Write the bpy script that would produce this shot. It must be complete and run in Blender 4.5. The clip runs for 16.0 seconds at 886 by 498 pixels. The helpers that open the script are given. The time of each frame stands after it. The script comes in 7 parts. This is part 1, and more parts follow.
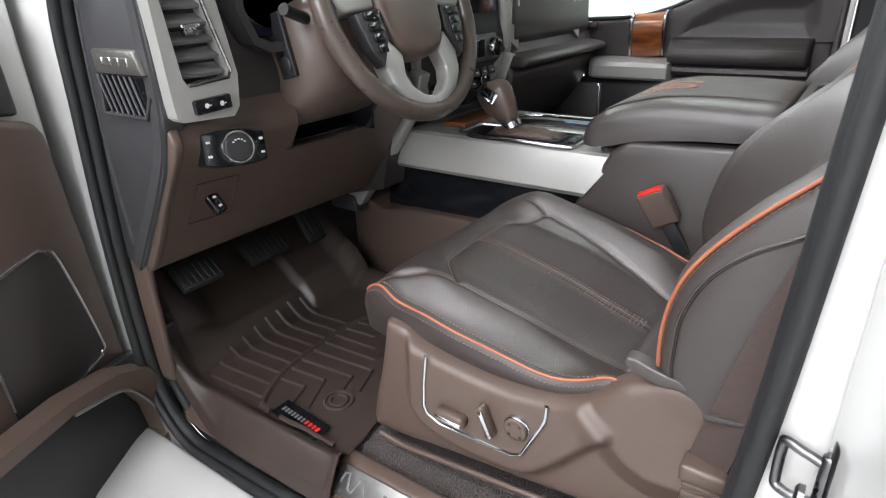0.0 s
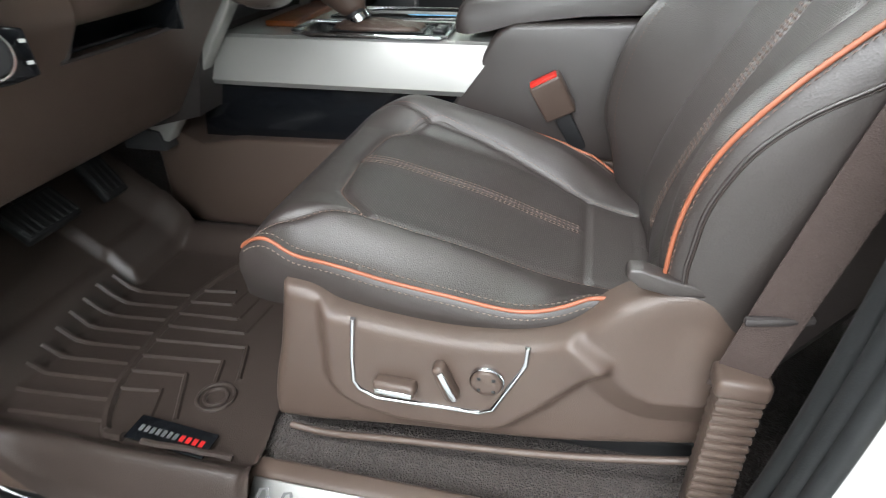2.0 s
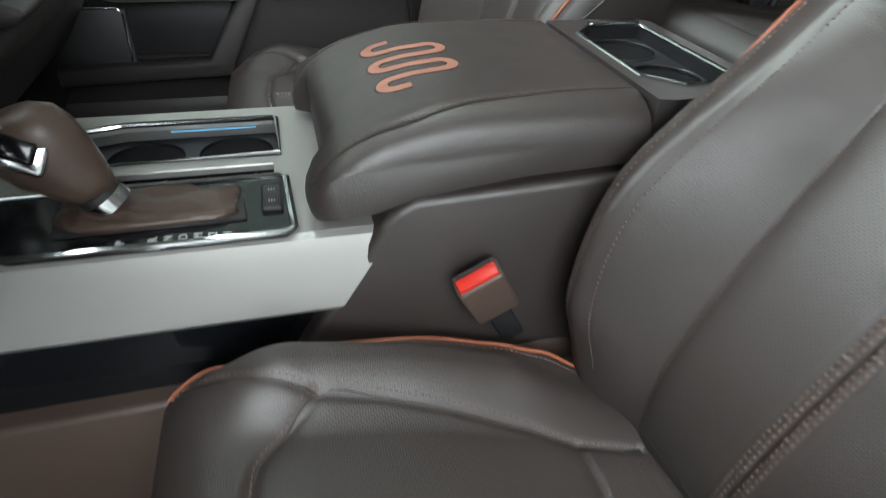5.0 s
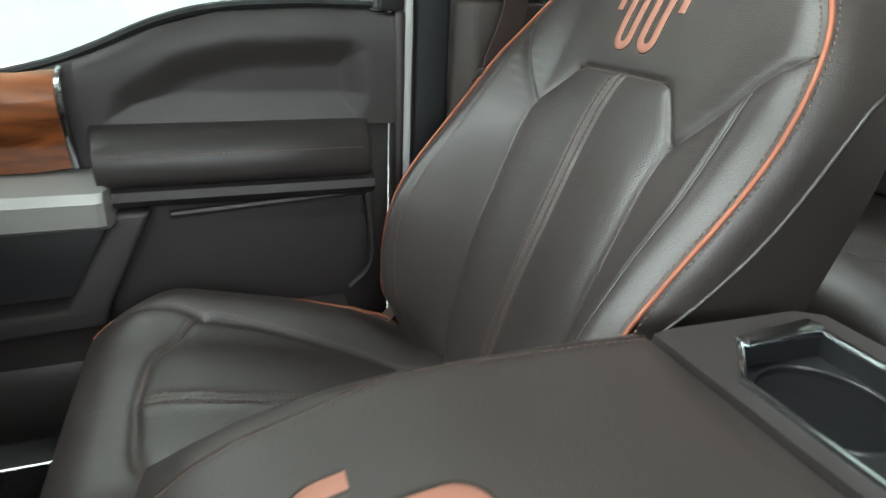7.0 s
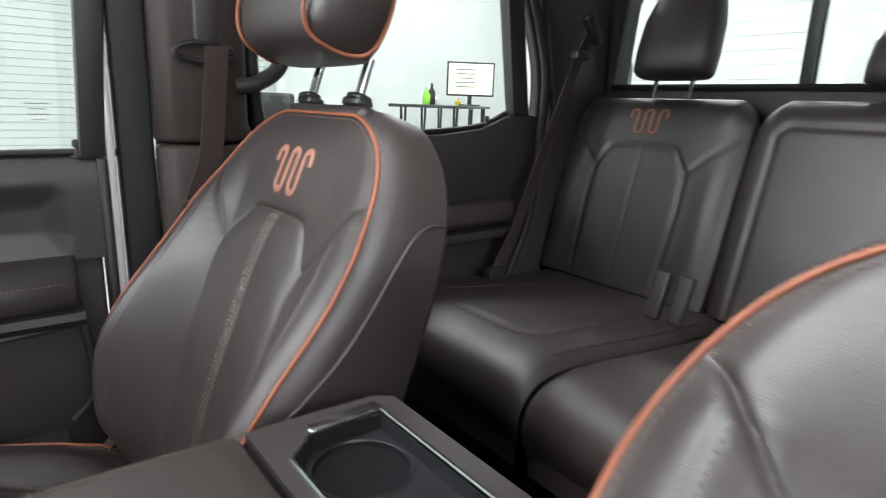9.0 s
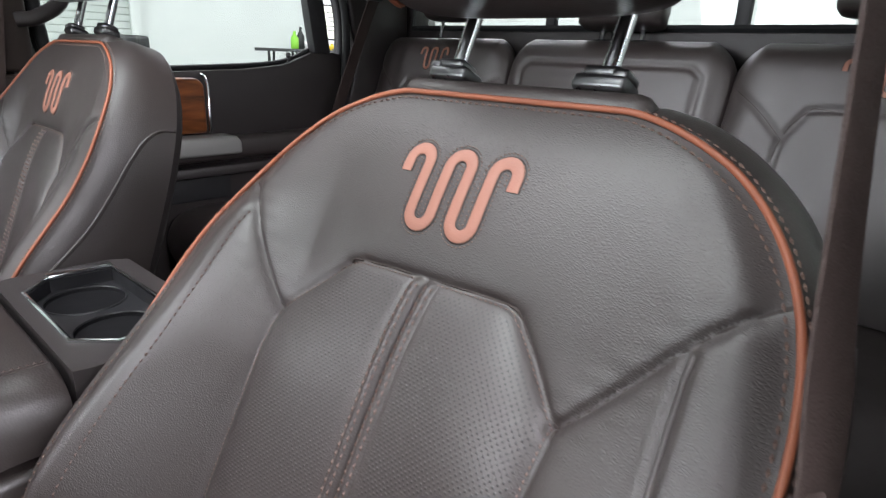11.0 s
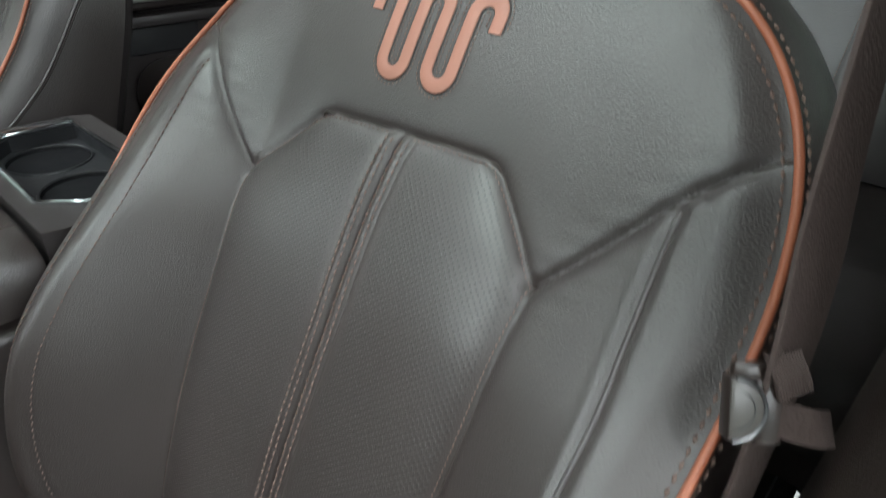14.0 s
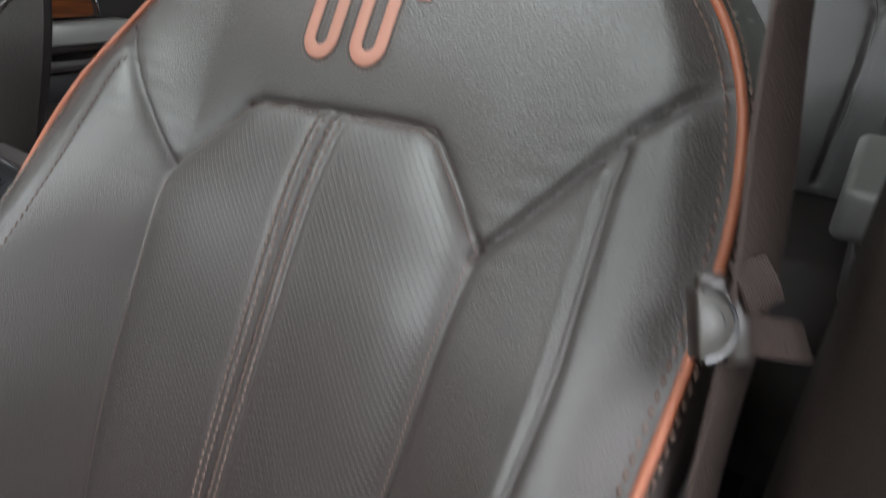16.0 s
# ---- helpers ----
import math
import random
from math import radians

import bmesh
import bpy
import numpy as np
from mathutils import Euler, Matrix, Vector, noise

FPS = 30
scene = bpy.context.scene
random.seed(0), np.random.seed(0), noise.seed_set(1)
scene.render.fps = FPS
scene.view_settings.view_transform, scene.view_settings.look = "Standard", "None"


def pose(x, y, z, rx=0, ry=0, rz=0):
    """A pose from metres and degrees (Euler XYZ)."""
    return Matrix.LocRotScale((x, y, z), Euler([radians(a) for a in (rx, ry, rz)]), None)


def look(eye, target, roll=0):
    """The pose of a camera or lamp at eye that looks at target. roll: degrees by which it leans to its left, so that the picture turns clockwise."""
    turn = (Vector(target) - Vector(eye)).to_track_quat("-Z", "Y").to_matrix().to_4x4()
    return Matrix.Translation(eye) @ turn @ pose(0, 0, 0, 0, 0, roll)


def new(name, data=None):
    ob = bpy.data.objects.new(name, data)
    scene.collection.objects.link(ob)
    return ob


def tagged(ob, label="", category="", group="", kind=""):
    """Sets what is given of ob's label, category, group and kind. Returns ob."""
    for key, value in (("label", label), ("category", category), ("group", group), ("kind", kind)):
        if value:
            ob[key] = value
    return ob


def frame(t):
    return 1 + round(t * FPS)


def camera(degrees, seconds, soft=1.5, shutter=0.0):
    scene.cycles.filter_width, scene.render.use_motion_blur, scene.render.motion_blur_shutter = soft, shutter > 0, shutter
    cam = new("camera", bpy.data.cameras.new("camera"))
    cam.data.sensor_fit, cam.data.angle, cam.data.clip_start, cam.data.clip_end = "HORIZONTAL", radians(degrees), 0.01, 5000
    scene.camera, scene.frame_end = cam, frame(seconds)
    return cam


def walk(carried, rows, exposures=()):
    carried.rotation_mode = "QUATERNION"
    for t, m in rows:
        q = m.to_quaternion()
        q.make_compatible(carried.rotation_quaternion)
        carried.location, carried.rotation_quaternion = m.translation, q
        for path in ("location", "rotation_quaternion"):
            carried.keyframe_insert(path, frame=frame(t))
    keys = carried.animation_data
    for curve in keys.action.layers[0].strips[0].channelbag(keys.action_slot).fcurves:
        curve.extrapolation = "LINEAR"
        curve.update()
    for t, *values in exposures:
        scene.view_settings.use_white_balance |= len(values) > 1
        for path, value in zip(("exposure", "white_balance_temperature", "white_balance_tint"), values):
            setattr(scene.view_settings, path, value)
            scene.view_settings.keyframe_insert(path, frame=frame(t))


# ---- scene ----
cam = camera(73.96, 16.0, soft=1.0, shutter=0.4)
PATH = [
    (0, (-1.1947, -0.1233, 0.7183), (-0.4528, 0.4126, 0.3153), -1.96),
    (0.5, (-1.2073, -0.0896, 0.7182), (-0.4594, 0.4066, 0.2774), -2.01),
    (1, (-1.2273, -0.0759, 0.7216), (-0.4625, 0.3711, 0.2575), -1.84),
    (1.5, (-1.1861, -0.0261, 0.6832), (-0.3898, 0.3322, 0.1958), -1.70),
    (2, (-1.1077, 0.0925, 0.6374), (-0.2781, 0.2935, 0.1165), -1.12),
    (2.5, (-1.0636, 0.1702, 0.6482), (-0.2508, 0.2381, 0.0696), -0.22),
    (3, (-1.0050, 0.2468, 0.6787), (-0.2068, 0.1881, 0.0792), 0.16),
    (3.2, (-0.9845, 0.2784, 0.6880), (-0.1903, 0.1647, 0.0911), 0.68),
    (5.3, (-0.5378, 0.3077, 0.7441), (0.2417, 0.0686, 0.1650), 3.37),
    (5.5, (-0.4855, 0.3041, 0.7460), (0.2942, 0.0545, 0.1718), 3.74),
    (6, (-0.3755, 0.2938, 0.7483), (0.4263, 0.0266, 0.2138), 3.66),
    (6.5, (-0.2598, 0.2868, 0.7578), (0.5802, -0.0070, 0.3015), 2.99),
    (7, (-0.1482, 0.2279, 0.7420), (0.7096, -0.1039, 0.3493), 2.82),
    (7.5, (-0.1231, 0.1863, 0.7950), (0.7141, -0.2217, 0.4310), 2.39),
    (8, (-0.1420, 0.1657, 0.8301), (0.6827, -0.3338, 0.5649), 2.21),
    (8.5, (-0.2255, 0.1417, 0.8299), (0.5701, -0.4157, 0.5928), 2.09),
    (9, (-0.3378, 0.1167, 0.8220), (0.4270, -0.4818, 0.5836), 2.07),
    (9.2, (-0.3945, 0.1114, 0.8161), (0.3592, -0.5004, 0.5758), 2.04),
    (11.3, (-0.6942, 0.0855, 0.8021), (-0.0787, -0.6273, 0.4659), 2.60),
    (11.5, (-0.7023, 0.0968, 0.7859), (-0.0982, -0.6124, 0.4225), 2.59),
    (12, (-0.7117, 0.1236, 0.7442), (-0.1405, -0.5675, 0.3013), 2.46),
    (12.5, (-0.7326, 0.1480, 0.7013), (-0.1775, -0.5247, 0.2120), 2.57),
    (13, (-0.7423, 0.1616, 0.6613), (-0.1890, -0.4905, 0.1432), 3.03),
    (13.5, (-0.7186, 0.1207, 0.7283), (-0.1664, -0.5157, 0.1897), 2.64),
    (14, (-0.6703, 0.0649, 0.7977), (-0.1228, -0.5827, 0.2677), 2.54),
    (14.5, (-0.6399, 0.0310, 0.8203), (-0.0927, -0.6672, 0.3586), 2.79),
    (15, (-0.6278, 0.0264, 0.8153), (-0.0922, -0.7049, 0.3929), 2.73),
    (15.5, (-0.6301, 0.0270, 0.8059), (-0.1066, -0.7216, 0.3990), 2.89),
    (16, (-0.6776, 0.0610, 0.7459), (-0.1627, -0.6703, 0.2984), 1.86),
]
EXPOSURES = [(0.0, 0.68, 6500, 12), (0.5, 1.15, 6500, 11), (1.0, 1.22, 6500, 11), (1.5, 0.98, 6500, 11), (2.0, 0.93, 6400, 6), (3.0, 0.95, 6350, 4), (5.5, 0.34, 6300, 3), (6.0, 0.45, 6350, 1), (6.5, 0.4, 6250, 0), (7.0, 0.6, 6350, 0), (7.5, 0.62, 6350, 4), (8.0, 0.62, 6350, 9), (9.0, 0.52, 6450, 14), (10.2, 0.34, 6420, 15), (11.5, 0.4, 6400, 16), (12.5, 0.52, 6550, 16), (13.0, 0.63, 6500, 16), (13.5, 0.4, 6350, 10), (14.0, 0.15, 6250, 2), (15.0, 0.06, 6300, 1), (16.0, 0.2, 6350, 9)]
walk(cam, [(t, look(e, g, r)) for t, e, g, r in PATH], EXPOSURES)

# ---- world and lights: a white workshop with rows of ceiling panels ----
world = bpy.data.worlds.new("world")
scene.world = world
world.use_nodes = True
world.node_tree.nodes["Background"].inputs[0].default_value = (0.9, 0.95, 1.0, 1)
world.node_tree.nodes["Background"].inputs[1].default_value = 0.05

GROUND = -0.62
CEIL = 3.6


def ceiling_lamp(x, y, sx, sy, power):
    data = bpy.data.lights.new("ceiling_panel_light", "AREA")
    data.shape, data.size, data.size_y, data.energy = "RECTANGLE", sx, sy, power
    data.color = (0.98, 0.985, 1.04)
    ob = new("ceiling_panel_light", data)
    ob.matrix_world = pose(x, y, CEIL - 0.09)
    return ob


# the last panel is added, unseen, to shine through the roof opening
LAMPS = [(-2.4, 1.0, 0.35, 3.0, 60), (2.7, -1.2, 0.6, 4.0, 60), (0.9, 4.0, 3.6, 0.5, 215), (3.4, -4.4, 4.0, 0.35, 150), (0.3, 1.3, 1.0, 2.4, 100)]
for row in LAMPS:
    ceiling_lamp(*row)


def fill_lamp(at, target, sx, sy, power, color=(0.98, 0.985, 1.04)):
    data = bpy.data.lights.new("fill_light", "AREA")
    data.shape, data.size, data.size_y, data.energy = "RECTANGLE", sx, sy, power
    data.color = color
    ob = new("fill_light", data)
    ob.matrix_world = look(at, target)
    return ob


# unseen fill lights added: one beside the open door, one ahead of the truck
fill_lamp((-4.4, 0.3, 2.0), (-0.3, 0.5, 0.4), 3.0, 2.2, 190)
fill_lamp((0.9, 5.4, 1.8), (0.9, 0.0, 1.4), 4.0, 1.8, 300, (0.945, 0.985, 1.02))


# ---- materials ----
def surface(name, base, rough=0.5, metal=0.0, mottle=(6.0, 0.12), grain=(400.0, 0.15, 0.0006), rough_var=0.08, coat=0.0, wrinkle=0.0, sheen=0.0, spec=0.5, stretch=None):
    m = bpy.data.materials.new(name)
    m.use_nodes = True
    nt = m.node_tree
    b = nt.nodes["Principled BSDF"]
    tc = nt.nodes.new("ShaderNodeTexCoord")
    n1 = nt.nodes.new("ShaderNodeTexNoise")
    n1.inputs["Scale"].default_value, n1.inputs["Detail"].default_value = mottle[0], 6
    nt.links.new(tc.outputs["Object"], n1.inputs["Vector"])
    mix = nt.nodes.new("ShaderNodeMix")
    mix.data_type = "RGBA"
    a = mottle[1]
    mix.inputs[6].default_value = (*[c * (1 - a) for c in base], 1)
    mix.inputs[7].default_value = (*[min(1, c * (1 + a)) for c in base], 1)
    nt.links.new(n1.outputs["Fac"], mix.inputs[0])
    nt.links.new(mix.outputs[2], b.inputs["Base Color"])
    mr = nt.nodes.new("ShaderNodeMapRange")
    mr.inputs[3].default_value, mr.inputs[4].default_value = max(0.02, rough - rough_var), min(1, rough + rough_var)
    n2 = nt.nodes.new("ShaderNodeTexNoise")
    n2.inputs["Scale"].default_value, n2.inputs["Detail"].default_value = mottle[0] * 5, 4
    nt.links.new(tc.outputs["Object"], n2.inputs["Vector"])
    nt.links.new(n2.outputs["Fac"], mr.inputs[0])
    nt.links.new(mr.outputs[0], b.inputs["Roughness"])
    b.inputs["Metallic"].default_value = metal
    b.inputs["Coat Weight"].default_value = coat
    b.inputs["Specular IOR Level"].default_value = spec
    b.inputs["Sheen Weight"].default_value = sheen
    last = None
    if grain[1] > 0:
        v = nt.nodes.new("ShaderNodeTexVoronoi")
        v.inputs["Scale"].default_value = grain[0]
        if stretch:
            # creased grain: cells drawn out one way, bent by a slow noise, strong in some fields and faint in others
            mp, wob, add = nt.nodes.new("ShaderNodeMapping"), nt.nodes.new("ShaderNodeTexNoise"), nt.nodes.new("ShaderNodeMix")
            mp.inputs["Scale"].default_value = stretch
            wob.inputs["Scale"].default_value, wob.inputs["Detail"].default_value = 70, 3
            add.data_type, add.blend_type = "RGBA", "ADD"
            add.inputs[0].default_value = 0.008
            nt.links.new(tc.outputs["Object"], wob.inputs["Vector"])
            nt.links.new(tc.outputs["Object"], add.inputs[6])
            nt.links.new(wob.outputs["Color"], add.inputs[7])
            nt.links.new(add.outputs[2], mp.inputs[0])
            nt.links.new(mp.outputs[0], v.inputs["Vector"])
        else:
            nt.links.new(tc.outputs["Object"], v.inputs["Vector"])
        bump = nt.nodes.new("ShaderNodeBump")
        bump.inputs["Strength"].default_value, bump.inputs["Distance"].default_value = grain[1], grain[2]
        if stretch:
            # pebbles parted by thin creases
            v.feature = "DISTANCE_TO_EDGE"
            crease = nt.nodes.new("ShaderNodeMapRange")
            crease.interpolation_type = "SMOOTHSTEP"
            crease.inputs[1].default_value, crease.inputs[2].default_value = 0.0, 0.40
            nt.links.new(v.outputs["Distance"], crease.inputs[0])
            nt.links.new(crease.outputs[0], bump.inputs["Height"])
            field, lim = nt.nodes.new("ShaderNodeTexNoise"), nt.nodes.new("ShaderNodeMapRange")
            field.inputs["Scale"].default_value, field.inputs["Detail"].default_value = 9, 2
            lim.inputs[1].default_value, lim.inputs[2].default_value = 0.38, 0.66
            lim.inputs[3].default_value, lim.inputs[4].default_value = grain[1] * 0.5, grain[1]
            nt.links.new(tc.outputs["Object"], field.inputs["Vector"])
            nt.links.new(field.outputs["Fac"], lim.inputs[0])
            nt.links.new(lim.outputs[0], bump.inputs["Strength"])
        else:
            nt.links.new(v.outputs["Distance"], bump.inputs["Height"])
        last = bump
    if wrinkle > 0:
        w = nt.nodes.new("ShaderNodeTexNoise")
        w.inputs["Scale"].default_value, w.inputs["Detail"].default_value, w.inputs["Distortion"].default_value = 38, 5, 1.2
        nt.links.new(tc.outputs["Object"], w.inputs["Vector"])
        bump2 = nt.nodes.new("ShaderNodeBump")
        bump2.inputs["Strength"].default_value, bump2.inputs["Distance"].default_value = wrinkle, 0.003
        nt.links.new(w.outputs["Fac"], bump2.inputs["Height"])
        if last:
            nt.links.new(last.outputs[0], bump2.inputs["Normal"])
        last = bump2
    if last:
        nt.links.new(last.outputs[0], b.inputs["Normal"])
    return m


def perforate(m, pitch=0.0034, hole=0.23):
    """Small holes in rows where the mesh's flat.z is 1; flat.x and flat.y are metres on the leather."""
    nt = m.node_tree
    b = nt.nodes["Principled BSDF"]
    at = nt.nodes.new("ShaderNodeAttribute")
    at.attribute_name = "flat"
    sep = nt.nodes.new("ShaderNodeSeparateXYZ")
    nt.links.new(at.outputs["Vector"], sep.inputs[0])

    def math_node(op, a, bb=None, cc=None):
        n = nt.nodes.new("ShaderNodeMath")
        n.operation = op
        for i, s in enumerate((a, bb, cc)):
            if s is None:
                continue
            if isinstance(s, (int, float)):
                n.inputs[i].default_value = s
            else:
                nt.links.new(s, n.inputs[i])
        return n.outputs[0]

    p = math_node("ADD", sep.outputs[0], sep.outputs[1])
    q = math_node("SUBTRACT", sep.outputs[0], sep.outputs[1])
    k = 1 / (pitch * 1.414)
    fx = math_node("SUBTRACT", math_node("FRACT", math_node("MULTIPLY", p, k)), 0.5)
    fy = math_node("SUBTRACT", math_node("FRACT", math_node("MULTIPLY", q, k)), 0.5)
    d = math_node("SQRT", math_node("ADD", math_node("MULTIPLY", fx, fx), math_node("MULTIPLY", fy, fy)))
    mr = nt.nodes.new("ShaderNodeMapRange")
    mr.inputs[1].default_value, mr.inputs[2].default_value = hole * 0.7, hole * 1.2
    mr.inputs[3].default_value, mr.inputs[4].default_value = 1, 0
    nt.links.new(d, mr.inputs[0])
    mask = math_node("MULTIPLY", mr.outputs[0], sep.outputs[2])
    col = b.inputs["Base Color"].links[0].from_socket
    mix = nt.nodes.new("ShaderNodeMix")
    mix.data_type = "RGBA"
    nt.links.new(mask, mix.inputs[0])
    nt.links.new(col, mix.inputs[6])
    mix.inputs[7].default_value = (0.012, 0.010, 0.009, 1)
    nt.links.new(mix.outputs[2], b.inputs["Base Color"])
    for n in nt.nodes:
        if n.bl_idname == "ShaderNodeBump" and n.inputs["Strength"].is_linked:
            src = n.inputs["Strength"].links[0].from_socket
            nt.links.new(math_node("MULTIPLY", src, math_node("SUBTRACT", 1.0, math_node("MULTIPLY", sep.outputs[2], 0.8))), n.inputs["Strength"])
    bump = nt.nodes.new("ShaderNodeBump")
    bump.inputs["Strength"].default_value, bump.inputs["Distance"].default_value = 0.5, 0.0006
    nt.links.new(math_node("SUBTRACT", 1.0, mask), bump.inputs["Height"])
    nt.links.new(b.inputs["Normal"].links[0].from_socket, bump.inputs["Normal"])
    nt.links.new(bump.outputs[0], b.inputs["Normal"])
    return m


LEATHER = perforate(surface("brown_leather", (0.037, 0.0287, 0.0262), 0.43, mottle=(7, 0.22), grain=(560, 0.42, 0.0005), spec=0.9, stretch=(0.65, 1, 1), rough_var=0.05))
LEATHER_PLAIN = surface("brown_vinyl", (0.038, 0.0297, 0.0272), 0.43, mottle=(5, 0.15), grain=(520, 0.26, 0.0005), wrinkle=0.05, spec=0.85)
PIPING = surface("orange_piping", (0.31, 0.098, 0.049), 0.45, mottle=(20, 0.12), grain=(700, 0.2, 0.0003))
EMBLEM = surface("tan_inlay_leather", (0.34, 0.150, 0.104), 0.55, mottle=(30, 0.12), grain=(600, 0.3, 0.0004))
EMBLEM_EDGE = surface("inlay_edge", (0.03, 0.02, 0.016), 0.6, mottle=(30, 0.1))
THREAD = surface("tan_thread", (0.165, 0.108, 0.086), 0.7, mottle=(60, 0.2), grain=(900, 0.3, 0.0003))
THREAD_DARK = surface("dark_thread", (0.120, 0.076, 0.062), 0.6, mottle=(60, 0.2), grain=(900, 0.3, 0.0003))
THREAD_LIGHT = surface("grey_thread", (0.20, 0.155, 0.125), 0.7, mottle=(60, 0.2), grain=(900, 0.3, 0.0003))
BROWN = surface("brown_plastic", (0.093, 0.065, 0.052), 0.38, mottle=(9, 0.08), grain=(900, 0.35, 0.0004), rough_var=0.05)
BROWN_DARK = surface("dark_brown_plastic", (0.038, 0.0325, 0.0315), 0.45, mottle=(7, 0.1), grain=(800, 0.35, 0.0004), rough_var=0.05)
CAP = surface("charcoal_plastic", (0.040, 0.040, 0.043), 0.48, mottle=(9, 0.12), grain=(900, 0.3, 0.0003))
BLACK = surface("black_plastic", (0.020, 0.020, 0.021), 0.45, mottle=(9, 0.15), grain=(900, 0.3, 0.0003))
TRAY = surface("charcoal_tray", (0.017, 0.0175, 0.019), 0.34, mottle=(9, 0.1), grain=(700, 0.15, 0.0003))
CUP = surface("cup_rubber", (0.007, 0.007, 0.008), 0.7, mottle=(9, 0.1), grain=(500, 0.1, 0.0003), spec=0.15)
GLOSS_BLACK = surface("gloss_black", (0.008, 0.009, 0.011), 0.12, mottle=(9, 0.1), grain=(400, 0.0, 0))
RUBBER = surface("rubber_seal", (0.010, 0.011, 0.012), 0.6, mottle=(14, 0.25), grain=(500, 0.2, 0.0004))
SILVER = surface("satin_silver_paint", (0.40, 0.395, 0.375), 0.36, metal=0.35, mottle=(8, 0.05), grain=(1200, 0.06, 0.0002))
CHROME = surface("chrome", (0.60, 0.61, 0.63), 0.13, metal=1.0, mottle=(6, 0.03), grain=(400, 0, 0), rough_var=0.04)
DARK_STEEL = surface("dark_steel", (0.16, 0.16, 0.165), 0.3, metal=1.0, mottle=(18, 0.1), grain=(900, 0.1, 0.0002))
STEEL = surface("brushed_steel", (0.42, 0.42, 0.41), 0.36, metal=1.0, mottle=(18, 0.06), grain=(900, 0.1, 0.0002))
WHITE_PAINT = surface("white_body_paint", (0.54, 0.54, 0.525), 0.25, mottle=(3, 0.02), grain=(300, 0, 0), coat=0.6, rough_var=0.03)
CARPET = surface("brown_carpet", (0.056, 0.045, 0.041), 0.95, mottle=(70, 0.45), grain=(340, 1.0, 0.003), sheen=0.1)
MAT = surface("brown_rubber_mat", (0.047, 0.035, 0.030), 0.33, mottle=(8, 0.18), grain=(600, 0.5, 0.0005), rough_var=0.1)
TONGUE = surface("dark_bronze_plastic", (0.026, 0.019, 0.016), 0.3, mottle=(20, 0.1), grain=(700, 0.1, 0.0002))
TONGUE_FACE = surface("satin_grey_bronze", (0.055, 0.049, 0.043), 0.33, mottle=(20, 0.1), grain=(700, 0.1, 0.0002))
RED = surface("red_plastic", (0.62, 0.025, 0.015), 0.35, mottle=(20, 0.08), grain=(300, 0.05, 0.0002))
WEB = surface("brown_belt_webbing", (0.050, 0.033, 0.028), 0.75, mottle=(30, 0.15), grain=(700, 0.6, 0.0006))
PILLAR = surface("brown_pillar_trim", (0.040, 0.029, 0.024), 0.55, mottle=(14, 0.15), grain=(700, 0.5, 0.0005))
HEADLINER = surface("grey_headliner", (0.27, 0.26, 0.24), 0.95, mottle=(20, 0.06), grain=(500, 0.5, 0.0008))
WALL = surface("white_workshop_wall", (0.62, 0.64, 0.62), 0.8, mottle=(1.2, 0.03), grain=(60, 0.1, 0.002))
CONCRETE = surface("grey_epoxy_floor", (0.44, 0.44, 0.43), 0.35, mottle=(0.9, 0.12), grain=(40, 0.1, 0.001))
SHUTTER = surface("shutter_slats", (0.46, 0.49, 0.465), 0.5, mottle=(3, 0.05), grain=(80, 0.1, 0.001))
PRINT_WHITE = surface("white_print", (0.62, 0.62, 0.60), 0.5, mottle=(50, 0.05), grain=(300, 0, 0))
PRINT_RED = surface("red_print", (0.60, 0.02, 0.02), 0.45, mottle=(50, 0.05), grain=(300, 0, 0))
PRINT_LIGHT = surface("dim_print", (0.34, 0.34, 0.34), 0.5, mottle=(50, 0.05), grain=(300, 0, 0))
PRINT_GREY = surface("grey_print", (0.12, 0.12, 0.12), 0.5, mottle=(50, 0.05), grain=(300, 0, 0))
YELLOW = surface("yellow_label", (0.75, 0.58, 0.03), 0.4, mottle=(40, 0.06), grain=(300, 0, 0))
LABEL = surface("white_label", (0.72, 0.73, 0.72), 0.4, mottle=(40, 0.04), grain=(300, 0, 0))
GREEN = surface("green_plastic", (0.25, 0.6, 0.05), 0.4, mottle=(20, 0.05), grain=(300, 0, 0))
BLUE = surface("blue_enamel", (0.015, 0.04, 0.22), 0.2, mottle=(20, 0.05), grain=(300, 0, 0))
PEWTER = surface("pewter_metal", (0.36, 0.35, 0.33), 0.34, metal=0.9, mottle=(10, 0.05), grain=(800, 0.1, 0.0002))


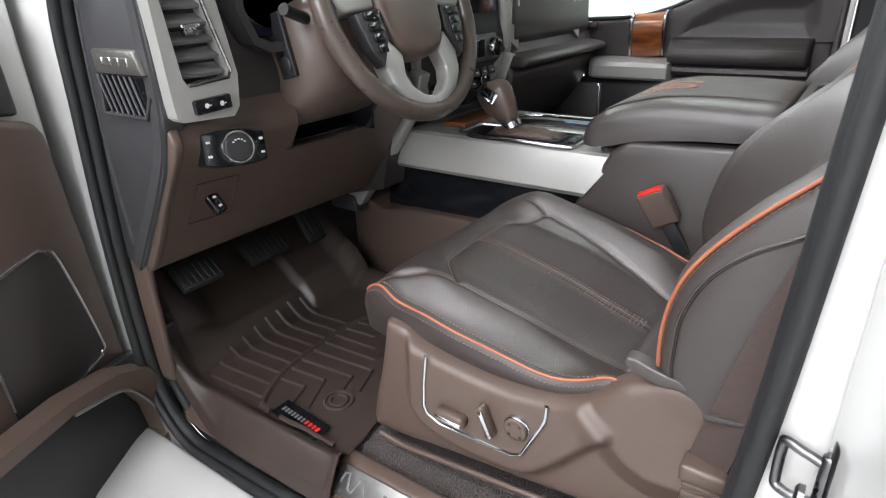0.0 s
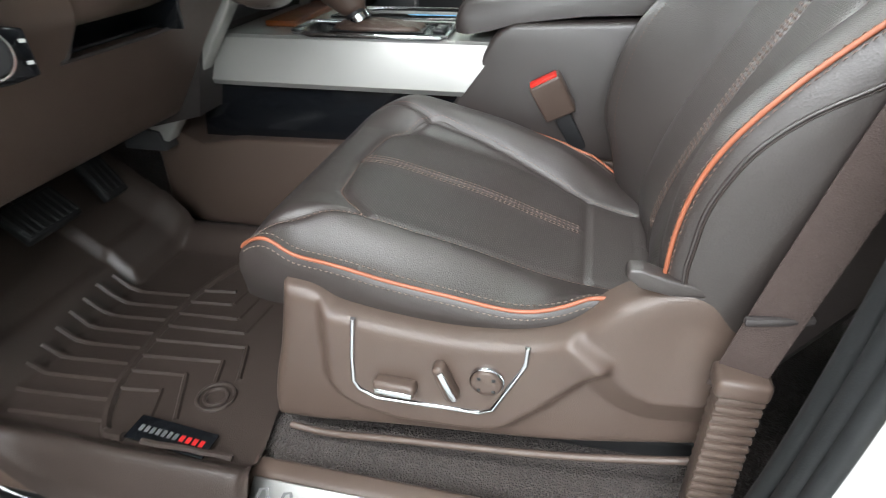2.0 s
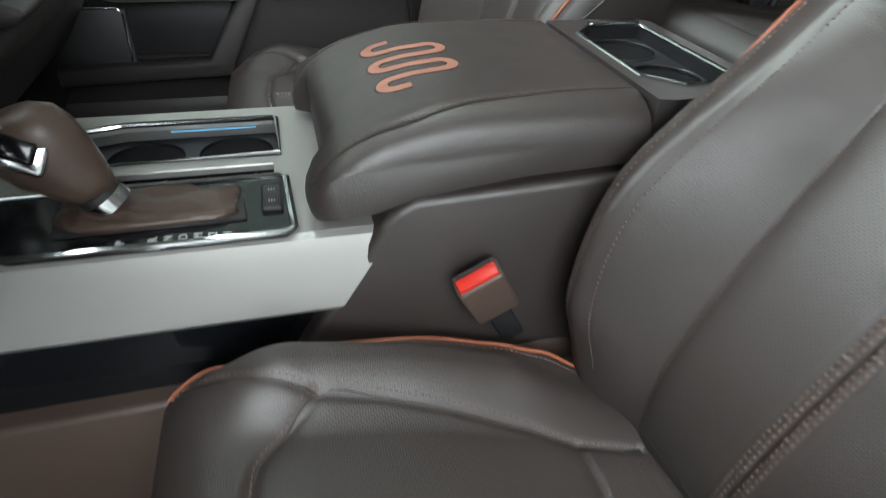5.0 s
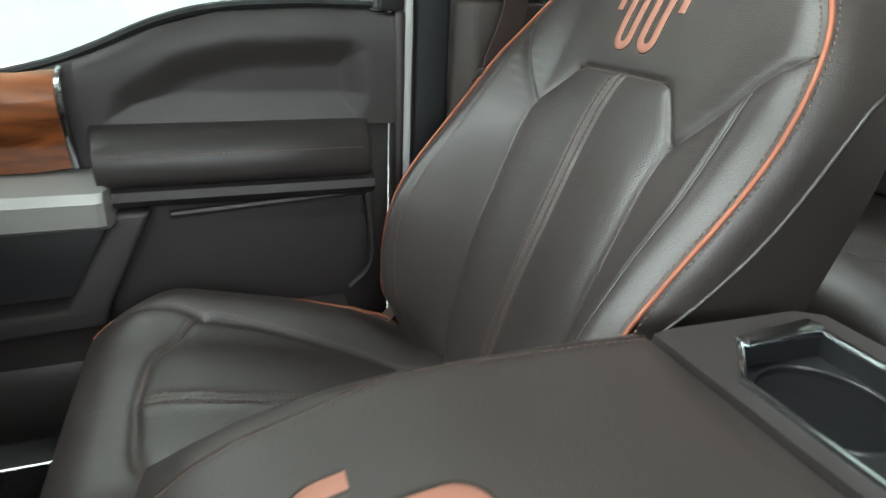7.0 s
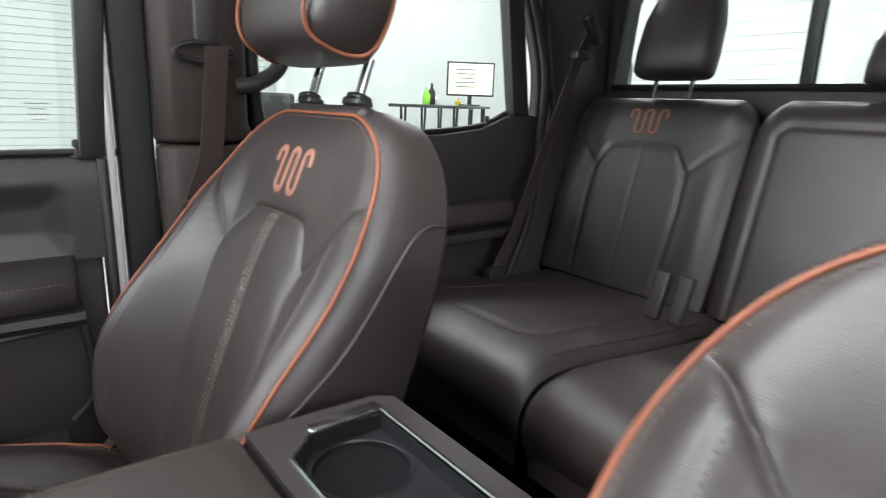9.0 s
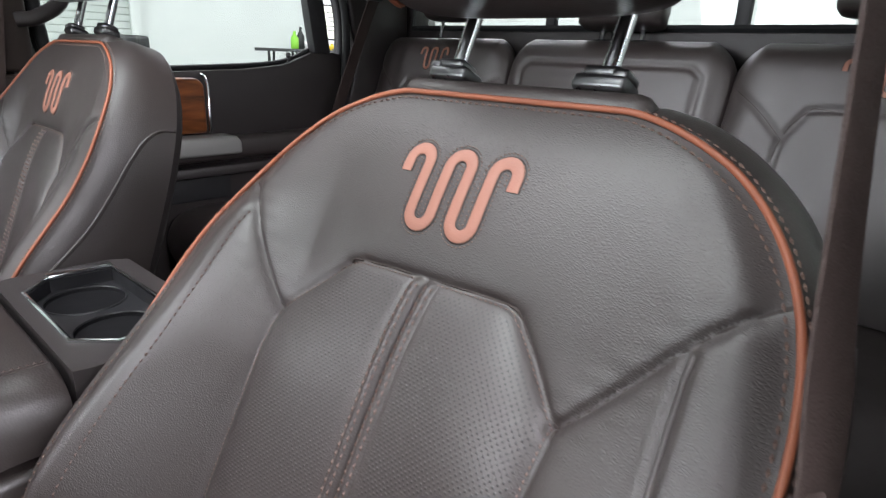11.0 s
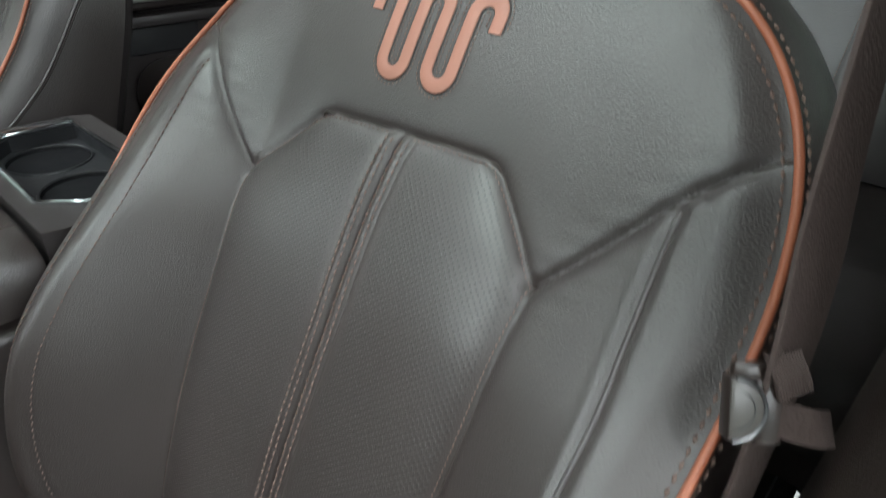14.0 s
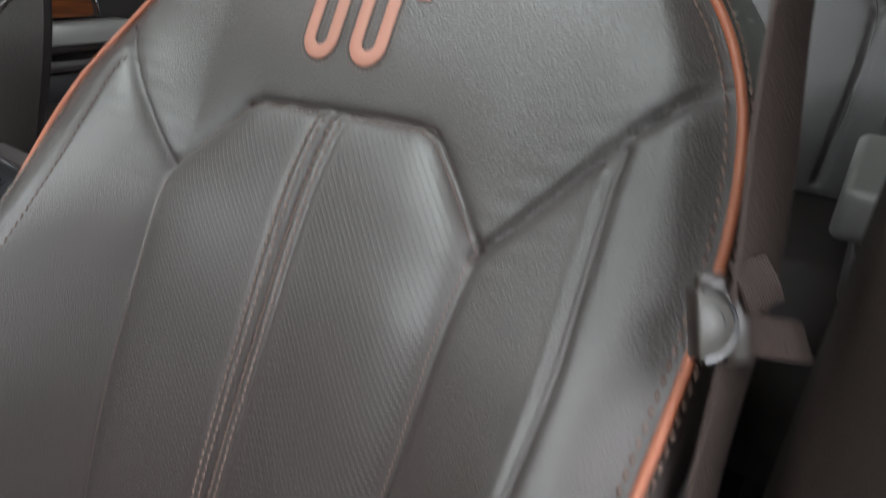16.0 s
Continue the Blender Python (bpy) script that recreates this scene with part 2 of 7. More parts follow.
def wood():
    m = bpy.data.materials.new("burl_wood")
    m.use_nodes = True
    nt = m.node_tree
    b = nt.nodes["Principled BSDF"]
    tc = nt.nodes.new("ShaderNodeTexCoord")
    mp = nt.nodes.new("ShaderNodeMapping")
    mp.inputs["Scale"].default_value = (8, 6, 34)
    n = nt.nodes.new("ShaderNodeTexNoise")
    n.inputs["Scale"].default_value, n.inputs["Detail"].default_value, n.inputs["Distortion"].default_value = 1.0, 5, 1.2
    ramp = nt.nodes.new("ShaderNodeValToRGB")
    ramp.color_ramp.elements[0].position, ramp.color_ramp.elements[0].color = 0.3, (0.05, 0.011, 0.003, 1)
    ramp.color_ramp.elements[1].position, ramp.color_ramp.elements[1].color = 0.72, (0.36, 0.11, 0.028, 1)
    nt.links.new(tc.outputs["Object"], mp.inputs[0])
    nt.links.new(mp.outputs[0], n.inputs["Vector"])
    nt.links.new(n.outputs["Fac"], ramp.inputs[0])
    nt.links.new(ramp.outputs[0], b.inputs["Base Color"])
    b.inputs["Roughness"].default_value, b.inputs["Coat Weight"].default_value = 0.3, 0.8
    return m


WOOD = wood()


def glass(name, tint):
    m = bpy.data.materials.new(name)
    m.use_nodes = True
    nt = m.node_tree
    nt.nodes.clear()
    out = nt.nodes.new("ShaderNodeOutputMaterial")
    tr, gl, mx = (nt.nodes.new(k) for k in ("ShaderNodeBsdfTransparent", "ShaderNodeBsdfGlossy", "ShaderNodeMixShader"))
    tr.inputs[0].default_value = (*tint, 1)
    gl.inputs["Roughness"].default_value = 0.02
    mx.inputs[0].default_value = 0.045
    nt.links.new(tr.outputs[0], mx.inputs[1])
    nt.links.new(gl.outputs[0], mx.inputs[2])
    nt.links.new(mx.outputs[0], out.inputs[0])
    return m


GLASS = glass("window_glass", (0.80, 0.84, 0.815))


def emitter(name, color, strength):
    m = bpy.data.materials.new(name)
    m.use_nodes = True
    b = m.node_tree.nodes["Principled BSDF"]
    b.inputs["Base Color"].default_value = (*color, 1)
    b.inputs["Emission Color"].default_value = (*color, 1)
    b.inputs["Emission Strength"].default_value = strength
    return m


LED = emitter("blue_led_strip", (0.16, 0.42, 0.66), 0.32)
GREY = surface("grey_plastic", (0.22, 0.22, 0.21), 0.4, mottle=(20, 0.08), grain=(500, 0.1, 0.0003))
PANEL_GLOW = emitter("lamp_diffuser", (1.0, 0.98, 0.95), 5.0)
SCREEN = emitter("screen_glow", (0.55, 0.6, 0.45), 0.7)


# ---- mesh helpers ----
def part(name, bm, material, parent=None, label="", angle=40):
    """Links a bmesh, or (verts, faces[, flat]), as one mesh object under a parent."""
    me = bpy.data.meshes.new(name)
    if isinstance(bm, tuple):
        me.from_pydata([tuple(v) for v in bm[0]], [], bm[1])
        if len(bm) > 2:
            at = me.attributes.new("flat", "FLOAT_VECTOR", "POINT")
            at.data.foreach_set("vector", np.asarray(bm[2], dtype=np.float32).ravel())
    else:
        bm.to_mesh(me)
        bm.free()
    me.shade_smooth()
    me.set_sharp_from_angle(angle=radians(angle))
    me.materials.append(material)
    ob = new(name, me)
    if parent is not None:
        ob.parent = parent
        ob.matrix_parent_inverse = parent.matrix_basis.inverted()
    if label:
        tagged(ob, label)
    return ob


def thing(name, label, category, at=(0, 0, 0), group="", kind=""):
    ob = new(name)
    ob.empty_display_size = 0.05
    ob.location = at
    return tagged(ob, label, category, group, kind)


def solid(name, bm, material, label, category, kind="", group="", angle=40):
    return tagged(part(name, bm, material, None, "", angle), label, category, group, kind)


def merge(*bms):
    out = bmesh.new()
    for b in bms:
        me = bpy.data.meshes.new("tmp")
        b.to_mesh(me)
        b.free()
        out.from_mesh(me)
        bpy.data.meshes.remove(me)
    return out


def moved(bm, m):
    bmesh.ops.transform(bm, matrix=m, verts=bm.verts)
    return bm


def box(c, s, bevel=0.003, seg=2, m=None):
    bm = bmesh.new()
    bmesh.ops.create_cube(bm, size=1)
    bmesh.ops.scale(bm, vec=s, verts=bm.verts)
    if bevel > 0:
        bmesh.ops.bevel(bm, geom=bm.edges[:], offset=min(bevel, min(s) * 0.45), segments=seg, profile=0.5, affect="EDGES")
    if m is not None:
        bmesh.ops.transform(bm, matrix=m, verts=bm.verts)
    bmesh.ops.translate(bm, vec=c, verts=bm.verts)
    return bm


def prism(poly, axis, a0, a1, bevel=0.0, seg=2):
    """A polygon in the plane across an axis ('x': y, z; 'y': x, z; 'z': x, y), drawn out from a0 to a1."""
    put = {"x": lambda p, a: (a, p[0], p[1]), "y": lambda p, a: (p[0], a, p[1]), "z": lambda p, a: (p[0], p[1], a)}[axis]
    bm = bmesh.new()
    lo = [bm.verts.new(put(p, a0)) for p in poly]
    hi = [bm.verts.new(put(p, a1)) for p in poly]
    n = len(poly)
    bm.faces.new(lo)
    bm.faces.new(hi[::-1])
    for i in range(n):
        bm.faces.new((lo[i], hi[i], hi[(i + 1) % n], lo[(i + 1) % n]))
    bmesh.ops.recalc_face_normals(bm, faces=bm.faces)
    if bevel > 0:
        bmesh.ops.bevel(bm, geom=bm.edges[:], offset=bevel, segments=seg, profile=0.5, affect="EDGES", clamp_overlap=True)
    return bm


def spline(pts, per=8, closed=False):
    """A smooth Catmull-Rom line through the points."""
    p = [Vector(q) for q in pts]
    n = len(p)
    out = []
    for i in range(n if closed else n - 1):
        a = p[(i - 1) % n] if closed or i > 0 else p[0] * 2 - p[1]
        b, c = p[i], p[(i + 1) % n]
        d = p[(i + 2) % n] if closed or i + 2 < n else p[-1] * 2 - p[-2]
        for k in range(per):
            t = k / per
            out.append(0.5 * ((2 * b) + (c - a) * t + (2 * a - 5 * b + 4 * c - d) * t * t + (3 * b - a - 3 * c + d) * t ** 3))
    if not closed:
        out.append(p[-1])
    return out


def curve1(xs, ys, per=12):
    """A smooth function of one number through the given stations."""
    s = spline([(x, y, 0) for x, y in zip(xs, ys)], per)
    ax, ay = np.array([q.x for q in s]), np.array([q.y for q in s])
    return lambda x: np.interp(x, ax, ay)


def tube(pts, r=0.003, n=8, closed=False, section=None, up=(0, 0, 1)):
    """Sweeps a circle, or a section of (side, up) points, along a line."""
    p = [Vector(q) for q in pts]
    sec = section or [(r * math.cos(2 * math.pi * k / n), r * math.sin(2 * math.pi * k / n)) for k in range(n)]
    bm = bmesh.new()
    rings = []
    side = None
    for i, q in enumerate(p):
        a = p[i - 1] if i > 0 else (p[-1] if closed else q)
        b = p[i + 1] if i + 1 < len(p) else (p[0] if closed else q)
        t = (b - a).normalized()
        if side is None or section:
            s0 = t.cross(Vector(up))
            if s0.length < 1e-4:
                s0 = t.cross(Vector((1, 0, 0)))
            side = s0.normalized()
        else:
            side = (side - t * side.dot(t)).normalized()
        u = side.cross(t)
        rings.append([bm.verts.new(q + side * x + u * y) for x, y in sec])
    m = len(sec)
    for i in range(len(rings) - (0 if closed else 1)):
        a, b = rings[i], rings[(i + 1) % len(rings)]
        for k in range(m):
            bm.faces.new((a[k], a[(k + 1) % m], b[(k + 1) % m], b[k]))
    if not closed:
        bm.faces.new(rings[0][::-1])
        bm.faces.new(rings[-1])
    bmesh.ops.recalc_face_normals(bm, faces=bm.faces)
    return bm


def lathe(profile, m=None, n=32, closed=False):
    """Turns (radius, height) points round the z axis."""
    bm = bmesh.new()
    rings = []
    for r, z in profile:
        rings.append([bm.verts.new((max(r, 1e-5) * math.cos(2 * math.pi * k / n), max(r, 1e-5) * math.sin(2 * math.pi * k / n), z)) for k in range(n)])
    for i in range(len(rings) - (0 if closed else 1)):
        a, b = rings[i], rings[(i + 1) % len(rings)]
        for k in range(n):
            bm.faces.new((a[k], a[(k + 1) % n], b[(k + 1) % n], b[k]))
    if not closed:
        bm.faces.new(rings[0][::-1])
        bm.faces.new(rings[-1])
    bmesh.ops.recalc_face_normals(bm, faces=bm.faces)
    if m is not None:
        bmesh.ops.transform(bm, matrix=m, verts=bm.verts)
    return bm


def loft(rings, cap=True):
    """Skins closed rings of equally many points."""
    bm = bmesh.new()
    vs = [[bm.verts.new(p) for p in r] for r in rings]
    m = len(rings[0])
    for a, b in zip(vs, vs[1:]):
        for k in range(m):
            bm.faces.new((a[k], a[(k + 1) % m], b[(k + 1) % m], b[k]))
    if cap:
        bm.faces.new(vs[0][::-1])
        bm.faces.new(vs[-1])
    bmesh.ops.recalc_face_normals(bm, faces=bm.faces)
    return bm


def line_distance(x, y, line):
    d = np.full(x.shape, 1e9)
    for (ax, ay), (bx, by) in zip(line, line[1:]):
        ex, ey = bx - ax, by - ay
        t = np.clip(((x - ax) * ex + (y - ay) * ey) / (ex * ex + ey * ey + 1e-12), 0, 1)
        d = np.minimum(d, np.hypot(x - ax - t * ex, y - ay - t * ey))
    return d


def smoothstep(a, b, x):
    t = np.clip((x - a) / (b - a), 0, 1)
    return t * t * (3 - 2 * t)


def in_poly(x, y, poly):
    inside = np.zeros(x.shape, bool)
    n = len(poly)
    for i in range(n):
        (ax, ay), (bx, by) = poly[i], poly[(i + 1) % n]
        cross = ((ay > y) != (by > y)) & (x < (bx - ax) * (y - ay) / (by - ay + 1e-12) + ax)
        inside ^= cross
    return inside


def sheet_in_wall(outer, holes, axis, a0, a1):
    """A wall slab with openings that go through it."""
    bm = bmesh.new()
    put = {"x": lambda p, a: (a, p[0], p[1]), "y": lambda p, a: (p[0], a, p[1]), "z": lambda p, a: (p[0], p[1], a)}[axis]
    loops = [outer, *holes]
    for a in (a0, a1):
        edges = []
        for lp in loops:
            vs = [bm.verts.new(put(p, a)) for p in lp]
            edges += [bm.edges.new((vs[i], vs[(i + 1) % len(vs)])) for i in range(len(vs))]
        bmesh.ops.triangle_fill(bm, use_beauty=True, use_dissolve=False, edges=edges)
    for lp in loops:
        lo = [bm.verts.new(put(p, a0)) for p in lp]
        hi = [bm.verts.new(put(p, a1)) for p in lp]
        for i in range(len(lp)):
            j = (i + 1) % len(lp)
            bm.faces.new((lo[i], hi[i], hi[j], lo[j]))
    bmesh.ops.remove_doubles(bm, verts=bm.verts, dist=1e-5)
    bmesh.ops.recalc_face_normals(bm, faces=bm.faces)
    return bm


# ---- seat builders ----
def pad(hw, vs, height, nu, place, mask=None, spread=1.0):
    """A padded face: rows at vs of half-width hw(v), raised by height(u, v); place(u, v, w) gives the points."""
    s = np.linspace(-1, 1, nu)
    s = np.sign(s) * np.abs(s) ** spread
    V, S = np.meshgrid(vs, s, indexing="ij")
    U = S * hw(V)
    P = place(U, V, height(U, V))
    flat = np.stack([U, V, mask(U, V) if mask else np.zeros_like(U)], -1)
    nv = len(vs)
    idx = np.arange(nv * nu).reshape(nv, nu)
    faces = np.stack([idx[:-1, :-1], idx[:-1, 1:], idx[1:, 1:], idx[1:, :-1]], -1).reshape(-1, 4).tolist()
    loop = np.concatenate([idx[0, :], idx[1:, -1], idx[-1, -2::-1], idx[-2:0:-1, 0]])
    return P.reshape(-1, 3), faces, flat.reshape(-1, 3), loop, U, V


def band(edge, flat2, offsets, place):
    """Rings that run on from a pad's edge: offsets of (outwards, function of the edge's height)."""
    n = len(edge)
    d = np.roll(flat2, -1, 0) - np.roll(flat2, 1, 0)
    d /= np.linalg.norm(d, axis=1, keepdims=True) + 1e-9
    out = np.stack([d[:, 1], -d[:, 0]], 1)
    for _ in range(6):
        out = (np.roll(out, 1, 0) + 2 * out + np.roll(out, -1, 0)) / 4
    out /= np.linalg.norm(out, axis=1, keepdims=True)
    rings = []
    for o, f in offsets:
        q = flat2 + out * o
        rings.append(place(q[:, 0], q[:, 1], f(edge)))
    return rings


def skin(rings, cap_last=False):
    n = len(rings[0])
    verts = np.concatenate(rings)
    faces = []
    for r in range(len(rings) - 1):
        a, b = r * n, (r + 1) * n
        faces += [(a + k, b + k, b + (k + 1) % n, a + (k + 1) % n) for k in range(n)]
    if cap_last:
        verts = np.concatenate([verts, [rings[-1].mean(0)]])
        c, a = len(verts) - 1, (len(rings) - 1) * n
        faces += [(a + k, c, a + (k + 1) % n) for k in range(n)]
    return verts, faces


def stitches(lines, lift, length=0.0042, gap=0.0022, r=0.0008, normal=(0, 1, 0)):
    """Rows of short thread stitches along lines of points."""
    verts, faces = [], []
    nrm = Vector(normal)
    for line in lines:
        p = [Vector(q) for q in line]
        dist = [0.0]
        for a, b in zip(p, p[1:]):
            dist.append(dist[-1] + (b - a).length)
        s = gap
        xs = np.array(p)

        def at(d):
            return Vector([np.interp(d, dist, xs[:, k]) for k in range(3)])
        while s + length < dist[-1]:
            a, b = at(s), at(s + length)
            t = (b - a).normalized()
            side = t.cross(nrm).normalized()
            up = side.cross(t)
            if up.dot(nrm) < 0:
                up = -up
            base = len(verts)
            mid = (a + b) / 2 + up * (lift + r)
            for q, k in ((a, 0.3), (mid, 1.0), (b, 0.3)):
                c = q + up * (lift if k < 1 else 0)
                for j in range(4):
                    ang = math.pi / 2 * j
                    verts.append(c + side * (r * 1.2 * k * math.cos(ang)) + up * (r * k * math.sin(ang)))
            for ring in (0, 4):
                for j in range(4):
                    faces.append((base + ring + j, base + ring + (j + 1) % 4, base + ring + 4 + (j + 1) % 4, base + ring + 4 + j))
            s += length + gap
    return [tuple(v) for v in verts], faces


def local_part(name, bm, material, parent, m, label="", angle=50):
    ob = part(name, bm, material, None, label, angle)
    if name.endswith("stitching"):
        tagged(ob, kind="stuff")
    ob.parent = parent
    ob.matrix_parent_inverse = Matrix.Identity(4)
    ob.matrix_basis = m
    return ob


def winding_line(r=0.0100, low=0.4940, high=0.5325, shift=0.0052):
    """Four upright strokes joined by half circles, with a hook at both ends."""
    pts = [(5 * r, high - 0.010), (5 * r, high - 0.005)]
    for k in range(5):
        c, top = (4 - 2 * k) * r, k % 2 == 0
        for j in range(13):
            a = math.pi * j / 12
            pts.append((c + r * math.cos(a), (high if top else low) + (1 if top else -1) * r * math.sin(a)))
        if k < 4:
            va, vb = (high, low) if top else (low, high)
            pts += [(c - r, va + (vb - va) * f) for f in (0.2, 0.4, 0.6, 0.8)]
    pts += [(-5 * r, high - 0.005), (-5 * r, high - 0.010)]
    return [(u + shift, v) for u, v in pts]


W_LINE = winding_line()


def ribbon(line, width, surf, lift, depth=0.0012, per=1):
    """A flat inlay that follows a line on a surface: surf(u, v) gives a point, lift its height along the normal."""
    p = spline([(u, v, 0) for u, v in line], per)
    verts, faces = [], []
    n = len(p)
    for i, q in enumerate(p):
        t = (p[min(i + 1, n - 1)] - p[max(i - 1, 0)]).normalized()
        s = Vector((t.y, -t.x, 0))
        for k, h in ((-0.5, lift - depth), (-0.47, lift - 0.0003), (-0.42, lift), (0.42, lift), (0.47, lift - 0.0003), (0.5, lift - depth)):
            c = q + s * (width * k)
            verts.append(surf(c.x, c.y, h))
    for i in range(n - 1):
        for k in range(5):
            a = i * 6 + k
            faces.append((a, a + 1, a + 7, a + 6))
    faces += [tuple(range(5, -1, -1)), tuple(range((n - 1) * 6, n * 6))]
    return [tuple(v) for v in verts], faces


BACK_HW = curve1([-0.02, 0.06, 0.12, 0.2, 0.3, 0.4, 0.45, 0.49, 0.52, 0.54, 0.555, 0.57, 0.58, 0.586, 0.590], [0.205, 0.217, 0.226, 0.234, 0.237, 0.238, 0.234, 0.2245, 0.210, 0.196, 0.182, 0.163, 0.146, 0.130, 0.112])
BACK_C = curve1([-0.02, 0.03, 0.1, 0.2, 0.3, 0.38, 0.44, 0.5, 0.55, 0.59], [-0.03, -0.006, 0.007, 0.011, 0.007, 0.002, -0.006, -0.011, -0.018, -0.030])
BOLSTER = curve1([-0.02, 0.05, 0.12, 0.2, 0.3, 0.4, 0.47, 0.53, 0.59], [0.004, 0.018, 0.030, 0.034, 0.029, 0.019, 0.012, 0.006, 0.0])
RIDGE = curve1([-0.02, 0.05, 0.12, 0.2, 0.3, 0.38, 0.45, 0.59], [0.0, 0.006, 0.011, 0.012, 0.008, 0.002, 0.0, 0.0])
INSERT = [(-0.116, 0.0), (-0.121, 0.08), (-0.125, 0.18), (-0.127, 0.27), (-0.128, 0.34), (-0.129, 0.383), (-0.126, 0.394), (-0.100, 0.4225), (-0.081, 0.4435), (-0.068, 0.449), (0.0, 0.450), (0.068, 0.449), (0.081, 0.4435), (0.100, 0.4225), (0.126, 0.394), (0.129, 0.383), (0.128, 0.34), (0.127, 0.27), (0.125, 0.18), (0.121, 0.08), (0.116, 0.0)]
YOKE = [(0.129, 0.390), (0.148, 0.412), (0.168, 0.437), (0.184, 0.457), (0.203, 0.476), (0.222, 0.489)]
SIDE_SEAM = [(0.1865, 0.452), (0.187, 0.43), (0.190, 0.39), (0.194, 0.35), (0.195, 0.30), (0.197, 0.25), (0.197, 0.2), (0.194, 0.14), (0.188, 0.08), (0.179, 0.02)]
FAR_SEAM = [(0.199, 0.463), (0.197, 0.42), (0.195, 0.388), (0.193, 0.34), (0.192, 0.29), (0.191, 0.24), (0.190, 0.19), (0.187, 0.13), (0.181, 0.07), (0.174, 0.02)]
# how far the rim stands forward, on the worn flank and on the fuller one
RIM_WORN = curve1([-0.02, 0.03, 0.08, 0.12, 0.16, 0.20, 0.235, 0.27, 0.30, 0.33, 0.38, 0.44, 0.49, 0.53, 0.59], [-0.01, 0.012, 0.040, 0.058, 0.071, 0.0745, 0.069, 0.060, 0.050, 0.038, 0.020, 0.006, -0.003, -0.014, -0.032])
RIM_FULL = curve1([-0.02, 0.02, 0.06, 0.10, 0.15, 0.19, 0.22, 0.26, 0.30, 0.35, 0.40, 0.44, 0.48, 0.52, 0.59], [0.02, 0.050, 0.083, 0.098, 0.108, 0.110, 0.106, 0.094, 0.078, 0.057, 0.038, 0.023, 0.005, -0.008, -0.032])


def back_height(U, V, lean=0.0):
    """Height of the padded back; lean tilts the seams across it."""
    a = np.abs(U)
    hw = BACK_HW(V)
    L = V + lean * U
    rim_w = np.where(U < 0, RIM_WORN(V), RIM_FULL(V))
    rim_u = np.where(U < 0, 0.225, 0.205)
    w = BACK_C(V) + 0.010 * smoothstep(0.02, 0.13, a) * smoothstep(0.44, 0.34, V)
    low = smoothstep(0.60, 0.545, V)
    rise = smoothstep(0.122, rim_u, a) ** np.where(U < 0, 1.0, 0.85)
    w = w * (1 - rise * low) + rim_w * rise * low
    w = w + (BOLSTER(V) * smoothstep(0.125, 0.225, a)) * (1 - low)
    w = w + 0.3 * RIDGE(V) * np.exp(-((a - 0.200) / 0.019) ** 2)
    w = w - 0.007 * smoothstep(0.87, 1.0, a / hw) * smoothstep(0.60, 0.5, V)
    ins = in_poly(U, L, INSERT)
    di = line_distance(U, L, INSERT)
    w = w + np.where(ins, 0.0048 * (1 - np.exp(-(di / 0.016) ** 1.2)) + 0.0032 * np.clip(1 - ((a - 0.064) / 0.064) ** 2, 0, 1) * smoothstep(0.45, 0.40, L), 0.005 * (1 - np.exp(-(di / 0.025) ** 1.2)))
    dy = line_distance(a, np.where(U < 0, L, V + lean * U), YOKE)
    rim = smoothstep(1.0, 0.90, a / hw)
    w = w - rim * (0.0050 * np.exp(-dy / 0.0040) + 0.0030 * np.exp(-dy / 0.0022)) - 0.0032 * np.exp(-di / 0.0036) - 0.0016 * np.exp(-di / 0.0018)
    ds = np.where(U < 0, line_distance(a, L, SIDE_SEAM), line_distance(a, L, FAR_SEAM))
    w = w - np.where(U < 0, 0.0030, 0.0009) * np.exp(-ds / 0.003) + np.where(U < 0, 0.0010, 0.0003) * np.exp(-((ds - 0.006) / 0.003) ** 2)
    cen = smoothstep(0.452, 0.444, L)
    w = w + cen * (-0.0030 * np.exp(-a / 0.0011) + (0.0019 + 0.0004 * np.cos(V * 966)) * np.exp(-((a - 0.0068) / 0.0034) ** 2) - 0.0008 * np.exp(-((a - 0.0125) / 0.002) ** 2))
    # soft folds where the leather is pulled towards the yoke seam
    fold = np.sin(V * 420 + 2.2 * np.sin(U * 31)) * np.exp(-((dy - 0.012) / 0.008) ** 2)
    w = w + 0.00022 * fold + 0.00012 * np.sin(U * 95 + V * 60) * np.sin(V * 80 - U * 37) * smoothstep(0.15, 0.2, a)
    return w


def back_mask(U, V, lean=0.0):
    L = V + lean * U
    di = line_distance(U, L, INSERT)
    return np.where(in_poly(U, L, INSERT) & (di > 0.006) & (np.abs(U) > 0.02), 1.0, 0.0)


def yz_up(u, v, w):
    return np.stack([u, w, v], -1)


CUSH_Y = curve1(np.linspace(0, 1, 12), [-0.05, 0.0, 0.06, 0.13, 0.2, 0.27, 0.33, 0.38, 0.42, 0.446, 0.452, 0.436])
CUSH_Z = curve1(np.linspace(0, 1, 12), [0.232, 0.238, 0.249, 0.272, 0.297, 0.316, 0.331, 0.336, 0.331, 0.310, 0.276, 0.246])
CUSH_HW = curve1(np.linspace(0, 1, 12), [0.185, 0.195, 0.205, 0.212, 0.215, 0.215, 0.213, 0.210, 0.206, 0.198, 0.188, 0.178])
CUSH_DROP = curve1([-0.05, 0.02, 0.06, 0.09, 0.13, 0.2, 0.3, 0.37, 0.41, 0.46], [-0.048, -0.048, -0.038, -0.012, 0.012, 0.027, 0.038, 0.037, 0.013, 0.002])
